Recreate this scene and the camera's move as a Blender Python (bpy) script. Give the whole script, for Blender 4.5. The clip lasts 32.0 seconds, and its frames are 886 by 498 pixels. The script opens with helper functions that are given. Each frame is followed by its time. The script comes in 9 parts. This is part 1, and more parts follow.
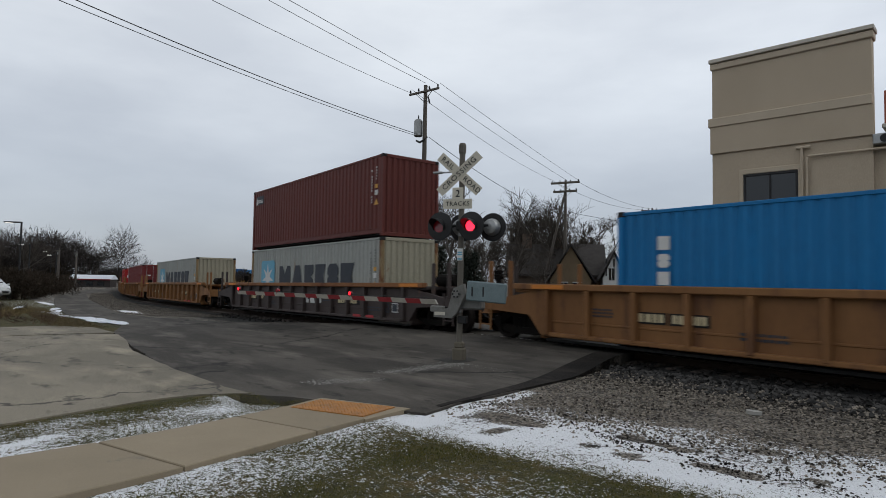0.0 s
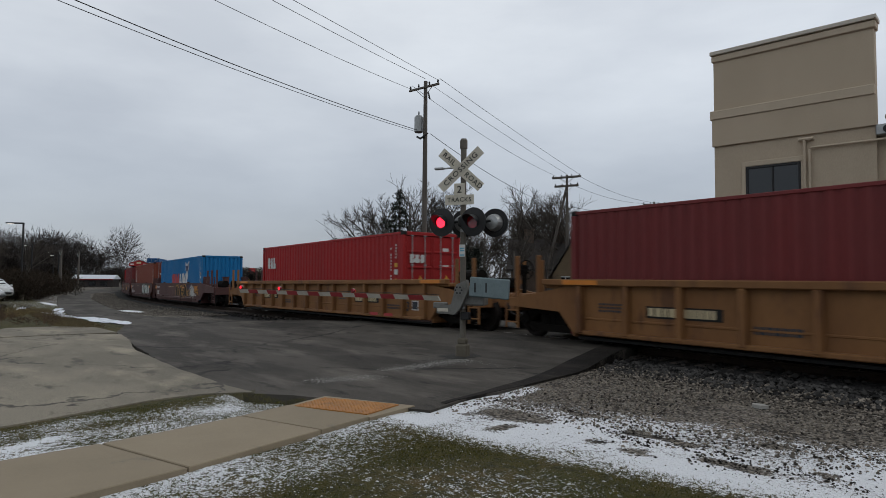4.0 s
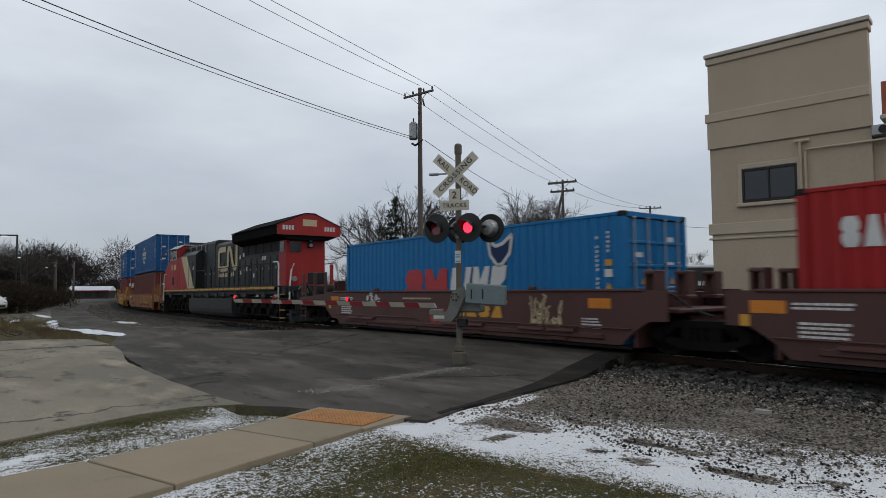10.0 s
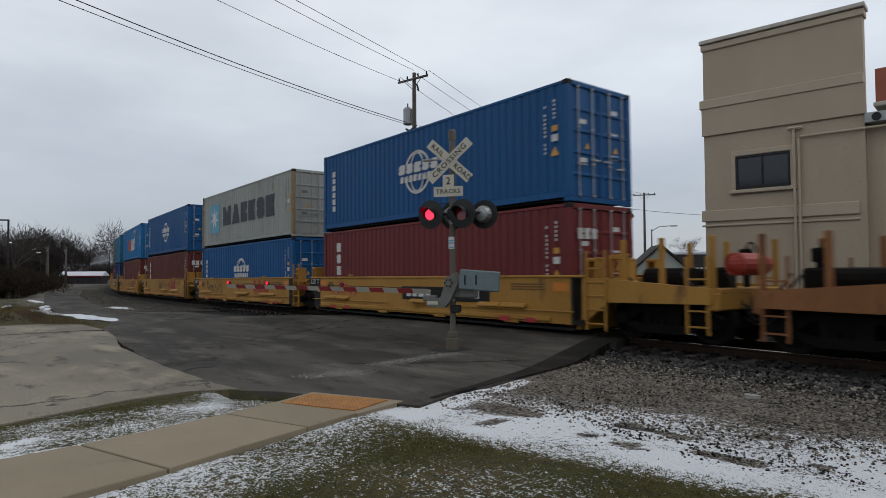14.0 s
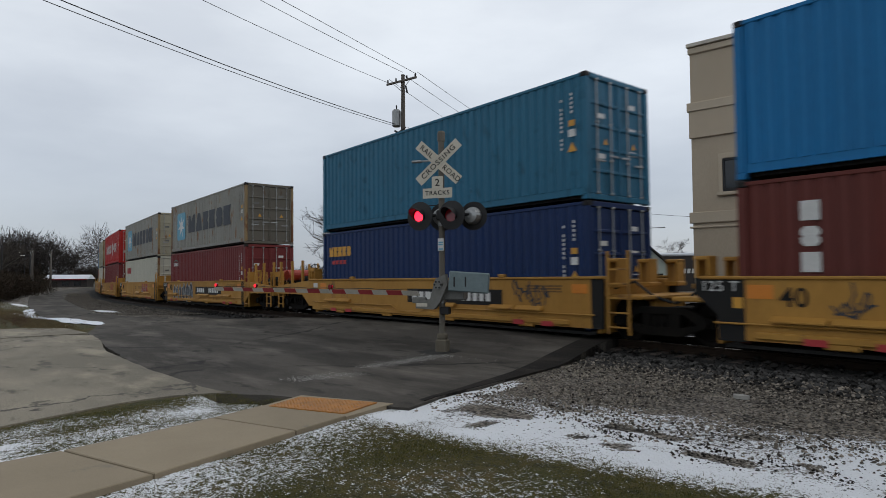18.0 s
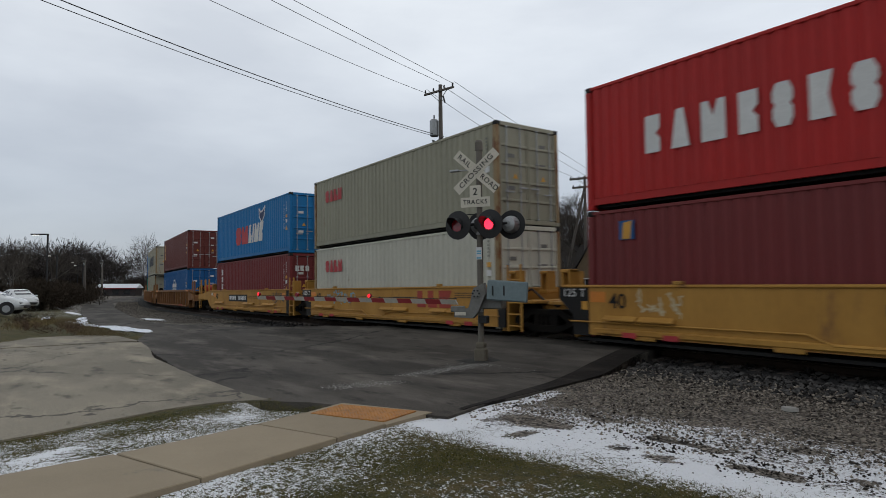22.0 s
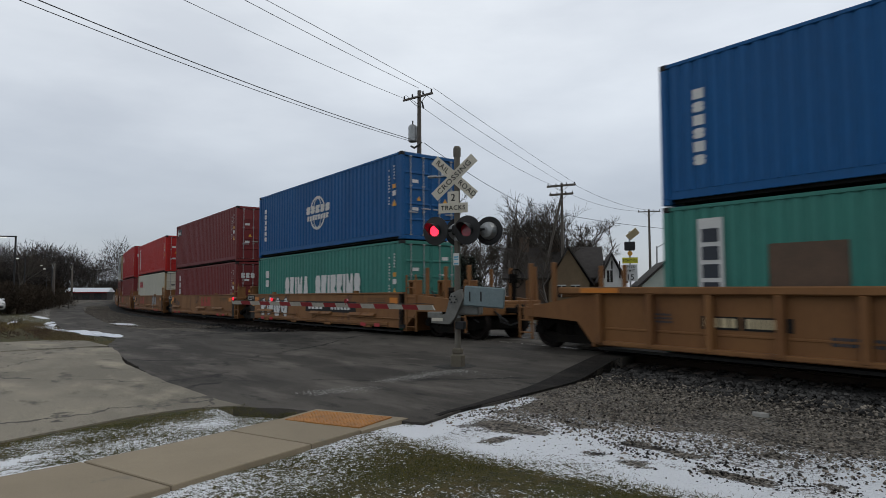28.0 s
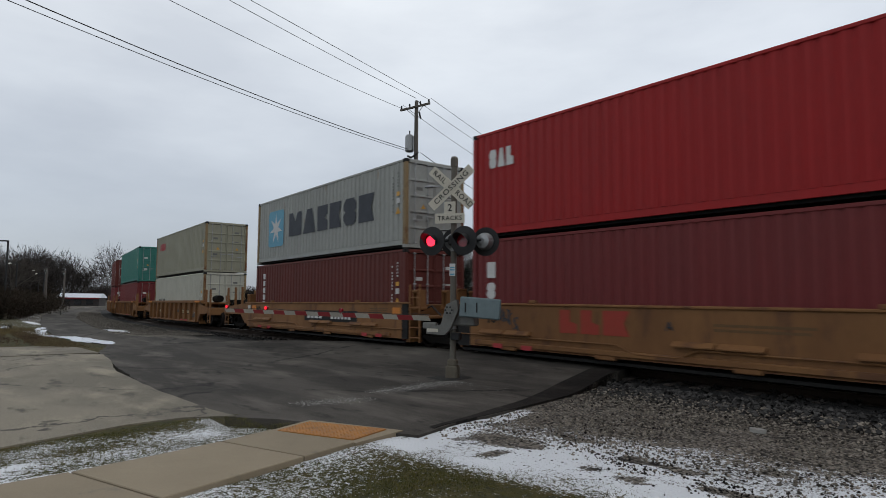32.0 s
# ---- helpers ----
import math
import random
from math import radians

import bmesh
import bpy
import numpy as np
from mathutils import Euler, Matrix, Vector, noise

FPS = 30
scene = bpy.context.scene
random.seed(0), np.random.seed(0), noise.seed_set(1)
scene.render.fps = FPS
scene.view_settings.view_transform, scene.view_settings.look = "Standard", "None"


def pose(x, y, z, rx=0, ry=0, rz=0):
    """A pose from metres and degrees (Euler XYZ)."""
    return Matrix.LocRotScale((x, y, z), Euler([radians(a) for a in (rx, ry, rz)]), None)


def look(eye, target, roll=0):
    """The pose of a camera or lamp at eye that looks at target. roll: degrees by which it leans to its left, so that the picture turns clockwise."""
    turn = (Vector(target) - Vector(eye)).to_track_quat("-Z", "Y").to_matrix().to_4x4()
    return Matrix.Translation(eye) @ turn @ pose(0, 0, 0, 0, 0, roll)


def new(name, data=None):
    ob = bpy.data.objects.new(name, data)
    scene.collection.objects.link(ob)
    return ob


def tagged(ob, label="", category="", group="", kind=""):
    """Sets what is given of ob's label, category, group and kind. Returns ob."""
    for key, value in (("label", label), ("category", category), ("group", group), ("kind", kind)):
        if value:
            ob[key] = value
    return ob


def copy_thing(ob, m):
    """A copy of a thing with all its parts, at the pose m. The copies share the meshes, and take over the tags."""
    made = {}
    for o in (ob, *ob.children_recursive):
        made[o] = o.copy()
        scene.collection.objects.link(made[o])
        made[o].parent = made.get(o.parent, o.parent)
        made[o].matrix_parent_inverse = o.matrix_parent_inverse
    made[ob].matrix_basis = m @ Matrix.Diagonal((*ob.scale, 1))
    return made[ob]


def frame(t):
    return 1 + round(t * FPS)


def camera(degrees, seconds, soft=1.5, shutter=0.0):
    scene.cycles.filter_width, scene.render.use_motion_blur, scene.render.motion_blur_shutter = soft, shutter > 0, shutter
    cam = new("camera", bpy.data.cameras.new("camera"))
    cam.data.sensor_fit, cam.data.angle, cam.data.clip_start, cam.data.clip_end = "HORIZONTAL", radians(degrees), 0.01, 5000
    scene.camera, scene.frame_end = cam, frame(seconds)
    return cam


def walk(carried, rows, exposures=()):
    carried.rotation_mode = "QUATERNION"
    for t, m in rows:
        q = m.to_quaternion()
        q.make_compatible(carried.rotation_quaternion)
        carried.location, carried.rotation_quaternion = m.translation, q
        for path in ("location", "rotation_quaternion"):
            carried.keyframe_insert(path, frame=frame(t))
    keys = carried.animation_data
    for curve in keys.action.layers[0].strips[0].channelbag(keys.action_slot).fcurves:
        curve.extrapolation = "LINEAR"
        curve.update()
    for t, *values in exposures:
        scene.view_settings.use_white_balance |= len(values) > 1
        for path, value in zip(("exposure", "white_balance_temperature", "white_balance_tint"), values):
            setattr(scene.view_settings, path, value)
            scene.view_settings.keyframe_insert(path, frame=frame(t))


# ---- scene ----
# ---------------------------------------------------------------- camera
CLIP = 32.0
cam = camera(71.2, CLIP, soft=0.85, shutter=0.2)
walk(cam, [(t, pose(x, y, z, 90 + p, r, w)) for t, x, y, z, p, r, w in [
    (0, 0.129, -0.124, 1.657, 3.08, -1.06, 52.34), (0.5, 0.126, -0.122, 1.649, 2.78, -1.44, 52.24),
    (1, 0.127, -0.116, 1.654, 2.33, -1.35, 52.03), (1.5, 0.122, -0.118, 1.657, 2.46, -1.01, 51.88),
    (2, 0.133, -0.119, 1.650, 2.59, -0.88, 52.04), (2.5, 0.105, -0.114, 1.660, 2.44, -0.40, 52.70),
    (4.5, 0.086, -0.106, 1.665, 2.82, -0.45, 52.53), (5, 0.089, -0.108, 1.666, 2.92, -0.39, 53.20),
    (5.5, 0.087, -0.106, 1.664, 3.39, -0.27, 53.57), (6, 0.100, -0.106, 1.658, 3.25, 0.61, 54.38),
    (6.5, 0.117, 0.000, 1.663, 3.79, 0.96, 55.30), (7, 0.085, 0.042, 1.666, 4.02, -0.86, 55.04),
    (7.5, -0.028, -0.076, 1.658, 3.87, 0.18, 53.46), (8, -0.031, -0.032, 1.664, 3.66, 0.55, 52.92),
    (8.5, -0.037, 0.021, 1.663, 3.11, 0.56, 51.35), (9, -0.043, 0.048, 1.654, 2.36, 0.34, 51.95),
    (9.5, -0.022, 0.029, 1.663, 3.08, 0.69, 52.03), (10, -0.023, 0.016, 1.662, 3.35, 0.33, 52.28),
    (10.5, -0.039, 0.016, 1.661, 3.59, 0.18, 52.16), (11, -0.038, 0.022, 1.662, 2.48, -0.17, 51.63),
    (11.5, -0.025, 0.023, 1.669, 2.90, 0.55, 51.97), (12, -0.016, 0.015, 1.663, 3.63, 0.80, 52.85),
    (12.5, 0.001, 0.012, 1.664, 3.80, 0.49, 51.60), (13, 0.000, 0.000, 1.650, 3.10, 0.70, 51.40),
    (13.5, -0.007, 0.020, 1.660, 2.08, 0.25, 51.69), (15.5, -0.011, 0.023, 1.654, 2.28, 0.29, 52.05),
    (16, 0.002, 0.021, 1.653, 2.64, 0.37, 52.08), (16.5, -0.035, 0.040, 1.659, 2.48, 0.17, 51.11),
    (17, -0.029, 0.026, 1.660, 1.74, 0.68, 51.08), (17.5, -0.037, 0.035, 1.654, 2.33, 0.64, 51.41),
    (18, -0.040, 0.041, 1.652, 2.25, 0.38, 50.74), (18.5, -0.041, 0.031, 1.657, 3.43, 0.82, 51.34),
    (19, -0.024, 0.032, 1.669, 4.89, 2.44, 54.71), (19.5, -0.011, 0.037, 1.647, 4.18, 2.46, 54.81),
    (20, -0.022, 0.021, 1.660, 3.25, 1.01, 53.57), (20.5, -0.003, 0.011, 1.656, 3.39, 0.60, 53.91),
    (21, -0.031, 0.025, 1.665, 3.28, 0.75, 54.05), (21.5, -0.033, 0.022, 1.661, 2.81, 0.65, 53.96),
    (22, -0.012, 0.013, 1.658, 3.07, 0.48, 54.26), (22.5, -0.029, 0.029, 1.657, 3.24, 0.55, 54.17),
    (23, -0.051, 0.030, 1.663, 3.53, 0.66, 53.92), (23.5, -0.043, 0.020, 1.668, 3.74, 0.42, 54.19),
    (24, -0.040, 0.024, 1.669, 3.61, 0.48, 54.04), (24.5, -0.033, 0.029, 1.657, 3.86, -0.26, 54.00),
    (25, -0.032, 0.025, 1.659, 3.13, -0.58, 53.60), (25.5, -0.032, 0.024, 1.657, 3.13, -0.27, 53.23),
    (27.5, -0.042, 0.028, 1.654, 3.11, 0.11, 52.32), (28, -0.013, 0.019, 1.654, 3.60, 0.14, 52.17),
    (28.5, -0.008, 0.019, 1.655, 3.52, 0.01, 52.48), (29, -0.020, 0.020, 1.654, 3.44, -0.47, 52.69),
    (29.5, -0.045, 0.029, 1.658, 3.30, -0.61, 51.90), (30, -0.044, 0.028, 1.658, 4.08, -0.68, 51.93),
    (30.5, -0.040, 0.020, 1.661, 4.52, -0.72, 51.87), (31, -0.022, 0.033, 1.661, 4.60, -0.69, 51.91),
    (31.5, -0.083, 0.028, 1.662, 4.74, -0.66, 51.75), (32, -0.076, 0.031, 1.664, 4.53, -0.57, 51.64),
]], ((0, 0.06), (2, -0.02), (5, -0.06), (6.2, -0.12), (7.2, -0.14), (9, -0.02), (11, 0.07), (13.5, 0.06), (16, 0.14), (19, 0.14), (20.5, 0.09), (24, 0.09), (28, 0.08), (32, 0.08)))

# ---------------------------------------------------------------- sky and sun: a closed grey winter overcast
world = bpy.data.worlds.new("overcast")
scene.world = world
world.use_nodes = True
nt = world.node_tree
bg = nt.nodes["Background"]
sky = nt.nodes.new("ShaderNodeTexSky")
sky.sky_type, sky.sun_disc = "NISHITA", False
sky.sun_elevation, sky.sun_rotation = radians(46), radians(20)
tc = nt.nodes.new("ShaderNodeTexCoord")
sep = nt.nodes.new("ShaderNodeSeparateXYZ")
nt.links.new(tc.outputs["Generated"], sep.inputs[0])
mp = nt.nodes.new("ShaderNodeMapping")
mp.inputs["Scale"].default_value = (1.0, 1.0, 3.2)
nt.links.new(tc.outputs["Generated"], mp.inputs[0])
cl = nt.nodes.new("ShaderNodeTexNoise")
cl.inputs["Scale"].default_value, cl.inputs["Detail"].default_value, cl.inputs["Roughness"].default_value = 2.6, 6, 0.52
nt.links.new(mp.outputs[0], cl.inputs["Vector"])
cr = nt.nodes.new("ShaderNodeValToRGB")
cr.color_ramp.elements[0].position, cr.color_ramp.elements[0].color = 0.3, (0.86, 0.87, 0.89, 1)
cr.color_ramp.elements[1].position, cr.color_ramp.elements[1].color = 0.72, (1.13, 1.13, 1.12, 1)
nt.links.new(cl.outputs["Fac"], cr.inputs[0])
gr = nt.nodes.new("ShaderNodeValToRGB")      # the cloud deck: darker and bluer low down, bright overhead
e = gr.color_ramp.elements
e[0].position, e[0].color = 0.0, (0.325, 0.355, 0.405, 1)
e[1].position, e[1].color = 1.0, (0.46, 0.475, 0.49, 1)
for pos, col in ((0.14, (0.44, 0.475, 0.53, 1)), (0.30, (0.62, 0.655, 0.70, 1)), (0.5, (0.77, 0.80, 0.83, 1)), (0.75, (0.54, 0.56, 0.58, 1))):
    k = e.new(pos)
    k.color = col
nt.links.new(sep.outputs["Z"], gr.inputs[0])
mu = nt.nodes.new("ShaderNodeMixRGB")
mu.blend_type, mu.inputs[0].default_value = "MULTIPLY", 1.0
nt.links.new(gr.outputs[0], mu.inputs[1])
nt.links.new(cr.outputs[0], mu.inputs[2])
mx = nt.nodes.new("ShaderNodeMixRGB")
mx.inputs[0].default_value = 0.985
nt.links.new(sky.outputs[0], mx.inputs[1])
nt.links.new(mu.outputs[0], mx.inputs[2])
nt.links.new(mx.outputs[0], bg.inputs["Color"])
bg.inputs["Strength"].default_value = 1.0

sun = new("sun", bpy.data.lights.new("sun", "SUN"))
sun.data.energy, sun.data.angle, sun.data.color = 0.6, radians(40), (1.0, 0.98, 0.95)
sun.matrix_world = look((15, 40, 45), (0, 0, 0))
scene.view_settings.exposure = 0.0

# ---------------------------------------------------------------- geometry helpers
class Geo:
    """Vertices and faces gathered for one mesh."""

    def __init__(self):
        self.v, self.f = [], []

    def add(self, verts, faces):
        n = len(self.v)
        self.v += [tuple(p) for p in verts]
        self.f += [tuple(i + n for i in q) for q in faces]
        return self

    def box(self, cx, cy, cz, sx, sy, sz, rot=None):
        h = Vector((sx / 2, sy / 2, sz / 2))
        c = Vector((cx, cy, cz))
        p = [Vector((x * h.x, y * h.y, z * h.z)) for x in (-1, 1) for y in (-1, 1) for z in (-1, 1)]
        if rot:
            p = [rot @ q for q in p]
        return self.add([c + q for q in p], [(0, 1, 3, 2), (4, 6, 7, 5), (0, 4, 5, 1), (2, 3, 7, 6), (0, 2, 6, 4), (1, 5, 7, 3)])

    def cbox(self, cx, cy, cz, sx, sy, sz, c=0.01, rot=None):
        """A box with chamfered edges."""
        h = (sx / 2, sy / 2, sz / 2)
        c = min(c, 0.45 * min(sx, sy, sz))
        idx, pts = {}, []
        for x in (-1, 1):
            for y in (-1, 1):
                for z in (-1, 1):
                    s = (x, y, z)
                    for a in range(3):
                        q = [s[k] * (h[k] - (0 if k == a else c)) for k in range(3)]
                        idx[(s, a)] = len(pts)
                        pts.append(Vector(q))
        fs = []
        for a in range(3):
            b, d = (a + 1) % 3, (a + 2) % 3
            for sg in (-1, 1):
                loop = []
                for u, w in ((-1, -1), (1, -1), (1, 1), (-1, 1)):
                    s = [0, 0, 0]
                    s[a], s[b], s[d] = sg, u, w
                    loop.append(idx[(tuple(s), a)])
                fs.append(loop if sg > 0 else loop[::-1])
            for u in (-1, 1):
                for w in (-1, 1):
                    s0, s1 = [0, 0, 0], [0, 0, 0]
                    s0[a], s0[b], s0[d] = -1, u, w
                    s1[a], s1[b], s1[d] = 1, u, w
                    q = [idx[(tuple(s0), b)], idx[(tuple(s1), b)], idx[(tuple(s1), d)], idx[(tuple(s0), d)]]
                    fs.append(q if u * w > 0 else q[::-1])
        for s in [(x, y, z) for x in (-1, 1) for y in (-1, 1) for z in (-1, 1)]:
            q = [idx[(s, 0)], idx[(s, 1)], idx[(s, 2)]]
            fs.append(q if s[0] * s[1] * s[2] > 0 else q[::-1])
        if rot:
            pts = [rot @ q for q in pts]
        o = Vector((cx, cy, cz))
        return self.add([o + q for q in pts], fs)

    def prism(self, poly, y0, y1, axes="xz"):
        """A polygon in the plane of two axes, drawn out along the third from y0 to y1."""
        n = len(poly)

        def at(p, w):
            if axes == "xz":
                return (p[0], w, p[1])
            if axes == "yz":
                return (w, p[0], p[1])
            return (p[0], p[1], w)
        vs = [at(p, y0) for p in poly] + [at(p, y1) for p in poly]
        fs = [tuple(range(n)), tuple(range(2 * n - 1, n - 1, -1))]
        fs += [(i, n + i, n + (i + 1) % n, (i + 1) % n) for i in range(n)]
        return self.add(vs, fs)

    def tube(self, pts, r, n=8, caps=True):
        """A round bar along a line of points; r is one radius or one for each point."""
        pts = [Vector(p) for p in pts]
        rs = r if isinstance(r, (list, tuple)) else [r] * len(pts)
        base, vs, fs = Vector((0, 0, 1)), [], []
        for i, p in enumerate(pts):
            d = (pts[min(i + 1, len(pts) - 1)] - pts[max(i - 1, 0)]).normalized()
            u = d.cross(base if abs(d.z) < 0.95 else Vector((1, 0, 0))).normalized()
            w = d.cross(u)
            for k in range(n):
                a = 2 * math.pi * k / n
                vs.append(p + rs[i] * (math.cos(a) * u + math.sin(a) * w))
        for i in range(len(pts) - 1):
            for k in range(n):
                a, b = i * n + k, i * n + (k + 1) % n
                fs.append((a, b, b + n, a + n))
        if caps:
            fs.append(tuple(range(n))[::-1])
            fs.append(tuple(range((len(pts) - 1) * n, len(pts) * n)))
        return self.add(vs, fs)

    def disc(self, c, axis, r, th, n=20, r2=None):
        a = Vector(axis).normalized()
        c = Vector(c)
        return self.tube([c - a * th / 2, c + a * th / 2], [r, r if r2 is None else r2], n)

    def mesh(self, name, smooth=False):
        me = bpy.data.meshes.new(name)
        me.from_pydata(self.v, [], self.f)
        if smooth:
            me.polygons.foreach_set("use_smooth", [True] * len(me.polygons))
        me.update()
        return me


MESHES = {}


def cached(key, build, material):
    """One mesh for a shape in a material, shared by all that look alike."""
    k = (key, material.name)
    if k not in MESHES:
        me = build().mesh(key)
        me.materials.append(material)
        MESHES[k] = me
    return MESHES[k]


def part(name, g, material, parent=None, label="", m=None, smooth=False):
    """ONE mesh object under a thing or a part. g: a Geo or a mesh that is shared."""
    if isinstance(g, Geo):
        g = g.mesh(name, smooth)
        g.materials.append(material)
    ob = new(name, g)
    if parent is not None:
        ob.parent = parent
    if m is not None:
        ob.matrix_basis = m
    if label:
        tagged(ob, label)
    return ob


def thing(name, label, category, group="", kind="", m=None):
    ob = new(name)
    ob.empty_display_size = 0.3
    if m is not None:
        ob.matrix_basis = m
    return tagged(ob, label, category, group, kind)


def single(name, g, material, label, category, group="", kind="", m=None, smooth=False):
    return tagged(part(name, g, material, None, "", m, smooth), label, category, group, kind)


TEXTS = {}


def lettering(text, size, depth=0.004):
    """A mesh of the built-in font, centred, lying in x and y."""
    if (text, size) in TEXTS:
        return TEXTS[(text, size)].copy()
    cu = bpy.data.curves.new("text", "FONT")
    cu.body, cu.size, cu.extrude = text, size, depth
    cu.align_x, cu.align_y = "CENTER", "CENTER"
    cu.resolution_u, cu.offset, cu.space_character = 3, size * 0.008, 1.14 if len(text) > 3 else 1.0
    ob = bpy.data.objects.new("text", cu)
    scene.collection.objects.link(ob)
    me = bpy.data.meshes.new_from_object(ob.evaluated_get(bpy.context.evaluated_depsgraph_get()))
    bpy.data.objects.remove(ob)
    bpy.data.curves.remove(cu)
    TEXTS[(text, size)] = me
    return me.copy()


for text, size in (("53", 0.42), ("40", 0.46), ("125 T", 0.2), ("A", 0.26), ("B", 0.26), ("C", 0.26), ("D", 0.26), ("E", 0.26), ("CROSSING", 0.16), ("RAIL", 0.16), ("ROAD", 0.16),
                   ("2", 0.22), ("TRACKS", 0.135), ("SPEED", 0.14), ("LIMIT", 0.14), ("15", 0.32), ("SCHOOL", 0.13)):
    lettering(text, size)


def letters(name, text, size, material, parent, m, label="", bold=0.0, stretch=1.0):
    me = lettering(text, size)
    if stretch != 1.0:
        me.transform(Matrix.Diagonal((stretch, 1, 1, 1)))
    me.materials.clear()
    me.materials.append(material)
    return part(name, me, material, parent, label, m)


# ---------------------------------------------------------------- materials
def material(name, base, rough=0.6, metal=0.0, second=None, mix=0.35, scale=3.0, fine=40.0, bump=0.05, spots=None, spot_at=0.62,
             streak=1.0, random_value=0.06, emit=None, spec=0.5, spot_scale=1.7, bump_scale=None):
    """A painted or raw surface: two scales of uneven tone, fine relief, and worn or dirty patches of another colour."""
    ma = bpy.data.materials.new(name)
    ma.use_nodes = True
    t = ma.node_tree
    N, L = t.nodes, t.links
    b = N["Principled BSDF"]
    b.inputs["Roughness"].default_value, b.inputs["Metallic"].default_value = rough, metal
    b.inputs["Specular IOR Level"].default_value = spec
    if second is None:
        second = tuple(c * 0.72 for c in base)
    tc = N.new("ShaderNodeTexCoord")
    mp = N.new("ShaderNodeMapping")
    mp.inputs["Scale"].default_value = (1, 1, 1 / streak)
    oi = N.new("ShaderNodeObjectInfo")
    sc = N.new("ShaderNodeVectorMath")
    sc.operation = "SCALE"
    sc.inputs["Scale"].default_value = 37.0
    cb = N.new("ShaderNodeCombineXYZ")
    for k in range(3):
        L.new(oi.outputs["Random"], cb.inputs[k])
    L.new(cb.outputs[0], sc.inputs[0])
    L.new(sc.outputs[0], mp.inputs["Location"])
    L.new(tc.outputs["Object"], mp.inputs["Vector"])

    def noise_of(s, detail=5, rough_=0.6):
        n = N.new("ShaderNodeTexNoise")
        n.inputs["Scale"].default_value, n.inputs["Detail"].default_value, n.inputs["Roughness"].default_value = s, detail, rough_
        L.new(mp.outputs[0], n.inputs["Vector"])
        return n

    def ramp(src, lo, hi):
        r = N.new("ShaderNodeMapRange")
        r.inputs["From Min"].default_value, r.inputs["From Max"].default_value = lo, hi
        L.new(src, r.inputs["Value"])
        return r.outputs[0]

    def blend(fac, a, c, mode="MIX"):
        m = N.new("ShaderNodeMixRGB")
        m.blend_type = mode
        for sock, val in ((m.inputs[0], fac), (m.inputs[1], a), (m.inputs[2], c)):
            if isinstance(val, (int, float)):
                sock.default_value = val
            elif isinstance(val, tuple):
                sock.default_value = (*val, 1)
            else:
                L.new(val, sock)
        return m.outputs[0]

    big, small = noise_of(scale), noise_of(fine, 3)
    fac = N.new("ShaderNodeMath")
    fac.operation = "MULTIPLY"
    fac.inputs[1].default_value = mix * 2
    L.new(ramp(big.outputs["Fac"], 0.35, 0.75), fac.inputs[0])
    col = blend(fac.outputs[0], base, second)
    col = blend(ramp(small.outputs["Fac"], 0.3, 0.8), col, blend(1.0, col, (0.80, 0.80, 0.80), "MULTIPLY"))
    if spots:
        sp = noise_of(spot_scale, 8, 0.68)
        col = blend(ramp(sp.outputs["Fac"], spot_at, spot_at + 0.07), col, spots)
    hs = N.new("ShaderNodeHueSaturation")
    L.new(col, hs.inputs["Color"])
    rv = N.new("ShaderNodeMapRange")
    rv.inputs["To Min"].default_value, rv.inputs["To Max"].default_value = 1 - random_value, 1 + random_value
    L.new(oi.outputs["Random"], rv.inputs["Value"])
    L.new(rv.outputs[0], hs.inputs["Value"])
    L.new(hs.outputs[0], b.inputs["Base Color"])
    rr = N.new("ShaderNodeMapRange")
    rr.inputs["To Min"].default_value, rr.inputs["To Max"].default_value = max(0.05, rough - 0.12), min(1, rough + 0.14)
    L.new(big.outputs["Fac"], rr.inputs["Value"])
    L.new(rr.outputs[0], b.inputs["Roughness"])
    if bump:
        bp = N.new("ShaderNodeBump")
        bp.inputs["Strength"].default_value, bp.inputs["Distance"].default_value = 0.6, bump
        bn = noise_of(bump_scale or fine, 4)
        L.new(bn.outputs["Fac"], bp.inputs["Height"])
        L.new(bp.outputs[0], b.inputs["Normal"])
    if emit:
        b.inputs["Emission Color"].default_value = (*emit[:3], 1)
        b.inputs["Emission Strength"].default_value = emit[3]
    return ma


RUST = (0.11, 0.045, 0.02)


def paint(name, base, dirt=0.64, rough=0.5, streak=5.0, spots=RUST):
    return material(name, base, rough, second=tuple(0.78 * c + 0.012 for c in base), mix=0.4, scale=1.1, fine=26, bump=0.0015,
                    spots=spots, spot_at=dirt, streak=streak, spot_scale=2.6, random_value=0.05, spec=0.22)


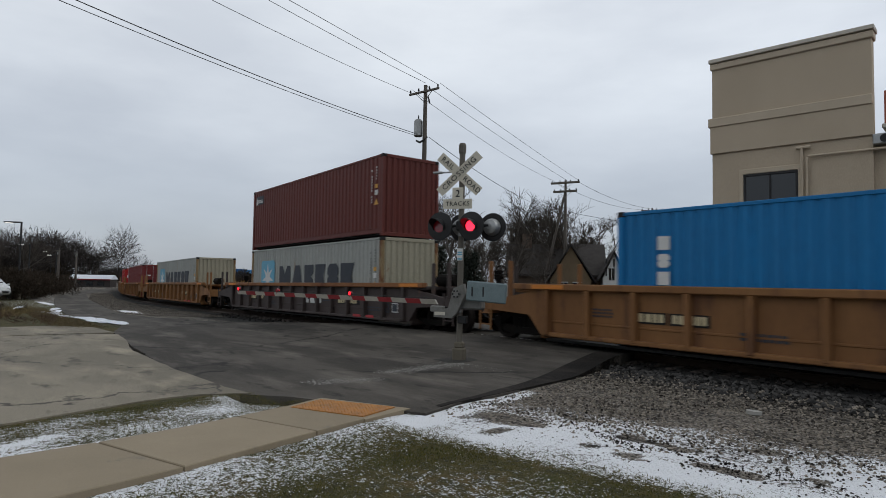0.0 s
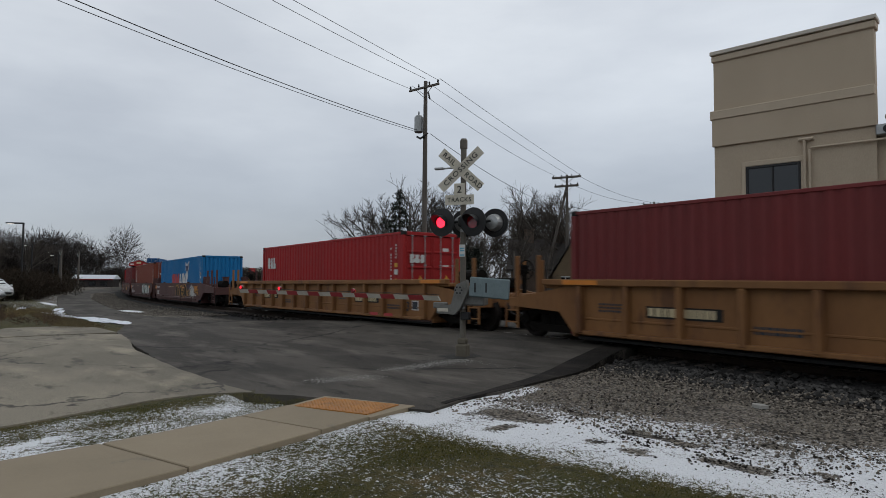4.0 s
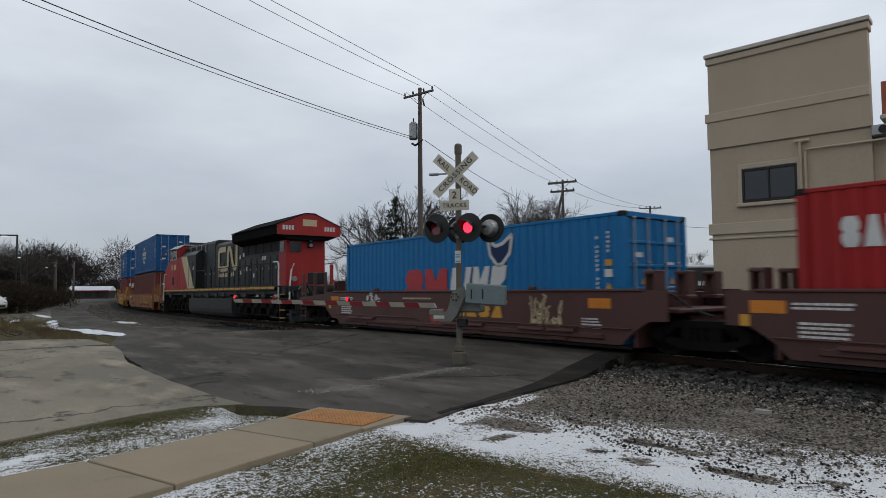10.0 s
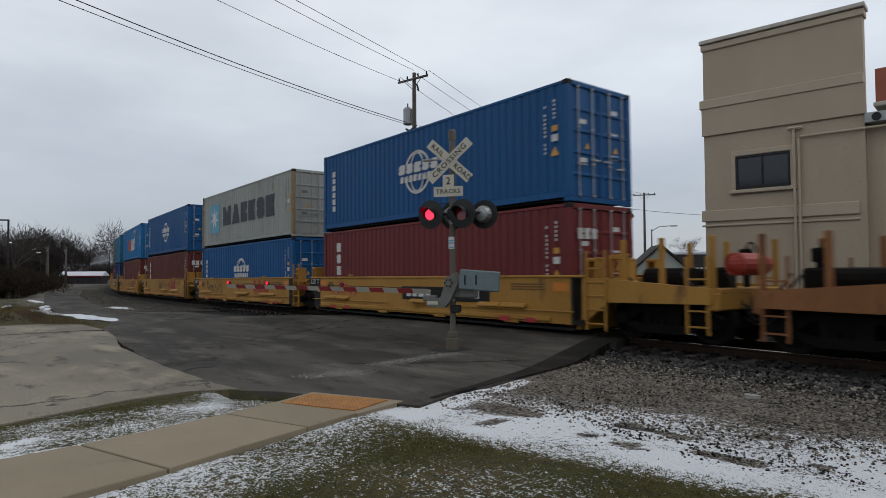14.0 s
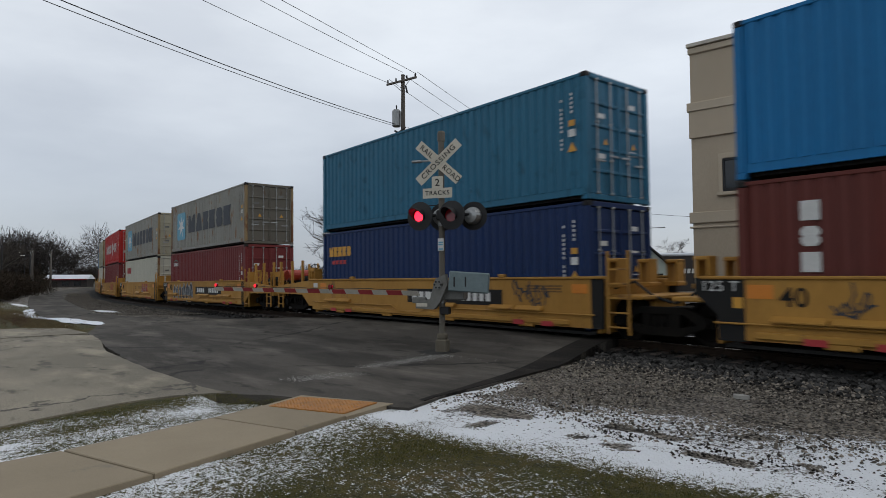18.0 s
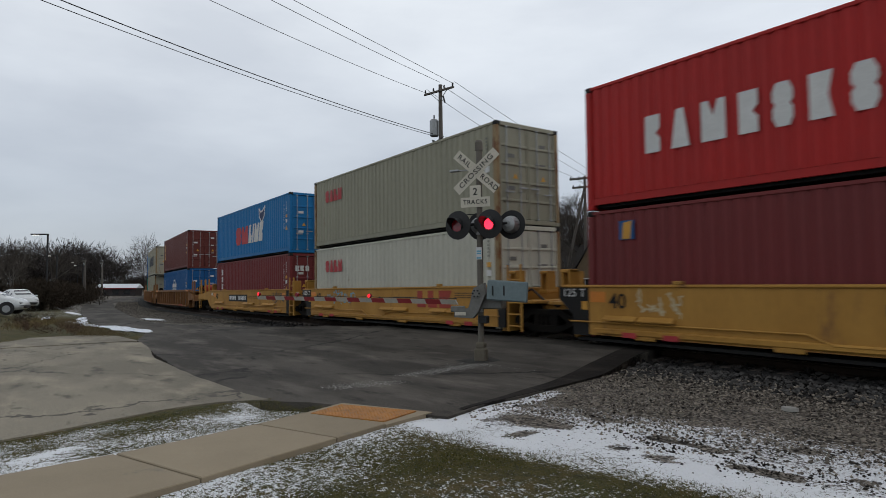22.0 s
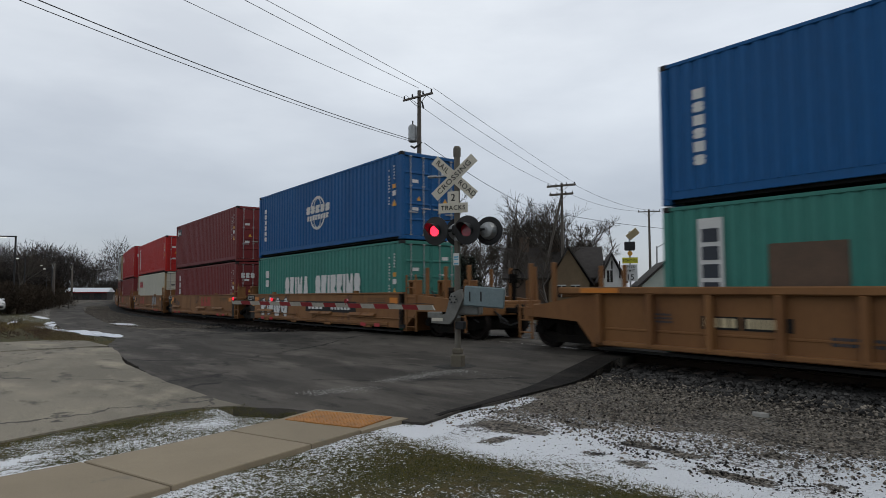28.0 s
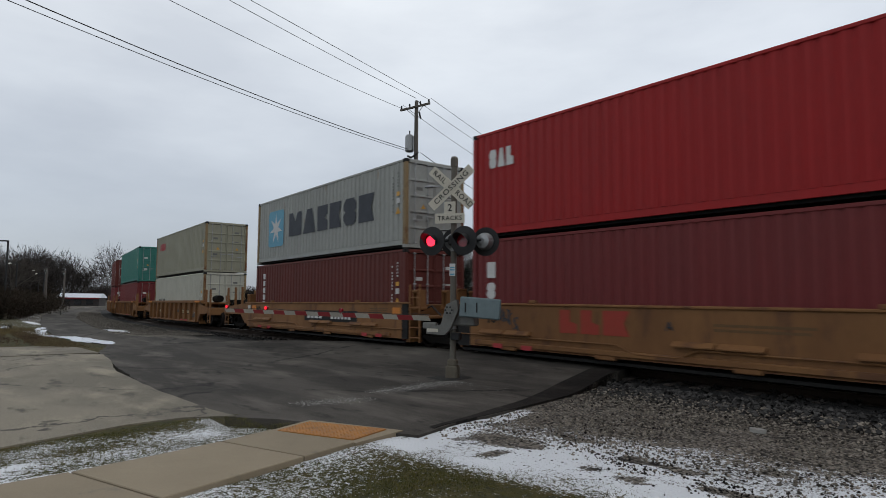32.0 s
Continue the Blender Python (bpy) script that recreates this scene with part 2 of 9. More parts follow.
M_BOX = {
    "maroon": paint("maroon container paint", (0.165, 0.026, 0.026), 0.72, spots=(0.07, 0.02, 0.015)),
    "red": paint("red container paint", (0.345, 0.014, 0.015), 0.72, spots=(0.14, 0.02, 0.015)),
    "bright_red": paint("bright red container paint", (0.40, 0.017, 0.015), 0.72, spots=(0.16, 0.02, 0.015)),
    "brown": paint("red-brown container paint", (0.125, 0.027, 0.02), 0.72, spots=(0.08, 0.02, 0.012)),
    "orange": paint("faded orange-brown container paint", (0.21, 0.05, 0.027), 0.7, spots=(0.12, 0.03, 0.015)),
    "blue": paint("blue container paint", (0.004, 0.086, 0.25), 0.72, spots=(0.01, 0.05, 0.15)),
    "sky_blue": paint("bright blue container paint", (0.006, 0.158, 0.385), 0.72, spots=(0.01, 0.08, 0.2)),
    "navy": paint("navy container paint", (0.005, 0.024, 0.095), 0.74, spots=(0.01, 0.02, 0.05)),
    "teal": paint("faded teal-blue container paint", (0.022, 0.14, 0.235), 0.56, streak=2.0, spots=(0.012, 0.085, 0.14)),
    "green": paint("sea-green container paint", (0.043, 0.20, 0.162), 0.7, spots=(0.03, 0.12, 0.09)),
    "grey": paint("light grey container paint", (0.34, 0.35, 0.325), 0.62, spots=(0.22, 0.15, 0.09)),
    "grey_dark": paint("grimy brown-grey container paint", (0.13, 0.118, 0.095), 0.6, streak=4.0, spots=(0.09, 0.06, 0.035)),
    "grey_worn": paint("rusty light grey container paint", (0.275, 0.27, 0.24), 0.56, streak=4.0, spots=(0.2, 0.105, 0.05)),
    "beige": paint("dull beige container paint", (0.30, 0.29, 0.215), 0.66, spots=(0.2, 0.13, 0.07)),
    "cream": paint("worn cream container paint", (0.36, 0.335, 0.25), 0.6, streak=3.0, spots=(0.2, 0.1, 0.05)),
    "white": paint("off-white container paint", (0.50, 0.49, 0.41), 0.68, spots=(0.25, 0.2, 0.14)),
}
M_POSTS = paint("rust-eaten corner posts", (0.27, 0.19, 0.095), 0.5, streak=3.0, spots=(0.14, 0.06, 0.025))
M_PATCH = material("weathered brown repair sheet", (0.11, 0.066, 0.04), 0.75, second=(0.065, 0.042, 0.028), mix=0.5, scale=2, fine=30, bump=0.002)
M_FAINT = material("faded grey code paint", (0.15, 0.15, 0.14), 0.7, bump=0)
M_STENCIL = material("small brown stencil paint", (0.11, 0.062, 0.02), 0.7, bump=0)
M_YELLOW = material("dirty ochre car paint", (0.42, 0.22, 0.045), 0.6, second=(0.30, 0.145, 0.027), mix=0.45, scale=0.9, fine=22, bump=0.002,
                    spots=(0.17, 0.085, 0.03), spot_at=0.6, streak=4, spec=0.25)
M_TAN = material("weathered brown-ochre car paint", (0.235, 0.112, 0.041), 0.65, second=(0.165, 0.075, 0.03), mix=0.5, scale=0.9, fine=22, bump=0.002,
                 spots=(0.12, 0.055, 0.026), spot_at=0.56, streak=4, spec=0.25)
M_RUSTY = material("rusty orange-brown car paint", (0.27, 0.115, 0.04), 0.65, second=(0.19, 0.075, 0.032), mix=0.5, scale=0.9, fine=22, bump=0.002, spots=(0.12, 0.045, 0.022), spot_at=0.56, streak=3, spec=0.25)
M_DARKCAR = material("sooty brown-black car paint", (0.045, 0.03, 0.026), 0.7, second=(0.03, 0.022, 0.02), scale=0.9, fine=22, bump=0.002, spots=(0.08, 0.04, 0.025), spot_at=0.64)
M_OXIDE = material("oxide red car paint", (0.075, 0.023, 0.019), 0.62, second=(0.065, 0.024, 0.02), mix=0.5, scale=0.9, fine=22, bump=0.002, spots=(0.05, 0.022, 0.018), spot_at=0.62, streak=3)
M_BLACK = material("grimy black steel", (0.009, 0.009, 0.009), 0.65, second=(0.017, 0.015, 0.013), scale=4, fine=30, bump=0.002, spec=0.25)
M_TRUCK = material("oily cast steel", (0.006, 0.0055, 0.005), 0.85, second=(0.016, 0.013, 0.010), scale=4, fine=30, bump=0.004, spec=0.1)
M_WHEEL = material("worn wheel steel", (0.011, 0.009, 0.008), 0.8, second=(0.02, 0.015, 0.012), scale=4, fine=30, bump=0.001, spec=0.12)
M_STEEL = material("galvanised steel", (0.36, 0.37, 0.37), 0.45, 0.7, scale=6, fine=50, bump=0.001)
M_RAILSIDE = material("rusty rail web", (0.028, 0.018, 0.012), 0.85, second=(0.016, 0.011, 0.009), scale=5, fine=40, bump=0.002, spec=0.15)
M_RAIL = material("polished rail steel", (0.35, 0.33, 0.31), 0.25, 0.95, second=(0.2, 0.15, 0.1), scale=3, fine=30, bump=0.0005)
M_WHITE = material("chalky white lettering paint", (0.62, 0.62, 0.6), 0.6, mix=0.2, fine=30, bump=0, random_value=0.03)
M_INK = material("dark navy lettering paint", (0.022, 0.028, 0.04), 0.6, mix=0.2, fine=30, bump=0)
M_LRED = material("red lettering paint", (0.42, 0.03, 0.035), 0.6, mix=0.25, fine=30, bump=0)
M_LBLUE = material("light blue square paint", (0.12, 0.36, 0.5), 0.6, mix=0.2, fine=30, bump=0)
M_LYEL = material("yellow label", (0.6, 0.3, 0.03), 0.5, mix=0.2, fine=30, bump=0)
M_ORANGE = material("orange reflective patch", (0.62, 0.20, 0.012), 0.4, mix=0.2, fine=30, bump=0)
M_CREAM = material("cream lettering paint", (0.55, 0.45, 0.27), 0.6, mix=0.25, fine=30, bump=0)
M_FADED = material("faded red car lettering", (0.32, 0.024, 0.012), 0.6, second=(0.27, 0.05, 0.02), mix=0.3, scale=3, fine=30, bump=0)
M_GREENP = material("green graffiti paint", (0.04, 0.24, 0.17), 0.6, fine=30, bump=0)
M_PURPLE = material("purple graffiti paint", (0.08, 0.03, 0.12), 0.6, fine=30, bump=0)
M_GREYP = material("silver graffiti paint", (0.38, 0.39, 0.39), 0.5, fine=30, bump=0)
M_GLASS = material("dark window glass", (0.012, 0.014, 0.016), 0.08, second=(0.02, 0.022, 0.025), mix=0.2, bump=0, spec=0.6)
M_RUBBER = material("hose rubber", (0.012, 0.012, 0.012), 0.75, bump=0.001)
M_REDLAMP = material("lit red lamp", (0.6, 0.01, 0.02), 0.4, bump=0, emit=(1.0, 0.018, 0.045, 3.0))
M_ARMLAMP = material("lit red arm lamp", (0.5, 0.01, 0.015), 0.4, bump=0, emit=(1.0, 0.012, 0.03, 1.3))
M_REDOFF = material("red lens glass", (0.26, 0.010, 0.018), 0.15, bump=0, spec=0.7)
M_AMBER = material("lit amber lamp", (0.6, 0.2, 0.02), 0.4, bump=0, emit=(1.0, 0.25, 0.05, 1.5))
M_LEDW = material("lit white lamp", (0.8, 0.8, 0.8), 0.4, bump=0, emit=(1.0, 0.95, 0.85, 1.5))

# ---------------------------------------------------------------- the track's line
TRACK_Y, BEND_AT, RADIUS, BEND_MAX, RAIL_UP = 12.42, -33.0, 330.0, 0.55, 0.20


def ground_z(x):
    """The land falls gently away to the west."""
    return min(0.09, max(-0.7, 0.011 * (x + 8)))


def track_z(x):
    """The track runs level over the crossing and then falls with the land."""
    return min(0.0, max(-0.7, 0.011 * (x + 12)))


def on_track(s, off=0.0):
    """A place on the track at s metres along it, off metres to its far side, and its heading."""
    if s >= BEND_AT:
        x, y, a = s, TRACK_Y, 0.0
    else:
        a = min(BEND_MAX, (BEND_AT - s) / RADIUS)
        rest = (BEND_AT - s) - a * RADIUS
        x = BEND_AT - RADIUS * math.sin(a) - rest * math.cos(a)
        y = TRACK_Y + RADIUS * (1 - math.cos(a)) + rest * math.sin(a)
    return Vector((x + off * math.sin(a), y + off * math.cos(a), track_z(x) + RAIL_UP)), -a


def riding(s, half):
    """The pose of a vehicle whose trucks stand half a length before and behind s."""
    p, q = on_track(s - half)[0], on_track(s + half)[0]
    d = (q - p).normalized()
    left = Vector((0, 0, 1)).cross(d).normalized()
    up = d.cross(left)
    m = Matrix((d, left, up)).transposed().to_4x4()
    m.translation = (p + q) / 2
    return m


# ---------------------------------------------------------------- ground, road and track bed
def edge_y(x, pts):
    """A line of the plan: y at x, between given corners."""
    return float(np.interp(x, [p[0] for p in pts], [p[1] for p in pts]))


LAWN_EDGE = ((-6.6, 3.97), (-6.0, 3.9), (-5.3, 4.1), (-4.4, 4.26), (-3.8, 4.4), (-2.84, 4.66), (-2.1, 4.84), (0.5, 5.45), (6.0, 7.0))
ROAD_RIGHT = ((4.4, -6.2), (5.2, -6.5), (6.9, -6.85), (8.6, -7.3), (11.0, -8.1))           # x at y
WALK_FAR = ((-6.0, -5.9), (0.37, -6.66), (1.0, -6.79), (1.84, -7.0), (2.49, -7.21), (3.25, -7.5), (3.85, -7.78))     # y, x
WALK_NEAR = ((-6.0, -4.5), (0.94, -5.2), (1.49, -5.48), (2.08, -5.7), (2.93, -6.0), (3.55, -6.22), (4.4, -6.5))


def ground_material():
    ma = bpy.data.materials.new("winter ground")
    ma.use_nodes = True
    N, L = ma.node_tree.nodes, ma.node_tree.links
    b = N["Principled BSDF"]
    tc = N.new("ShaderNodeTexCoord")

    def noise_of(s, d=6, r=0.6):
        n = N.new("ShaderNodeTexNoise")
        n.inputs["Scale"].default_value, n.inputs["Detail"].default_value, n.inputs["Roughness"].default_value = s, d, r
        L.new(tc.outputs["Object"], n.inputs["Vector"])
        return n.outputs["Fac"]

    def ramp(src, lo, hi):
        r = N.new("ShaderNodeMapRange")
        r.inputs["From Min"].default_value, r.inputs["From Max"].default_value = lo, hi
        L.new(src, r.inputs["Value"])
        return r.outputs[0]

    def calc(op, a, c):
        m = N.new("ShaderNodeMath")
        m.operation = op
        for s, v in ((m.inputs[0], a), (m.inputs[1], c)):
            if isinstance(v, (int, float)):
                s.default_value = v
            else:
                L.new(v, s)
        return m.outputs[0]

    def blend(fac, a, c):
        m = N.new("ShaderNodeMixRGB")
        for sock, val in ((m.inputs[0], fac), (m.inputs[1], a), (m.inputs[2], c)):
            if isinstance(val, tuple):
                sock.default_value = (*val, 1)
            else:
                L.new(val, sock)
        return m.outputs[0]

    def attr(name):
        a = N.new("ShaderNodeAttribute")
        a.attribute_name = name
        return a.outputs["Fac"]

    grass = blend(ramp(noise_of(1.1), 0.38, 0.62), (0.040, 0.046, 0.010), (0.080, 0.056, 0.018))
    grass = blend(ramp(noise_of(7, 5), 0.42, 0.6), grass, (0.020, 0.021, 0.007))
    grass = blend(ramp(noise_of(60, 3), 0.45, 0.7), grass, (0.10, 0.085, 0.032))
    vor = N.new("ShaderNodeTexVoronoi")
    vor.inputs["Scale"].default_value = 30
    L.new(tc.outputs["Object"], vor.inputs["Vector"])
    stone = blend(ramp(noise_of(0.7), 0.38, 0.62), (0.165, 0.142, 0.114), (0.105, 0.088, 0.070))
    hsv = N.new("ShaderNodeSeparateColor")
    L.new(vor.outputs["Color"], hsv.inputs[0])
    stone = blend(ramp(hsv.outputs[0], 0.25, 1.0), stone, (0.29, 0.265, 0.23))
    # shade between the stones, painted as a dark colour in the gaps
    gap = ramp(vor.outputs["Distance"], 0.75, 0.45)
    stone = blend(gap, (0.022, 0.019, 0.016), stone)
    dark = blend(ramp(noise_of(9, 5), 0.42, 0.6), (0.018, 0.016, 0.014), stone)
    base = blend(ramp(noise_of(2.2, 5), 0.40, 0.5), dark, stone)
    # dark ballast, blackened further: the train's under-shade is put into its colour
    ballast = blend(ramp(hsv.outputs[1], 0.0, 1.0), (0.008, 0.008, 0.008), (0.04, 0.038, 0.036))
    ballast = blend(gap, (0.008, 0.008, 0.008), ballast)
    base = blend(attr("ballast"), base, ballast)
    land = blend(attr("gravel"), grass, base)
    fleck = calc("ADD", calc("MULTIPLY", noise_of(14, 8, 0.7), 1.0), calc("MULTIPLY", noise_of(46, 5, 0.65), 1.1))
    cover = calc("SUBTRACT", calc("ADD", attr("snow"), fleck), 1.36)
    snowf = ramp(cover, 0.0, 0.09)
    col = blend(snowf, land, (0.74, 0.76, 0.79))
    L.new(col, b.inputs["Base Color"])
    b.inputs["Roughness"].default_value = 0.9
    b.inputs["Specular IOR Level"].default_value = 0.25
    bp = N.new("ShaderNodeBump")
    bp.inputs["Strength"].default_value, bp.inputs["Distance"].default_value = 0.9, 0.03
    L.new(calc("ADD", calc("MULTIPLY", vor.outputs["Distance"], 0.6), noise_of(45, 4)), bp.inputs["Height"])
    L.new(bp.outputs[0], b.inputs["Normal"])
    return ma


def road_dist(x, y):
    """How far right of the asphalt's edge a place lies."""
    return x - float(np.interp(y, [p[0] for p in ROAD_RIGHT], [p[1] for p in ROAD_RIGHT]))


def walk_coords(x, y):
    """Metres along the footway, and across it from its far edge (0) to its near edge (1.3)."""
    f = float(np.interp(y, [p[0] for p in WALK_FAR], [p[1] for p in WALK_FAR]))
    n = float(np.interp(y, [p[0] for p in WALK_NEAR], [p[1] for p in WALK_NEAR]))
    return y, 1.3 * (x - f) / (n - f)


def smooth(a, b_, x):
    t = min(1.0, max(0.0, (x - a) / (b_ - a)))
    return t * t * (3 - 2 * t)


def gravel_at(x, y):
    g = 0.0
    if x > -9 and y > 3:
        g = smooth(-0.05, 0.25, y - edge_y(x, LAWN_EDGE) - 0.25)
        g *= smooth(-0.1, 0.1, road_dist(x, y) + 0.1)
    if x < -24 and y > 5.0:
        g = 1.0
    ty = TRACK_Y + (0 if x > BEND_AT else RADIUS * (1 - math.cos(min(BEND_MAX, math.asin(min(0.9, (BEND_AT - x) / RADIUS))))))
    near_track = 1 - smooth(3.2, 4.6, abs(y - ty - 2.1) - 1.6)
    return max(g, near_track)


def snow_at(x, y):
    """How thickly snow lies at a place, 0 to about 0.8."""
    s = 0.0
    d = y - edge_y(x, LAWN_EDGE)
    patch = noise.noise((x * 0.8, y * 0.8, 7.0))
    if -7 < x < 8 and -3 < y < 12:
        r = road_dist(x, y)
        wide = 2.05 - 0.03 * (x + 5) + 0.5 * patch
        band = smooth(-0.2, 0.1, d) * (1 - smooth(0.45 * wide, wide, d))
        s = max(s, (0.55 + 0.24 * patch) * band)
        s = max(s, (0.43 + 0.18 * patch) * smooth(0.0, 0.3, d) * (1 - smooth(1.5, 3.0, d)))
        if 4.0 < y < 7.4:
            s = max(s, 0.98 * smooth(-0.16, 0.02, r) * (1 - smooth(0.25, 0.8 - 0.18 * (y - 4.2), r)) * (1 - smooth(6.4, 7.3, y)))
        # bare brown earth shows through by the road's corner, and a wheel rut of dark stones runs along the snow
        s -= 0.6 * max(0.0, 1 - ((x + 5.4) / 0.55) ** 2 - ((y - 5.2) / 0.33) ** 2)
        rut = abs(d - 0.88 + 0.17 * (x + 4.2) - 0.05 * math.sin(x * 2.0))
        s -= 0.2 * (1 - smooth(0.04, 0.2, rut)) * smooth(-5.0, -3.8, x) * (0.7 + 0.5 * patch)
        s += 0.3 * smooth(-2.5, 1.0, x) * band * (0.6 + patch)
        s -= 0.55 * smooth(0.22, 0.5, noise.noise((x * 2.3, y * 2.9, 11.0))) * smooth(0.2, 0.5, d)
        if d < 0.1:
            s = max(s, 0.16 + 0.2 * patch, 0.4 * smooth(-0.6, 0.0, d))
    a, n = walk_coords(x, y)
    if -2 < a < 5:
        if n > 1.2:
            s = max(s, (0.36 + 0.2 * patch) * (1 - smooth(1.9, 3.0, n)))
        if n < 0.05:
            s = max(s, 0.5 * smooth(-0.22, -0.02, n), (0.35 + 0.2 * noise.noise((x * 1.6, y * 1.6, 2.0))) * (1 - smooth(-1.0, -1.9, n)))
            u, w = (x + 7.24) * -0.55 + (y - 0.42) * 0.84, (x + 7.24) * 0.84 + (y - 0.42) * 0.55
            s = max(s, 1.3 * (1 - (u / 0.42) ** 2 - (w / 0.09) ** 2))
    for cx, cy, rx, ry in ((-40.0, 3.4, 2.0, 0.22), (-35.5, 3.55, 1.4, 0.16), (-39.3, 7.45, 1.9, 0.42), (-58.0, 5.0, 3.0, 0.3)):
        s = max(s, 1.0 - 0.55 * (((x - cx) / rx) ** 2 + ((y - cy) / ry) ** 2) + 0.9 * noise.noise((x * 0.9, y * 2.6, 4.0)))
    if x < -48 and y < 8:
        s = max(s, 0.2)
    if x < -30 and 5.5 < y < 12:
        s = max(s, -0.02 + 0.3 * noise.noise((x * 0.3, y * 1.1, 5.0)))
    if y > 18:
        s = max(s, 0.12)
    return s


ROAD_L = ((-72, 7.0), (-55, 5.3), (-44, 4.5), (-36, 4.0), (-30, 4.25), (-26, 4.7), (-24, 4.3))
ROAD_R = ((-72, 9.95), (-49, 7.6), (-37, 6.5), (-32, 6.9), (-28, 8.2), (-24, 9.9))


def build_ground():
    xs = np.concatenate([[-2500, -1200, -600, -400, -300, -240, -190], np.arange(-160, -50, 4.0), np.arange(-50, -24, 1.0), np.arange(-24, -9, 0.4), np.arange(-9, 3, 0.1), np.arange(3, 12, 1.0), [14, 20, 40, 90, 200, 500, 1200, 2500]])
    ys = np.concatenate([[-2500, -900, -300, -120, -60, -35, -20, -12, -8], np.arange(-6, -1, 0.5), np.arange(-1, 9.6, 0.1), np.arange(9.6, 24, 0.6), np.arange(24, 60, 3.0), [65, 80, 110, 160, 260, 500, 1000, 2500]])
    nx, ny = len(xs), len(ys)
    vs, gr, sn, ba = [], [], [], []
    for y in ys:
        for x in xs:
            g = gravel_at(x, y)
            ty = TRACK_Y if x > BEND_AT else TRACK_Y + RADIUS * (1 - math.cos(min(BEND_MAX, math.asin(min(0.9, (BEND_AT - x) / RADIUS)))))
            # mask of the ballast bed, widened to carry the painted shade below the train
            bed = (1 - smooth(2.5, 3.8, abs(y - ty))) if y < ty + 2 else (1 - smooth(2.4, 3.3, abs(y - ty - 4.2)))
            z = ground_z(x) - 0.035 + 0.018 * noise.noise((x * 0.9, y * 0.9, 0)) + 0.006 * noise.noise((x * 6, y * 6, 3))
            z += 0.05 * smooth(3.4, 4.6, 6.4 - abs(y - ty)) - 0.03 * bed
            if x < -24:
                under = edge_y(x, ROAD_L) + 0.3 < y < edge_y(x, ROAD_R) - 0.3 and x > -72
            else:
                under = x < -6 and 2.9 < y < 11 and not (x > -9 and road_dist(x, y) > -0.25)
            if -9.2 < x < -6.2 and -3 < y < 3.5 and walk_coords(x, y)[1] < 0:
                z += 0.03                                    # the verge lies flush with the paving
            if under:
                z -= 0.12                                    # beneath the asphalt
            if x < -22 and y < edge_y(x, ((-80, 2.5), (-46, 2.6), (-29.5, 2.2), (-22, 2.4))):
                z += 0.55 * smooth(0.2, 4.0, edge_y(x, ((-80, 2.5), (-46, 2.6), (-29.5, 2.2), (-22, 2.4))) - y) * smooth(-22, -30, x) + 0.0
            vs.append((x, y, z))
            gr.append(g)
            sn.append(snow_at(x, y))
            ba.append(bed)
    fs = [(j * nx + i, j * nx + i + 1, (j + 1) * nx + i + 1, (j + 1) * nx + i) for j in range(ny - 1) for i in range(nx - 1)]
    me = bpy.data.meshes.new("ground")
    me.from_pydata(vs, [], fs)
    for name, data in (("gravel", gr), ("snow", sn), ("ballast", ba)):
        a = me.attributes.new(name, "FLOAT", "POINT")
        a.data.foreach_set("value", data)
    me.polygons.foreach_set("use_smooth", [True] * len(me.polygons))
    me.materials.append(ground_material())
    return tagged(new("ground", me), "winter lawn and grey gravel with patches of thin snow", "ground", kind="structure")


build_ground()


def rough_outline(pts, step=0.35, jitter=0.03, seed=5):
    rnd = random.Random(seed)
    out = []
    for a, b_ in zip(pts, pts[1:] + pts[:1]):
        a, b_ = Vector(a), Vector(b_)
        n = max(1, min(60, int((b_ - a).length / step)))
        for k in range(n):
            p = a.lerp(b_, k / n)
            out.append((p.x + rnd.uniform(-jitter, jitter), p.y + rnd.uniform(-jitter, jitter)))
    return out


def slab(name, pts, top, thick, mat, label, category, jitter=0.0, step=0.35, seed=5):
    """A flat slab that follows the land's fall."""
    out = rough_outline(list(pts), step, jitter, seed) if jitter else list(pts)
    n = len(out)
    vs = [(x, y, ground_z(x) + top) for x, y in out] + [(x, y, ground_z(x) + top - thick) for x, y in out]
    fs = [tuple(range(n))] + [(i, n + i, n + (i + 1) % n, (i + 1) % n) for i in range(n)]
    g = Geo().add(vs, fs)
    return single(name, g, mat, label, category, kind="structure")


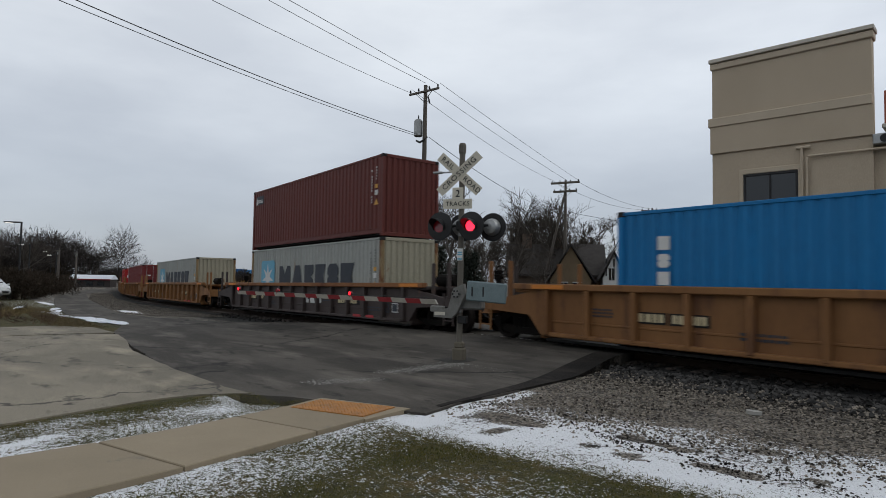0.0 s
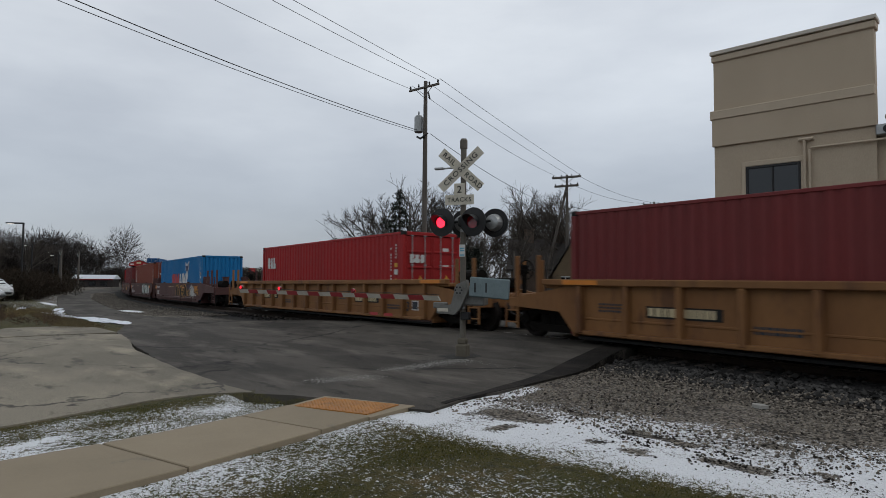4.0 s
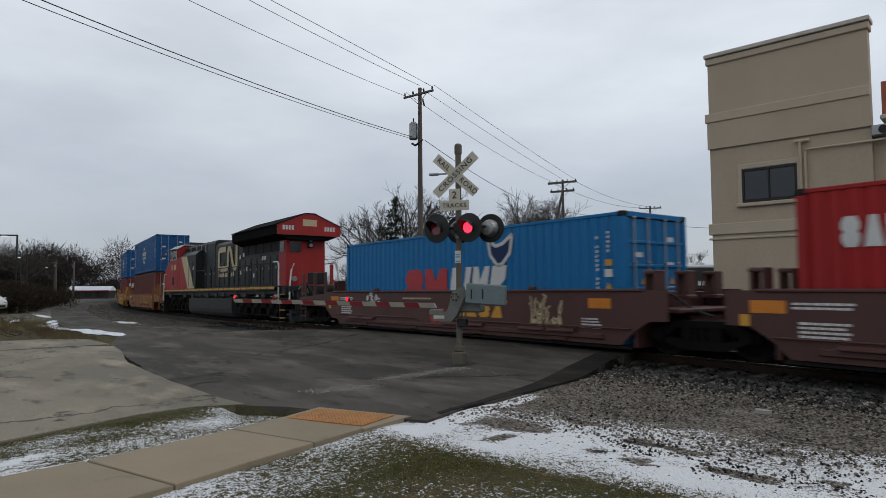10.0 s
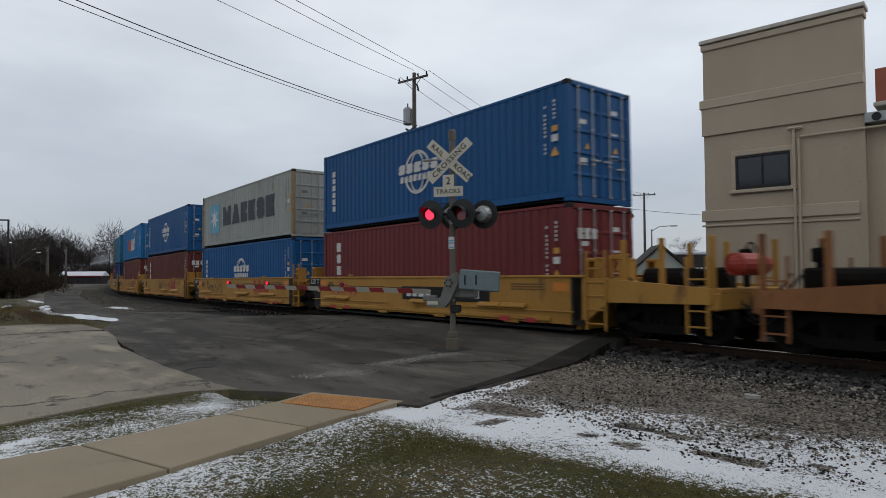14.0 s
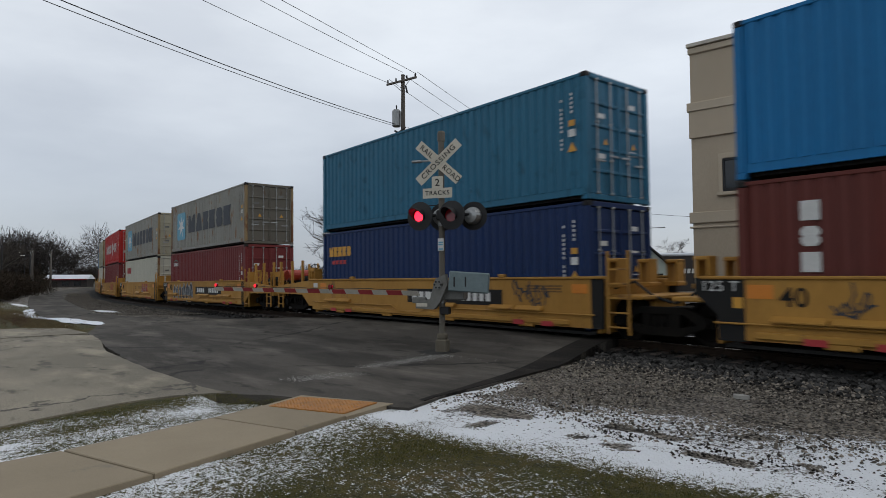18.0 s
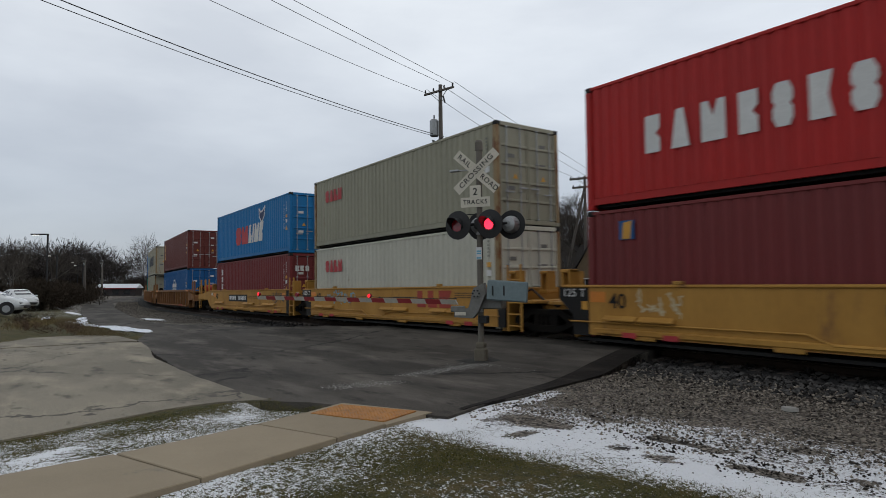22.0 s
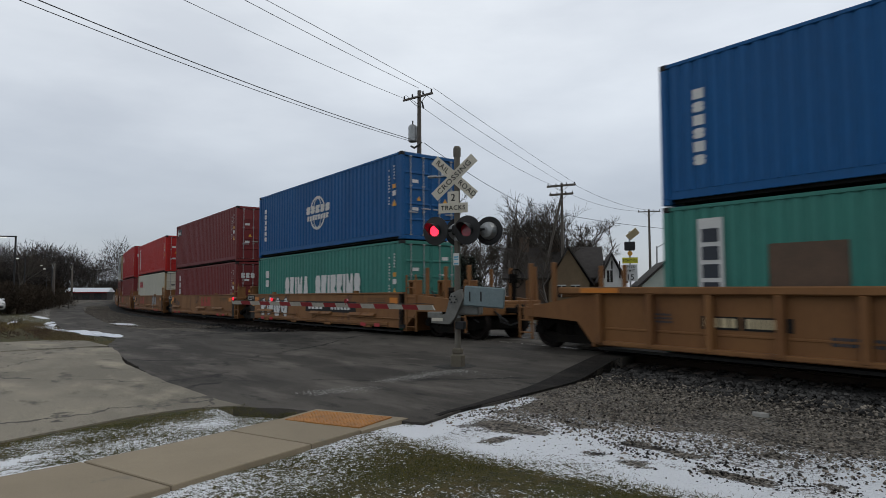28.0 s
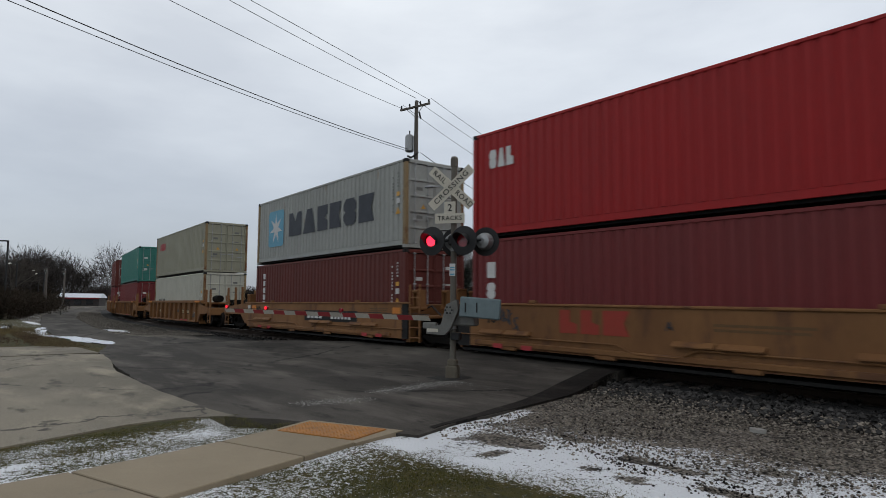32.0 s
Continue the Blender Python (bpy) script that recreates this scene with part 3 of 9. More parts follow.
def paved(name, tones, stretch, patch_scale, crack_scale, crack, grain=90, rough=0.85, spec=0.2, crack_wide=0.012, lean=0.0):
    """Old paving: broad worn patches drawn out in the direction of travel, fine grit, stains and wandering cracks."""
    ma = bpy.data.materials.new(name)
    ma.use_nodes = True
    N, L = ma.node_tree.nodes, ma.node_tree.links
    b = N["Principled BSDF"]
    tc = N.new("ShaderNodeTexCoord")
    mp = N.new("ShaderNodeMapping")
    mp.inputs["Rotation"].default_value = (0, 0, radians(lean))
    mp.inputs["Scale"].default_value = (1 / stretch, 1, 1)
    L.new(tc.outputs["Object"], mp.inputs["Vector"])

    def noise_of(s, d=6, r=0.6, src=None):
        n = N.new("ShaderNodeTexNoise")
        n.inputs["Scale"].default_value, n.inputs["Detail"].default_value, n.inputs["Roughness"].default_value = s, d, r
        L.new((src or tc.outputs["Object"]), n.inputs["Vector"])
        return n

    def ramp(src, lo, hi):
        r = N.new("ShaderNodeMapRange")
        r.inputs["From Min"].default_value, r.inputs["From Max"].default_value = lo, hi
        L.new(src, r.inputs["Value"])
        return r.outputs[0]

    def blend(fac, a, c):
        m = N.new("ShaderNodeMixRGB")
        for sock, val in ((m.inputs[0], fac), (m.inputs[1], a), (m.inputs[2], c)):
            if isinstance(val, tuple):
                sock.default_value = (*val, 1)
            else:
                L.new(val, sock)
        return m.outputs[0]

    light, mid, dark, stain = tones
    col = blend(ramp(noise_of(patch_scale, 7, 0.62, mp.outputs[0]).outputs["Fac"], 0.44, 0.56), mid, dark)
    col = blend(ramp(noise_of(patch_scale * 2.3, 6, 0.6, mp.outputs[0]).outputs["Fac"], 0.52, 0.68), col, light)
    col = blend(ramp(noise_of(patch_scale * 5, 6, 0.65, mp.outputs[0]).outputs["Fac"], 0.58, 0.68), col, stain)
    vo = N.new("ShaderNodeTexVoronoi")
    vo.feature = "DISTANCE_TO_EDGE"
    vo.inputs["Scale"].default_value = crack_scale
    wob = noise_of(1.4, 5, 0.6)
    add = N.new("ShaderNodeVectorMath")
    add.operation = "ADD"
    L.new(tc.outputs["Object"], add.inputs[0])
    L.new(wob.outputs["Color"], add.inputs[1])
    L.new(add.outputs[0], vo.inputs["Vector"])
    gate = N.new("ShaderNodeMath")
    gate.operation = "MULTIPLY"
    L.new(ramp(vo.outputs["Distance"], crack_wide, crack_wide * 0.3), gate.inputs[0])
    L.new(ramp(noise_of(0.5, 3).outputs["Fac"], 0.42, 0.55), gate.inputs[1])
    col = blend(gate.outputs[0], col, crack)
    fine = noise_of(grain, 3, 0.7)
    mul = N.new("ShaderNodeMixRGB")
    mul.blend_type, mul.inputs[0].default_value = "MULTIPLY", 1.0
    L.new(col, mul.inputs[1])
    L.new(blend(ramp(fine.outputs["Fac"], 0.32, 0.7), (0.62, 0.62, 0.62), (1.38, 1.36, 1.33)), mul.inputs[2])
    L.new(mul.outputs[0], b.inputs["Base Color"])
    b.inputs["Roughness"].default_value = rough
    b.inputs["Specular IOR Level"].default_value = spec
    bp = N.new("ShaderNodeBump")
    bp.inputs["Strength"].default_value, bp.inputs["Distance"].default_value = 0.7, 0.006
    L.new(fine.outputs["Fac"], bp.inputs["Height"])
    L.new(bp.outputs[0], b.inputs["Normal"])
    return ma


M_ASPHALT = paved("worn asphalt", ((0.118, 0.106, 0.092), (0.074, 0.067, 0.058), (0.040, 0.036, 0.031), (0.022, 0.020, 0.018)), 3.2, 0.5, 0.12, (0.014, 0.013, 0.012), lean=-25)
M_LOT = paved("old grey concrete", ((0.29, 0.26, 0.20), (0.22, 0.198, 0.156), (0.158, 0.143, 0.114), (0.09, 0.082, 0.068)), 2.6, 0.4, 0.16, (0.06, 0.055, 0.048), grain=60, lean=20, crack_wide=0.006)
M_WALKWAY = material("tan footway concrete", (0.27, 0.22, 0.15), 0.8, second=(0.22, 0.18, 0.125), mix=0.45, scale=0.8, fine=90, bump=0.002, spots=(0.16, 0.14, 0.11), spot_at=0.64, spot_scale=1.5, random_value=0.05, spec=0.3)
M_DOME = material("ochre tactile paving", (0.42, 0.17, 0.025), 0.7, second=(0.24, 0.12, 0.05), mix=0.5, scale=4, fine=60, bump=0.002, spots=(0.2, 0.12, 0.07), spot_at=0.6, spot_scale=5)

slab("road", [(-6.2, 4.5), (-6.5, 5.2), (-6.85, 6.9), (-7.3, 8.6), (-8.1, 11.0), (-9.7, 16.6), (-15.5, 38), (-27, 38), (-20.4, 16.6), (-19.2, 10.9), (-24, 9.9), (-28, 8.2), (-32, 6.9), (-37, 6.5), (-49, 7.6), (-72, 9.95),
              (-72, 7.0), (-55, 5.3), (-44, 4.5), (-36, 4.0), (-30, 4.25), (-26, 4.7), (-22.5, 3.8), (-19, 3.45), (-12, 2.95), (-9.0, 3.0), (-8.2, 3.58), (-7.7, 3.85)], 0.0, 0.14, M_ASPHALT, "patched damp black asphalt road over the crossing", "road", 0.035)
slab("road", [(-72, 7.0), (-72, 9.95), (-91.5, 12.4), (-107, 16.6), (-140, 28), (-142, 24.5), (-108, 13), (-82, 8.0)], 0.0, 0.14, M_ASPHALT, "narrow asphalt road beside the track", "road", 0.05, 1.0)
slab("concrete_lot", [(-21.9, -12), (-21.9, 3.0), (-21.3, 3.72), (-19.0, 3.52), (-16.1, 3.08), (-14.6, 3.06), (-12.1, 3.02), (-9.5, 3.11), (-8.74, 3.22), (-9.03, 2.6), (-8.95, 1.9), (-8.6, 1.0), (-8.34, 0.44), (-8.0, -1), (-7.4, -12)], 0.012, 0.16, M_LOT, "old cracked grey concrete parking apron", "pavement", 0.02)
slab("lot_kerb", [(-26.5, -12), (-26.2, 2.6), (-24.9, 3.55), (-21.9, 3.7), (-21.9, -12)], 0.03, 0.2, M_LOT, "pale concrete strip along the apron", "pavement")
M_NEWASPH = paved("fresh black asphalt", ((0.034, 0.030, 0.026), (0.021, 0.019, 0.017), (0.014, 0.013, 0.012), (0.04, 0.036, 0.031)), 2.0, 0.7, 0.3, (0.006, 0.006, 0.006), spec=0.1)


def ramp_up(x, y):
    """The asphalt climbs to the rail heads at the crossing."""
    return 0.195 * smooth(8.4, 10.8, y) * (1 - smooth(18.6, 21.5, y)) * smooth(-27.0, -20.0, x)


def crossing_sheet(name, x_right, x_left, y0, y1, lift, mat, label):
    g = Geo()
    rows, cols = 26, 14
    vs = []
    for j in range(rows + 1):
        y = y0 + (y1 - y0) * j / rows
        for i in range(cols + 1):
            x = x_right(y) + (x_left(y) - x_right(y)) * i / cols
            vs.append((x, y, ground_z(x) + ramp_up(x, y) + (track_z(x) - ground_z(x)) * smooth(8.4, 10.8, y) + lift))
    g.add(vs, [(j * (cols + 1) + i, j * (cols + 1) + i + 1, (j + 1) * (cols + 1) + i + 1, (j + 1) * (cols + 1) + i) for j in range(rows) for i in range(cols)])
    k = len(vs)
    edge = [j * (cols + 1) for j in range(rows + 1)]
    g.add([(vs[i][0], vs[i][1], vs[i][2] - 0.3) for i in edge], [])
    g.f += [(edge[j], k + j, k + j + 1, edge[j + 1]) for j in range(rows)]
    return single(name, g, mat, label, "road", kind="structure")


def right_edge(y):
    return float(np.interp(y, [4.4, 5.2, 6.9, 8.6, 11.0, 38], [-6.2, -6.5, -6.85, -7.25, -8.0, -15.4]))


crossing_sheet("crossing_surface", right_edge, lambda y: float(np.interp(y, [8.2, 9.9, 10.6], [-27.8, -24.0, -19.6])) if y < 10.6 else -19.5 - 0.25 * (y - 10.6), 8.2, 21.6, 0.004, M_ASPHALT, "asphalt rising to the rails at the crossing")
crossing_sheet("asphalt_patch", right_edge, lambda y: right_edge(y) - 0.1 - 0.55 * smooth(5.2, 9.5, y) - 0.04 * math.sin(y * 2.3) * smooth(5.5, 7, y), 4.9, 12.0, 0.009, M_NEWASPH, "strip of fresh black asphalt along the crossing")

# the footway: cast slabs with open joints, and a tactile pad at its end
foot = thing("pavement", "tan concrete footway with joints and an ochre tactile pad", "pavement", kind="structure")
def on_far(y):
    return Vector((float(np.interp(y, [p[0] for p in WALK_FAR], [p[1] for p in WALK_FAR])), y))


def on_near(y):
    return Vector((float(np.interp(y, [p[0] for p in WALK_NEAR], [p[1] for p in WALK_NEAR])), y))


for f0, n0, f1, n1 in ((-5.5, -5.1, -3.6, -3.2), (-3.58, -3.18, -1.4, -1.0), (-1.38, -0.98, 0.97, 1.42), (0.99, 1.44, 2.49, 2.93), (2.51, 2.95, 3.2, 3.68)):
    mids = [0.0, 0.5, 1.0]
    q = [on_far(f0 + (f1 - f0) * m_) for m_ in mids] + [on_near(n1 + (n0 - n1) * m_) for m_ in mids]
    k = len(q)
    cen = sum(q, Vector((0, 0))) / k
    up = [(p.x + (cen.x - p.x) * 0.012, p.y + (cen.y - p.y) * 0.012, ground_z(p.x) + 0.022) for p in q]
    mid = [(p.x, p.y, ground_z(p.x) + 0.014) for p in q]
    low = [(p.x, p.y, ground_z(p.x) - 0.1) for p in q]
    g = Geo().add(up + mid + low, [tuple(range(k))] + [(i, k + i, k + (i + 1) % k, (i + 1) % k) for i in range(k)] + [(k + i, 2 * k + i, 2 * k + (i + 1) % k, k + (i + 1) % k) for i in range(k)])
    part("paving_slab", g, M_WALKWAY, foot)
PAD = [Vector(p) for p in ((-7.38, 3.25), (-7.66, 3.81), (-6.64, 4.35), (-6.37, 3.72))]
g = Geo()
g.add([(p.x, p.y, ground_z(p.x) + z) for z in (0.012, -0.1) for p in [Vector((-7.5, 3.22)), Vector((-7.82, 3.9)), Vector((-6.5, 4.5)), Vector((-6.24, 3.68))]], [(0, 1, 2, 3), (0, 4, 5, 1), (1, 5, 6, 2), (2, 6, 7, 3), (3, 7, 4, 0)])
part("kerb_ramp", g, M_WALKWAY, foot)
g = Geo()
g.add([(p.x, p.y, ground_z(p.x) + z) for z in (0.026, -0.02) for p in PAD], [(0, 1, 2, 3), (0, 4, 5, 1), (1, 5, 6, 2), (2, 6, 7, 3), (3, 7, 4, 0)])
pad = part("tactile_pad", g, M_DOME, foot, "worn ochre pad of raised domes")
g = Geo()
for i in range(22):
    for j in range(11):
        u, v = (i + 0.5) / 22, (j + 0.5) / 11
        p = PAD[0].lerp(PAD[3], u).lerp(PAD[1].lerp(PAD[2], u), v)
        z = ground_z(p.x) + 0.026
        g.add([(p.x + r * math.cos(a), p.y + r * math.sin(a), z + h) for r, h in ((0.013, 0.0), (0.008, 0.006)) for a in [k * math.pi / 3 for k in range(6)]],
              [(k, (k + 1) % 6, 6 + (k + 1) % 6, 6 + k) for k in range(6)] + [(6, 7, 8, 9, 10, 11)])
tagged(part("domes", g, M_DOME, pad), kind="stuff")


# rails and ties of both tracks
def rail_line(off, s0, s1, prof):
    g = Geo()
    n, k = 0, len(prof)
    vs, fs = [], []
    s = s0
    while s <= s1 + 0.01:
        for o, z in prof:
            p, _ = on_track(s, off + o)
            vs.append((p.x, p.y, p.z + z))
        if n:
            for i in range(k):
                a, b_ = (n - 1) * k + i, (n - 1) * k + (i + 1) % k
                fs.append((a, b_, b_ + k, a + k))
        n += 1
        s += 4.0
    return g.add(vs, fs)


RAIL_BODY = ((-0.034, -0.008), (0.034, -0.008), (0.034, -0.035), (0.01, -0.05), (0.01, -0.14), (0.07, -0.165), (0.07, -0.18), (-0.07, -0.18), (-0.07, -0.165), (-0.01, -0.14), (-0.01, -0.05), (-0.034, -0.035))
RAIL_HEAD = ((-0.03, 0.0), (0.03, 0.0), (0.034, -0.008), (-0.034, -0.008))
M_TIE = material("creosoted timber", (0.04, 0.03, 0.024), 0.85, second=(0.07, 0.055, 0.045), scale=5, fine=40, bump=0.004)
for n, centre in enumerate((0.0, 4.2)):
    tr = thing("railway_track", "steel rails on dark timber ties", "track", "tracks of the crossing", "structure")
    for sy in (-1, 1):
        rl = part("rail", rail_line(centre + sy * 0.755, -160, 48, RAIL_BODY), M_RAILSIDE, tr)
        part("rail_head", rail_line(centre + sy * 0.755, -160, 48, RAIL_HEAD), M_RAIL, rl, "polished running surface")
    if n == 0:
        tie = cached("tie", lambda: Geo().cbox(0, 0, 0, 0.23, 2.6, 0.18, 0.015), M_TIE)
        for k in range(150):
            s = 10 - k * 0.53
            if -19.6 < s < -8.3:
                continue
            p, a = on_track(s, centre)
            part("tie", tie, M_TIE, tr, m=pose(p.x, p.y, p.z - 0.265, 0, 0, math.degrees(a)))

# ---------------------------------------------------------------- loose stones, snow clods and grass


def stone_material(name, a, b_):
    ma = material(name, a, 0.85, bump=0.004, spec=0.12)
    N, L = ma.node_tree.nodes, ma.node_tree.links
    ge = N.new("ShaderNodeNewGeometry")
    cr_ = N.new("ShaderNodeValToRGB")
    cr_.color_ramp.elements[0].color, cr_.color_ramp.elements[1].color = (*a, 1), (*b_, 1)
    L.new(ge.outputs["Random Per Island"], cr_.inputs[0])
    L.new(cr_.outputs[0], N["Principled BSDF"].inputs["Base Color"])
    return ma


M_STONES = stone_material("mixed crushed stone", (0.014, 0.012, 0.011), (0.30, 0.262, 0.215))


def stones(name, label, count, place, size, seed, mat):
    rnd = random.Random(seed)
    g = Geo()
    base = [(1, 0, 0), (-1, 0, 0), (0, 1, 0), (0, -1, 0), (0, 0, 0.8), (0, 0, -0.6), (0.6, 0.6, 0.4), (-0.6, -0.6, 0.4)]
    fs = [(0, 6, 4), (6, 2, 4), (2, 1, 4), (1, 7, 4), (7, 3, 4), (3, 0, 4), (0, 2, 6), (1, 3, 7), (0, 5, 2), (2, 5, 1), (1, 5, 3), (3, 5, 0)]
    for _ in range(count):
        x, y, w = place(rnd)
        s = size * (0.3 + 1.1 * rnd.random() ** 2.2) * w
        a = rnd.uniform(0, 6.28)
        ca, sa = math.cos(a), math.sin(a)
        k = [rnd.uniform(0.6, 1.15) for _ in range(3)]
        dz = 0.05 * smooth(3.4, 4.6, 6.4 - abs(y - TRACK_Y)) if (y > 10.9 or road_dist(x, y) > 0) else 0.03
        z = ground_z(x) - 0.035 + dz + s * 0.25
        g.add([(x + s * (k[0] * p[0] * ca - k[1] * p[1] * sa), y + s * (k[0] * p[0] * sa + k[1] * p[1] * ca), z + s * k[2] * p[2]) for p in base], fs)
    return single(name, g, mat, label, "gravel", kind="stuff")


def in_gravel(rnd):
    while True:
        x, y = rnd.uniform(-8.4, 4), rnd.uniform(4.4, 9.9)
        if road_dist(x, y) > 0.05 and y > edge_y(x, LAWN_EDGE) + 0.35 + 1.2 * rnd.random() ** 0.6:
            return x, y, 0.7 + 0.35 * smooth(7.8, 9.6, y)


stones("gravel", "crushed grey stone and gravel beside the track", 21000, in_gravel, 0.027, 3, M_STONES)


def in_snow(rnd):
    """Dark clods thrown up along the wheel ruts in the snow."""
    while True:
        x = rnd.uniform(-5.0, 4.0)
        off = (0.95 - 0.13 * (x + 4.2) + rnd.gauss(0, 0.2)) if rnd.random() < 0.5 else rnd.uniform(0.35, 2.0)
        y = edge_y(x, LAWN_EDGE) + off
        if off > 0.2 and noise.noise((x * 1.7, y * 3.0, 3.0)) > -0.1:
            return x, y, 1.0


stones("clods", "dark clods and stones in the thin snow", 2600, in_snow, 0.015, 14, stone_material("dark wet clods", (0.006, 0.0055, 0.005), (0.04, 0.034, 0.028)))


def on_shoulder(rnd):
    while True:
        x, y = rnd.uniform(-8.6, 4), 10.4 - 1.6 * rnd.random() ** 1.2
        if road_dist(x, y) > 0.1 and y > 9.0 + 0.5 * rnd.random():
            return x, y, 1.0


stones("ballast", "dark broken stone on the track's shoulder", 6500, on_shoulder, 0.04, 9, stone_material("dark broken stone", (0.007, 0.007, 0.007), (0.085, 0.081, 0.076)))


def beside_road(rnd):
    """The gravelled strip between the narrow road and the track."""
    while True:
        x = -31 - 62 * rnd.random() ** 1.5
        ty = on_track(x)[0].y
        y0 = edge_y(x, ((-110, 15.9), (-72, 9.95), (-49, 7.6), (-37, 6.6), (-33, 7.2), (-31, 9.6)))
        y = y0 + (ty - 2.2 - y0) * rnd.random()
        if y > y0 and ((x + 39.3) / 2.1) ** 2 + ((y - 7.45) / 0.5) ** 2 > 1:
            return x, y, 1.0 + 0.01 * (-30 - x)


stones("gravel", "brown-grey gravel between the road and the track", 12000, beside_road, 0.036, 12, stone_material("brown-grey gravel", (0.03, 0.027, 0.023), (0.20, 0.178, 0.15)))


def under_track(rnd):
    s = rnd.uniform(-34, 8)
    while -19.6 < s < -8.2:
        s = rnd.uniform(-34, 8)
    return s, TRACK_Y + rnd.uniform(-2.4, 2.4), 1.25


# stone colours kept near black to hold the shade beneath the train
stones("ballast", "angular ballast between the rails, darkened for the train's shade", 3600, under_track, 0.045, 4, stone_material("shade-darkened ballast", (0.005, 0.005, 0.005), (0.022, 0.02, 0.018)))


def on_road(rnd):
    """Two loose drifts of grit by the signal's foot."""
    u = rnd.random()
    if rnd.random() < 0.8:
        c = Vector((-9.2, 4.4)).lerp(Vector((-8.98, 5.5)), u / 0.35) if u < 0.35 else Vector((-9.55, 6.1)).lerp(Vector((-9.9, 8.3)), (u - 0.35) / 0.65)
        sp = 0.15
    else:
        c = Vector((-10.2, 7.6)).lerp(Vector((-8.0, 9.4)), u)
        sp = 0.35
    return c.x + rnd.gauss(0, sp), c.y + rnd.gauss(0, sp), 0.6


stones("grit", "pale grit strewn over the asphalt", 7000, on_road, 0.019, 6, stone_material("pale grit", (0.1, 0.095, 0.085), (0.34, 0.33, 0.31)))
single("flat_stone", Geo().add([(0.1 * math.cos(a) * (1 + 0.2 * math.sin(3 * a)), 0.065 * math.sin(a), z) for z in (0.045, 0.0) for a in [k * math.pi / 5 for k in range(10)]],
                              [tuple(range(10))] + [(k, (k + 1) % 10, 10 + (k + 1) % 10, 10 + k) for k in range(10)]), material("pale flat stone", (0.33, 0.32, 0.29), 0.8, bump=0.003),
       "pale flat stone lying on the gravel", "stone", m=pose(-3.82, 8.04, ground_z(-3.82) - 0.02))


def grass_blades():
    rnd = random.Random(11)
    g = Geo()
    vs, fs = [], []
    n = 0
    while n < 120000:
        if rnd.random() < 0.82:
            x, y = rnd.uniform(-6.6, 1.2), rnd.uniform(0.2, 5.4)
        else:
            x, y = rnd.uniform(-9.0, -6.6), rnd.uniform(-0.5, 3.6)
        a, nn = walk_coords(x, y)
        if -0.03 < nn < 1.33 or gravel_at(x, y) > 0.25:
            continue
        if nn < 0 and x < edge_y(y, ((-3, -7.85), (0.2, -8.2), (1.3, -8.55), (2.6, -8.85), (3.1, -8.9))):
            continue
        if nn < 0 and y > 3.3 and x < -7.9:
            continue
        if rnd.random() < 1.7 * snow_at(x, y) + 0.02:
            continue
        if x * -1.0 + y * 0.3 < 0.2 and rnd.random() < 0.5:
            continue
        h = rnd.uniform(0.012, 0.036)
        t, w = rnd.uniform(0, 6.28), rnd.uniform(0.0018, 0.0038)
        lx, ly = rnd.gauss(0, 0.02), rnd.gauss(0, 0.02)
        z = ground_z(x) - (0.04 if nn > 0 else 0.01)
        k = len(vs)
        vs += [(x - w * math.cos(t), y - w * math.sin(t), z), (x + w * math.cos(t), y + w * math.sin(t), z), (x + lx, y + ly, z + h)]
        fs.append((k, k + 1, k + 2))
        n += 1
    g.v, g.f = vs, fs
    return g


single("grass", grass_blades(), stone_material("winter grass", (0.032, 0.044, 0.007), (0.135, 0.112, 0.034)), "short dull winter grass, part straw-brown", "grass", kind="stuff")

# ---------------------------------------------------------------- containers
SPEED = 15.5
BOX_L, BOX_W, BOX_H = 12.19, 2.44, 2.896
FLOOR_Z = 0.17
MOVERS = []


def corrugated(length, height, pitch=0.278, deep=0.036):
    """A trapezoidal steel sheet in x and z; its outer ribs lie at y = 0, its valleys behind."""
    n = max(2, round(length / pitch))
    p = length / n
    xs = []
    for i in range(n):
        x = -length / 2 + i * p
        xs += [(x, deep), (x + 0.22 * p, deep), (x + 0.39 * p, 0.0), (x + 0.83 * p, 0.0)]
    xs.append((length / 2, deep))
    g = Geo()
    vs = [(x, y, 0) for x, y in xs] + [(x, y, height) for x, y in xs]
    k = len(xs)
    return g.add(vs, [(i, i + 1, k + i + 1, k + i) for i in range(k - 1)])


def door_leaf(w, h):
    g = Geo()
    g.cbox(-0.03, 0, h / 2, 0.04, w, h, 0.006)
    for k in range(1, 5):            # five recessed panels between horizontal ribs
        g.cbox(0.0, 0, h * k / 5, 0.05, w - 0.08, 0.075, 0.015)
    g.cbox(0.0, w / 2 - 0.03, h / 2, 0.045, 0.06, h, 0.008)
    g.cbox(0.0, -w / 2 + 0.03, h / 2, 0.045, 0.06, h, 0.008)
    return g


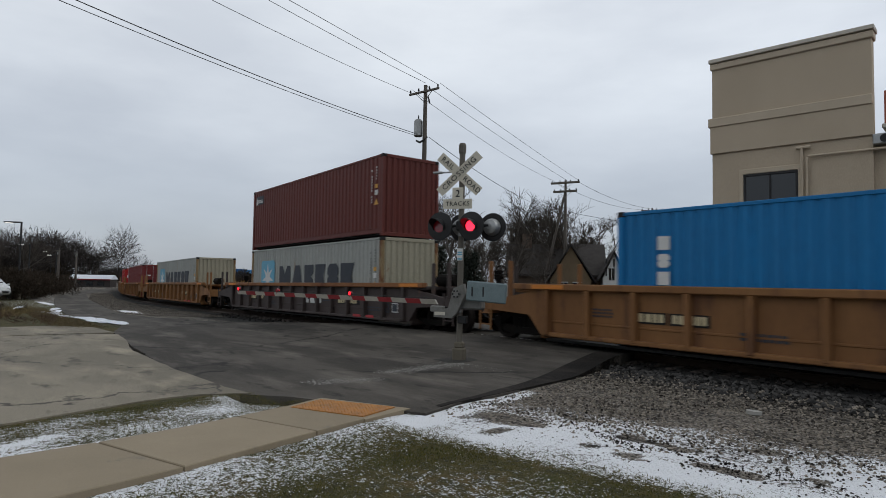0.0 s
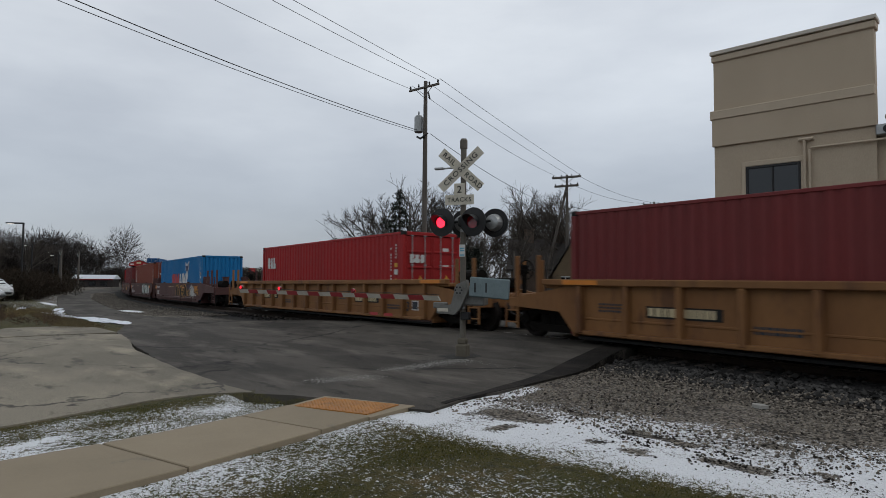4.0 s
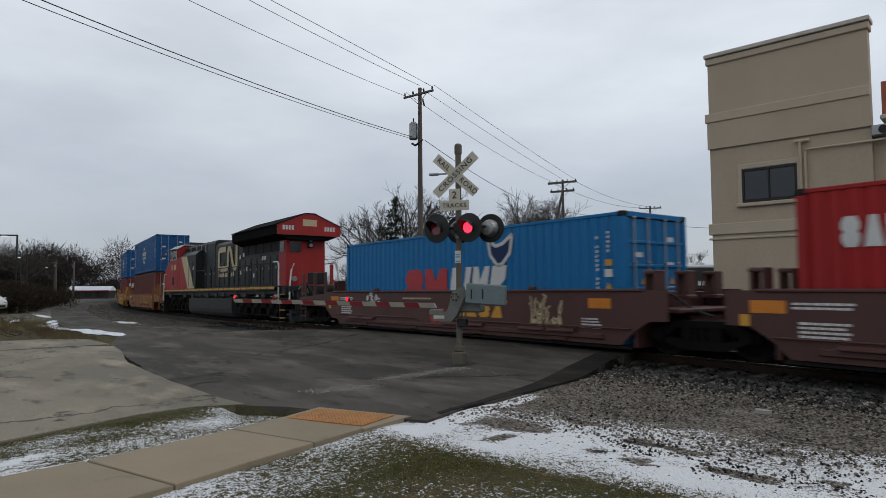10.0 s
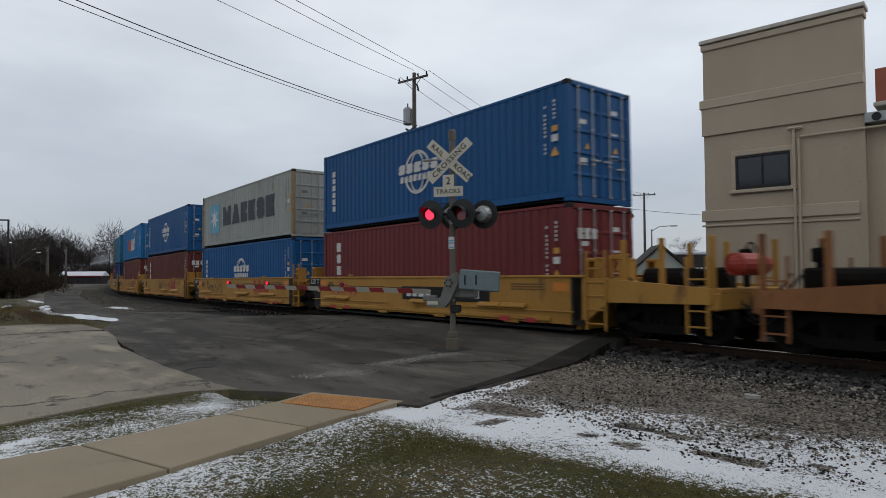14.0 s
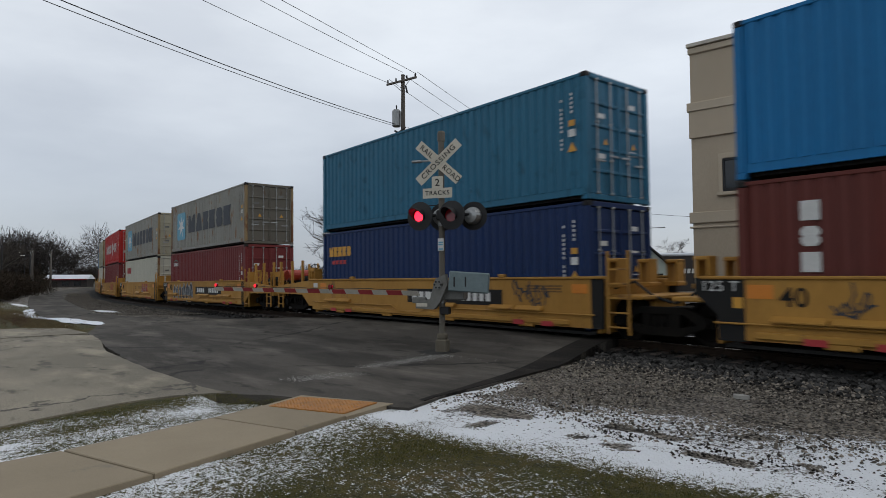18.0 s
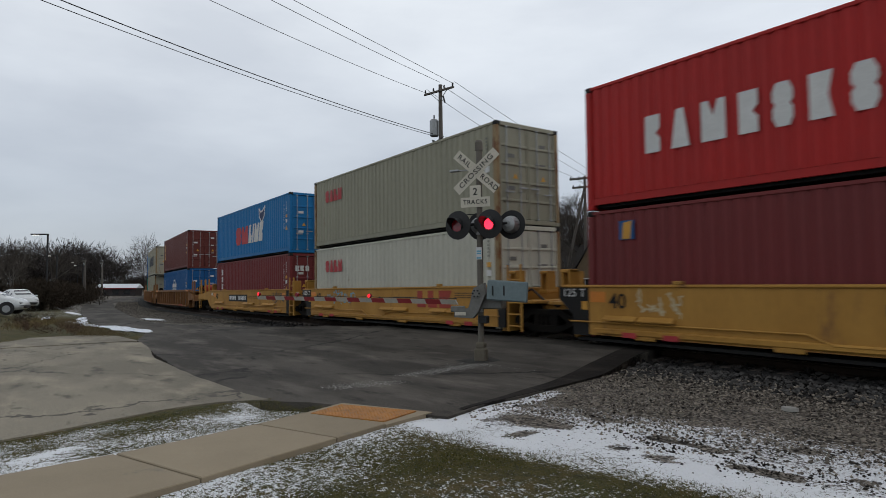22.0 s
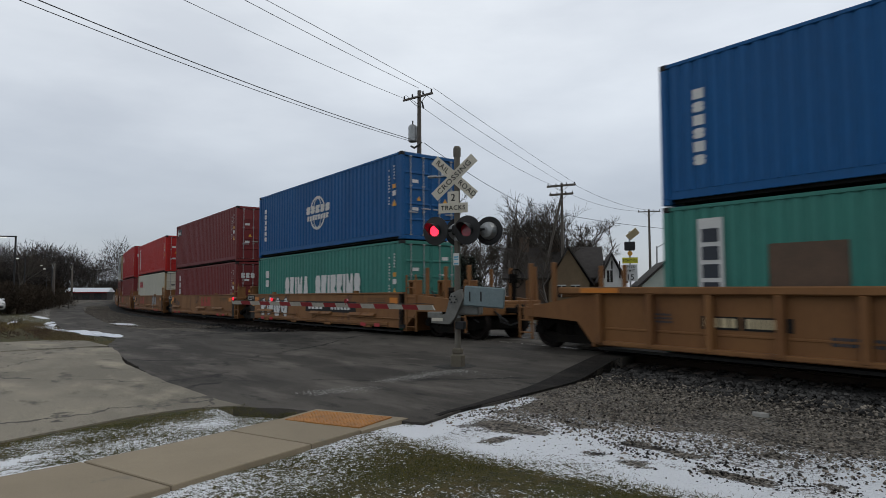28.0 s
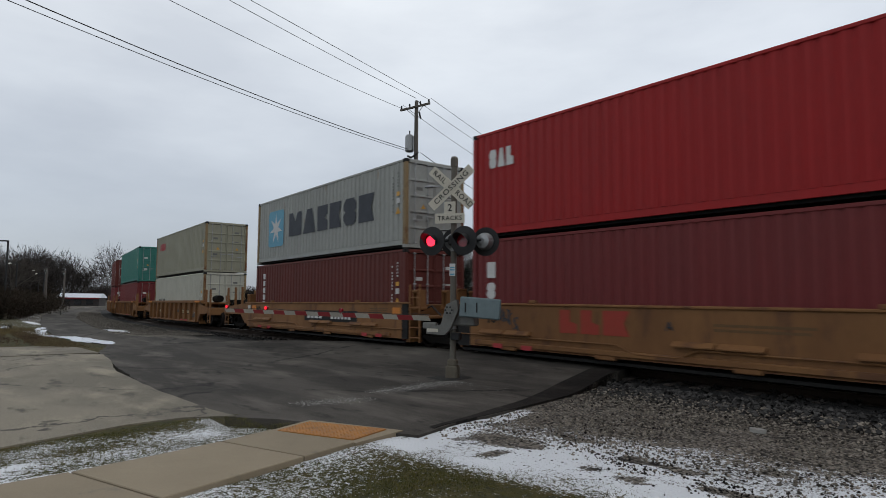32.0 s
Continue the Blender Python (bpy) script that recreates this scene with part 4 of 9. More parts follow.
def plain_block(kind, x, z, w, h, lean=0.0, y=-0.004):
    """One plain block of a mark: a slab with notched or bevelled edges, in x and z."""
    outline = {"notch": ((0, 0), (1, 0), (1, 1), (0.7, 1), (0.5, 0.62), (0.3, 1), (0, 1)),
               "wedge": ((0, 0), (1, 0), (0.7, 1), (0.3, 1)),
               "waist": ((0.2, 0), (0.8, 0), (1, 0.2), (1, 0.4), (0.86, 0.5), (1, 0.6), (1, 0.8), (0.8, 1), (0.2, 1), (0, 0.8), (0, 0.6), (0.14, 0.5), (0, 0.4), (0, 0.2)),
               "bite": ((0, 0), (1, 0), (1, 0.36), (0.72, 0.5), (1, 0.64), (1, 1), (0, 1)),
               "fan": ((0, 0), (1, 0), (0.8, 0.5), (1, 1), (0, 1)),
               "bar": ((0, 0), (1, 0), (1, 1), (0, 1)),
               "step": ((0, 0), (1, 0), (1, 0.4), (0.6, 0.5), (0.6, 1), (0, 1))}[kind]
    g = Geo()
    vs = [(x + w * a + lean * h * b, y, z + h * b) for a, b in outline]
    return g.add(vs, [tuple(range(len(vs)))])


CYCLE = ("waist", "bite", "notch", "wedge", "fan", "bite", "step")


def word_blocks(n, w, h, gap, lean=0.0, seed=0, y=-0.004):
    """n plain blocks in a row in x and z, too small to tell apart."""
    g = Geo()
    for i in range(n):
        b = plain_block(CYCLE[(i * 3 + seed) % 7], i * (w + gap), 0, w, h, lean, y)
        g.add(b.v, b.f)
    return g


def block_row(parent, blocks, x, y, z, h, gap, mat, label, lean=0.0):
    """A large mark: each block a part of its own."""
    for kind, w in blocks:
        part("block_mark", cached("block_%s_%.2f_%.2f_%.2f" % (kind, w, h, lean), lambda: plain_block(kind, 0, 0, w, h, lean), mat), mat, parent, label, m=pose(x, y, z))
        x += w + gap


def bars(n, w, h, gap, vertical=True, y=-0.004):
    g = Geo()
    rnd = random.Random(n * 31 + int(w * 1000))
    for i in range(n):
        if rnd.random() < 0.12:
            continue
        o = i * ((h if vertical else w) + gap)
        x0, z0 = (0, -o - h) if vertical else (o, 0)
        g.add([(x0, y, z0), (x0 + w, y, z0), (x0 + w, y, z0 + h), (x0, y, z0 + h)], [(0, 1, 2, 3)])
    return g


def star_square(size, y=-0.004):
    sq = Geo()
    r, n = size * 0.1, 4
    pts = []
    for cx, cz, a0 in ((1, 1, 0), (-1, 1, 90), (-1, -1, 180), (1, -1, 270)):
        for k in range(n + 1):
            a = radians(a0 + 90 * k / n)
            pts.append((cx * (size / 2 - r) + r * math.cos(a), y, cz * (size / 2 - r) + r * math.sin(a)))
    sq.add(pts, [tuple(range(len(pts)))])
    st = Geo()
    ring = []
    for k in range(14):
        a = math.pi / 2 + math.pi * k / 7
        rr = size * (0.43 if k % 2 == 0 else 0.15)
        ring.append((rr * math.cos(a), y - 0.003, rr * math.sin(a)))
    st.add([(0, y - 0.003, 0)] + ring, [(0, 1 + (k + 1) % 14, 1 + k) for k in range(14)])
    return sq, st


def ring_mark(r, y=-0.004):
    """A globe-like mark: arcs above and below two rows of blocks."""
    g = Geo()
    for a0, a1, ry, rx in ((25, 155, 1.0, 1.0), (205, 335, 1.0, 1.0), (20, 160, 0.95, 0.55), (200, 340, 0.95, 0.55)):
        n = 14
        for k in range(n):
            a, b = radians(a0 + (a1 - a0) * k / n), radians(a0 + (a1 - a0) * (k + 1) / n)
            q = []
            for ang, s in ((a, 1.0), (b, 1.0), (b, 0.88), (a, 0.88)):
                z = r * ry * s * math.sin(ang)
                z = math.copysign(max(abs(z), r * 0.36), z)
                q.append((r * rx * s * math.cos(ang), y, z))
            g.add(q, [(0, 1, 2, 3)])
    for n, w, h, gap, z in ((5, 0.52, 0.46, 0.1, 0.0), (8, 0.27, 0.3, 0.08, -0.4)):
        for i in range(n):
            b = plain_block(("waist", "waist", "bite", "waist", "waist")[i % 5] if n == 5 else ("waist", "notch", "bar", "bite")[i % 4], -r * (n * (w + gap) - gap) / 2 + i * r * (w + gap), r * z, r * w, r * h, 0.12, y)
            g.add(b.v, b.f)
    return g


def fox_mark(s, y=-0.004):
    """An angular white outline over a dark blue head shape."""
    g = Geo()
    pts = [(-0.5, 0.5), (-0.2, 0.25), (0.1, 0.3), (0.5, 0.55), (0.4, 0.05), (0.1, -0.25), (-0.1, -0.3), (-0.4, 0.0)]
    for i in range(len(pts)):
        a, b = Vector(pts[i]) * s, Vector(pts[(i + 1) % len(pts)]) * s
        d = (b - a).normalized() * 0.05 * s
        n = Vector((-d.y, d.x))
        g.add([(p.x, y, p.y) for p in (a - n, b - n, b + n, a + n)], [(0, 1, 2, 3)])
    return g


def fox_fill(s, y=-0.002):
    pts = [(-0.5, 0.5), (-0.2, 0.25), (0.1, 0.3), (0.5, 0.55), (0.4, 0.05), (0.1, -0.25), (-0.1, -0.3), (-0.4, 0.0)]
    return Geo().add([(a * s, y, b * s) for a, b in pts], [tuple(range(8))])


def wing_mark(s, y=-0.004):
    g = Geo()
    g.add([(x * s, y, z * s) for x, z in ((-0.5, 0.5), (0.1, 0.08), (0.55, -0.02), (0.0, -0.06), (-0.42, -0.6), (-0.22, 0.0))], [(0, 1, 2, 3, 4, 5)])
    g.add([(x * s, y, z * s) for x, z in ((0.1, 0.08), (0.5, 0.3), (0.15, -0.02))], [(0, 1, 2)])
    return g


def container(paint_key, brand="", doors=True, length=BOX_L, end_paint=None, codes=True, height=BOX_H):
    """A forty-foot high-cube box: frame, corrugated sheets, roof, castings, doors with lock rods, and its marks."""
    mat = M_BOX[paint_key]
    endm = M_BOX[end_paint or paint_key]
    words = {"maroon": "dark maroon", "red": "red", "bright_red": "bright red", "brown": "red-brown", "orange": "faded orange-brown", "blue": "deep blue",
             "sky_blue": "bright blue", "navy": "navy blue", "teal": "sun-faded teal blue", "green": "sea green", "grey": "light grey", "grey_worn": "rust-streaked light grey",
             "beige": "dull beige", "cream": "rusty cream", "white": "off-white"}[paint_key]
    kind = {"": "with code marks", "star": "with star square and dark blocks", "ring": "with a white globe mark", "fox": "with red and white block marks",
            "two": "with white block marks", "flower": "with red block marks", "upright_three": "with white upright block marks", "wing": "with white blocks and wing mark",
            "long_row": "with large white block marks", "plate": "with a white upright panel", "patch": "with a small printed panel", "corner": "with a white corner mark", "gold": "with yellow upright marks",
            "corner_pair": "with yellow and white corner marks", "corner_green": "with a green and white corner mark", "upright": "with white upright marks", "code": "with white upright signs",
            "dark_low": "with dark block marks", "corner_large": "with large white corner marks", "plate_low": "with a white upright panel"}[brand]
    c = thing("shipping_container", "%s corrugated shipping container %s" % (words, kind), "container", "containers on the train")
    pale = paint_key in ("grey", "grey_worn", "beige", "cream", "white")
    postm = M_POSTS if pale else endm
    ink = M_FAINT if pale else M_WHITE
    L, W, H = length, BOX_W, height
    hx, hy = L / 2, W / 2
    key = "%.1f_%.2f" % (L, H)
    for sy, rot in ((-1, 0), (1, 180)):
        part("side_panel", cached("side_panel" + key, lambda: corrugated(L - 0.30, H - 0.35), mat), mat, c, m=pose(0, sy * (hy - 0.012), 0.27, 0, 0, rot))
        part("bottom_rail", cached("bottom_rail" + key, lambda: Geo().cbox(0, 0, 0, L - 0.3, 0.05, 0.17, 0.008), mat), mat, c, m=pose(0, sy * (hy - 0.055), 0.19))
        part("top_rail", cached("top_rail" + key, lambda: Geo().cbox(0, 0, 0, L - 0.3, 0.06, 0.075, 0.01), mat), mat, c, m=pose(0, sy * (hy - 0.03), H - 0.055))
    part("roof", cached("roof" + key, lambda: roof_sheet(L - 0.2, W - 0.1), mat), mat, c, m=pose(0, 0, H - 0.06))
    part("floor", cached("floor" + key, lambda: Geo().box(0, 0, 0, L - 0.3, W - 0.34, 0.14), M_BLACK), M_BLACK, c, m=pose(0, 0, 0.12))
    for sx in (-1, 1):
        for sy in (-1, 1):
            part("corner_post", cached("corner_post" + key, lambda: Geo().cbox(0, 0, 0, 0.16, 0.12, H - 0.23, 0.012), postm), postm, c, m=pose(sx * (hx - 0.08), sy * (hy - 0.06), H / 2))
            for z in (0.06, H - 0.06):
                part("corner_casting", cached("corner_casting", lambda: Geo().cbox(0, 0, 0, 0.178, 0.162, 0.118, 0.014), M_BLACK if z > 1 else endm), endm, c,
                     m=pose(sx * (hx - 0.087), sy * (hy - 0.079), z))
        part("end_sill", cached("end_sill", lambda: Geo().cbox(0, 0, 0, 0.09, W - 0.32, 0.13, 0.01), endm), endm, c, m=pose(sx * (hx - 0.05), 0, 0.075))
        part("end_header", cached("end_header", lambda: Geo().cbox(0, 0, 0, 0.09, W - 0.32, 0.12, 0.01), endm), endm, c, m=pose(sx * (hx - 0.05), 0, H - 0.065))
    ends = (-1,) if doors else (-1, 1)
    for sx in ends:
        part("end_panel", cached("end_panel" + key, lambda: corrugated(W - 0.22, H - 0.25, 0.25, 0.045), endm), endm, c, m=pose(sx * (hx - 0.02), 0, 0.13, 0, 0, 90 * sx))
    if doors:
        for sy in (-1, 1):
            d = part("door", cached("door_leaf" + key, lambda: door_leaf(W / 2 - 0.14, H - 0.3), endm), endm, c, m=pose(hx - 0.03, sy * (W / 4 - 0.06), 0.15))
            for k, off in enumerate((-0.3, 0.22)):
                part("lock_rod", cached("lock_rod" + key, lambda: lock_rod(H - 0.24), M_STEEL), M_STEEL, d, m=pose(0.035, off * -sy, -0.02))
                part("rod_handle", cached("rod_handle", lambda: Geo().cbox(0, 0, 0, 0.02, 0.34, 0.045, 0.008), M_STEEL), M_STEEL, d, m=pose(0.05, (off + 0.1) * -sy, 0.75 + 0.14 * k))
            for z in (0.75, 0.55, 0.36) if sy > 0 else (0.62, 0.3):
                part("label", cached("door_label", lambda: Geo().cbox(0, 0, 0, 0.004, 0.25, 0.11, 0.001), ink), ink, d, m=pose(0.004, 0.02 if sy > 0 else -0.1, z * H))
            part("warning_label", cached("warn_label", lambda: Geo().add([(0, -0.09, 0), (0, 0.09, 0), (0, 0, 0.16)], [(0, 1, 2)]), M_LYEL), M_LYEL, d, m=pose(0.006, 0.05, 1.15))
    if codes:
        zc = H - 0.42
        tagged(part("code_mark", cached("code_bars", lambda: bars(13, 0.055, 0.062, 0.04), ink), ink, c, "upright code bars", m=pose(hx - 0.75, -hy, zc)), kind="stuff")
        tagged(part("code_mark", cached("code_bars_short", lambda: bars(5, 0.055, 0.062, 0.04), ink), ink, c, "upright code bars", m=pose(hx - 0.45, -hy, zc)), kind="stuff")
        part("warning_label", cached("side_triangle", lambda: Geo().add([(-0.14, -0.004, 0), (0.14, -0.004, 0), (0, -0.004, 0.22)], [(0, 1, 2)]), M_LYEL), M_LYEL, c, "yellow triangle label", m=pose(hx - 0.42, -hy, 1.12))
        part("label", cached("side_label", lambda: Geo().box(0, 0, 0, 0.2, 0.004, 0.17), M_WHITE), M_WHITE, c, m=pose(hx - 0.42, -hy - 0.003, 1.55))
        part("label", cached("side_label_y", lambda: Geo().box(0, 0, 0, 0.18, 0.004, 0.14), M_LYEL), M_LYEL, c, m=pose(hx - 0.42, -hy - 0.003, 1.78))

    def mark(name, key_, build, material_, x, z, label=""):
        part(name, cached(key_, build, material_), material_, c, label, m=pose(x, -hy, z))

    if brand == "star":
        mark("square_mark", "star_sq", lambda: star_square(1.6)[0], M_LBLUE, -hx + 2.12, 1.53, "light blue square")
        mark("star_mark", "star_st", lambda: star_square(1.6)[1], M_WHITE, -hx + 2.12, 1.53, "white seven-pointed star")
        block_row(c, (("notch", 1.2), ("wedge", 1.1), ("bite", 0.85), ("fan", 0.92), ("waist", 0.92), ("fan", 1.05)), -hx + 3.48, -hy, 1.06, 0.98, 0.16, M_INK, "dark block mark")
    elif brand == "ring":
        mark("globe_mark", "ring_mark", lambda: ring_mark(0.68), M_WHITE, 0.08, 1.5, "white globe mark of arcs and blocks")
        mark("upright_mark", "upright_bars", lambda: upright_word(6, 0.23, 0.2), M_WHITE, -hx + 0.72, 2.28, "white upright signs")
    elif brand == "fox":
        block_row(c, (("waist", 0.95), ("notch", 1.08)), -2.2, -hy, 0.84, 1.0, 0.1, M_LRED, "red block mark")
        block_row(c, (("step", 0.5), ("bar", 0.24), ("notch", 0.66), ("bite", 0.56)), 0.0, -hy, 0.84, 1.0, 0.1, M_WHITE, "white leaning block mark", 0.2)
        mark("head_fill", "fox_fill", lambda: fox_fill(0.95), M_BOX["navy"], 2.2, 2.12, "dark blue head shape")
        mark("head_mark", "fox_head", lambda: fox_mark(0.95), M_WHITE, 2.2, 2.12, "white angular outline")
    elif brand in ("flower", "dark_low"):
        n, col = (4, M_LRED) if brand == "flower" else (5, M_INK)
        mark("block_mark", "flower_blocks%d" % n, lambda: word_blocks(n, 0.33, 0.48, 0.06, 0.0, 0), col, -hx + (1.15 if n == 4 else 1.3), 1.87 if n == 4 else 0.95, "rounded block marks")
    elif brand == "upright_three":
        mark("upright_mark", "upright_blocks", lambda: upright_word(3, 0.3, 0.33), M_WHITE, -hx + 1.05, 2.55, "white upright blocks")
        if doors:
            part("door_mark", cached("door_blocks", lambda: turned_word(3, 0.2, 0.26), M_WHITE), M_WHITE, c, m=pose(hx + 0.008, -0.95, 2.05))
    elif brand == "upright":
        mark("upright_mark", "upright_six", lambda: upright_word(6, 0.24, 0.24), M_WHITE, -hx + 0.85, 2.55, "white upright blocks")
    elif brand == "code":
        mark("upright_mark", "upright_big", lambda: upright_word(4, 0.28, 0.28), M_WHITE, -hx + 1.0, 2.4, "white upright signs")
    elif brand == "gold":
        mark("upright_mark", "gold_blocks", lambda: upright_word(4, 0.3, 0.28), M_LYEL, -hx + 0.7, 2.55, "yellow upright blocks")
    elif brand == "wing":
        block_row(c, (("bite", 0.36), ("wedge", 0.42), ("notch", 0.5), ("bite", 0.36), ("waist", 0.36), ("fan", 0.38), ("waist", 0.4)), -4.45, -hy, 1.06, 0.8, 0.26, M_WHITE, "white block mark")
        mark("wing_mark", "wing_m", lambda: wing_mark(1.75), M_WHITE, 1.3, 1.4, "white wing shape")
        block_row(c, (("waist", 0.36), ("waist", 0.38), ("fan", 0.36)), 2.45, -hy, 1.06, 0.8, 0.28, M_WHITE, "white block mark")
    elif brand == "long_row":
        block_row(c, (("waist", 0.42), ("fan", 0.42), ("bar", 0.17), ("notch", 0.46), ("wedge", 0.5)), -2.98, -hy, 0.86, 1.04, 0.08, M_WHITE, "large white block mark")
        block_row(c, (("waist", 0.44), ("fan", 0.46), ("bar", 0.18), ("bite", 0.42), ("bite", 0.42), ("bar", 0.18), ("notch", 0.48), ("waist", 0.46)), -0.06, -hy, 0.86, 1.04, 0.07, M_WHITE, "large white block mark")
        mark("upright_mark", "row_u", lambda: upright_word(2, 0.38, 0.32), M_WHITE, -hx + 0.92, 2.35, "white upright signs")
    elif brand == "plate":
        mark("panel_mark", "plate_panel", lambda: Geo().box(0, 0, 0, 0.5, 0.006, 1.6), M_WHITE, -hx + 1.0, 1.8, "white upright panel")
        mark("upright_mark", "plate_bars", lambda: bars(4, 0.34, 0.26, 0.08, y=-0.008), M_INK, -hx + 0.83, 2.4)
        mark("repair_patch", "plate_patch", lambda: Geo().box(0, 0, 0, 1.25, 0.03, 1.05), M_PATCH, -hx + 2.7, 1.52, "weathered brown repair plate")
    elif brand == "plate_low":
        mark("panel_mark", "slim_panel", lambda: Geo().box(0, 0, 0, 0.34, 0.006, 1.72), M_WHITE, -hx + 0.92, 1.33, "slim white upright panel")
        mark("upright_mark", "slim_bars", lambda: bars(8, 0.19, 0.12, 0.07, y=-0.008), M_INK, -hx + 0.83, 2.05)
    elif brand == "patch":
        mark("panel_mark", "patch_panel", lambda: Geo().box(0, 0, 0, 0.9, 0.006, 0.42), M_INK, -hx + 0.85, 2.4, "small dark blue panel")
        mark("block_mark", "patch_blocks", lambda: word_blocks(5, 0.1, 0.16, 0.03, 0, 1, -0.009), M_WHITE, -hx + 0.6, 2.27)
        mark("cone_mark", "patch_cone", lambda: Geo().add([(0, -0.009, 0), (0.2, -0.009, 0), (0.13, -0.009, 0.34), (0.07, -0.009, 0.34)], [(0, 1, 2, 3)]), M_WHITE, -hx + 0.42, 2.2)
    elif brand == "corner":
        mark("block_mark", "corner_blocks", lambda: word_blocks(3, 0.27, 0.5, 0.05, 0.0, 0), M_WHITE, -hx + 0.68, 1.86, "white block marks")
        if doors:
            part("door_mark", cached("corner_door", lambda: turned_word(3, 0.16, 0.28), M_WHITE), M_WHITE, c, m=pose(hx + 0.008, -0.95, 1.85))
    elif brand == "corner_large":
        mark("upright_mark", "large_corner_blocks", lambda: upright_word(2, 0.32, 0.42), M_WHITE, -hx + 0.6, 2.4, "white upright blocks")
    elif brand == "corner_pair":
        mark("block_mark", "pair_y", lambda: word_blocks(5, 0.26, 0.34, 0.05, 0, 2), M_LYEL, -hx + 0.5, 2.0, "yellow block marks")
        mark("block_mark", "pair_w", lambda: word_blocks(4, 0.2, 0.14, 0.06, 0.1, 2), M_LRED, -hx + 0.7, 1.72, "small red block marks")
    elif brand == "corner_green":
        mark("block_mark", "green_w", lambda: word_blocks(6, 0.13, 0.18, 0.03, 0, 2), M_WHITE, -hx + 0.62, 2.12, "white block marks")
        mark("arc_mark", "green_g", lambda: arc_mark(0.5), M_GREENP, -hx + 1.1, 2.25, "green swoosh")
    elif brand == "two":
        mark("panel_mark", "two_panel", lambda: Geo().box(0, 0, 0, 0.4, 0.006, 0.42), M_BOX["blue"], -hx + 1.1, 2.4, "small dark printed panel")
        mark("block_mark", "two_block", lambda: Geo().add([(-0.12, -0.009, -0.2), (0.1, -0.009, -0.2), (0.14, -0.009, 0.2), (-0.08, -0.009, 0.16)], [(0, 1, 2, 3)]), M_LYEL, -hx + 1.1, 2.4)
    return c


def arc_mark(r, y=-0.005):
    g = Geo()
    for k in range(10):
        a, b = radians(20 + 15 * k), radians(35 + 15 * k)
        g.add([(q * r * math.cos(t), y, 0.5 * q * r * math.sin(t)) for t, q in ((a, 1), (b, 1), (b, 0.86), (a, 0.86))], [(0, 1, 2, 3)])
    return g


def upright_word(n, w, h):
    g = Geo()
    for i in range(n):
        b = plain_block(("bar", "waist")[i % 2], 0, -(i + 1) * (h * 1.3), w, h, 0, -0.005)
        g.add(b.v, b.f)
    return g


def turned_word(n, w, h):
    g = word_blocks(n, w, h, 0.05, 0.0, 1)
    g.v = [(0.01, x, z) for x, y, z in g.v]
    return g


def roof_sheet(l, w):
    n = 40
    g = Geo()
    xs = []
    for i in range(n):
        x, p = -l / 2 + i * l / n, l / n
        xs += [(x, 0.0), (x + 0.3 * p, 0.0), (x + 0.45 * p, 0.022), (x + 0.85 * p, 0.022)]
    xs.append((l / 2, 0.0))
    k = len(xs)
    return g.add([(x, -w / 2, z) for x, z in xs] + [(x, w / 2, z) for x, z in xs], [(i, i + 1, k + i + 1, k + i) for i in range(k - 1)])


def lock_rod(h):
    g = Geo().tube([(0, 0, 0), (0, 0, h)], 0.017, 6)
    for z in (0.03, h * 0.3, h * 0.62, h - 0.03):
        g.cbox(0, 0, z, 0.05, 0.09, 0.05, 0.008)
    return g


# ---------------------------------------------------------------- well cars
def truck(parent, x, mat=None):
    """A two-axle freight truck under a car: side frames, springs, bolster, axles and wheels."""
    t = part("truck", cached("truck_bolster", lambda: Geo().cbox(0, 0, 0.52, 0.42, 2.1, 0.26, 0.04).cbox(0, 0, 0.66, 0.5, 0.9, 0.1, 0.03), M_TRUCK), M_TRUCK, parent, "black cast-steel freight truck", m=pose(x, 0, 0))
    for sy in (-1, 1):
        part("side_frame", cached("side_frame", side_frame, M_TRUCK), M_TRUCK, t, m=pose(0, sy * 1.03, 0))
        for sx in (-1, 1):
            part("wheel", cached("rail_wheel", rail_wheel, M_WHEEL), M_WHEEL, t, m=pose(sx * 0.89, sy * 0.76, 0.46, 0, 0, 0 if sy > 0 else 180))
    for sx in (-1, 1):
        part("axle", cached("axle", lambda: Geo().tube([(0, -1.1, 0), (0, 1.1, 0)], 0.08, 8), M_TRUCK), M_TRUCK, t, m=pose(sx * 0.89, 0, 0.46))
    return t


def side_frame():
    g = Geo()
    g.prism([(-1.12, 0.5), (-0.5, 0.74), (0.5, 0.74), (1.12, 0.5), (1.12, 0.36), (0.84, 0.36), (0.5, 0.6), (-0.5, 0.6), (-0.84, 0.36), (-1.12, 0.36)], -0.09, 0.09)
    g.prism([(-0.84, 0.42), (-0.4, 0.34), (0.4, 0.34), (0.84, 0.42), (0.84, 0.32), (0.42, 0.17), (-0.42, 0.17), (-0.84, 0.32)], -0.09, 0.09)
    for x in (-0.32, 0.32):
        g.prism([(x - 0.07, 0.3), (x + 0.07, 0.3), (x + 0.09, 0.64), (x - 0.09, 0.64)], -0.08, 0.08)
    for x in (-0.17, 0, 0.17):
        g.tube([(x, 0, 0.34), (x, 0, 0.58)], 0.07, 8)
    for x in (-0.89, 0.89):
        g.tube([(x, -0.16, 0.46), (x, 0.16, 0.46)], 0.13, 10)
    return g


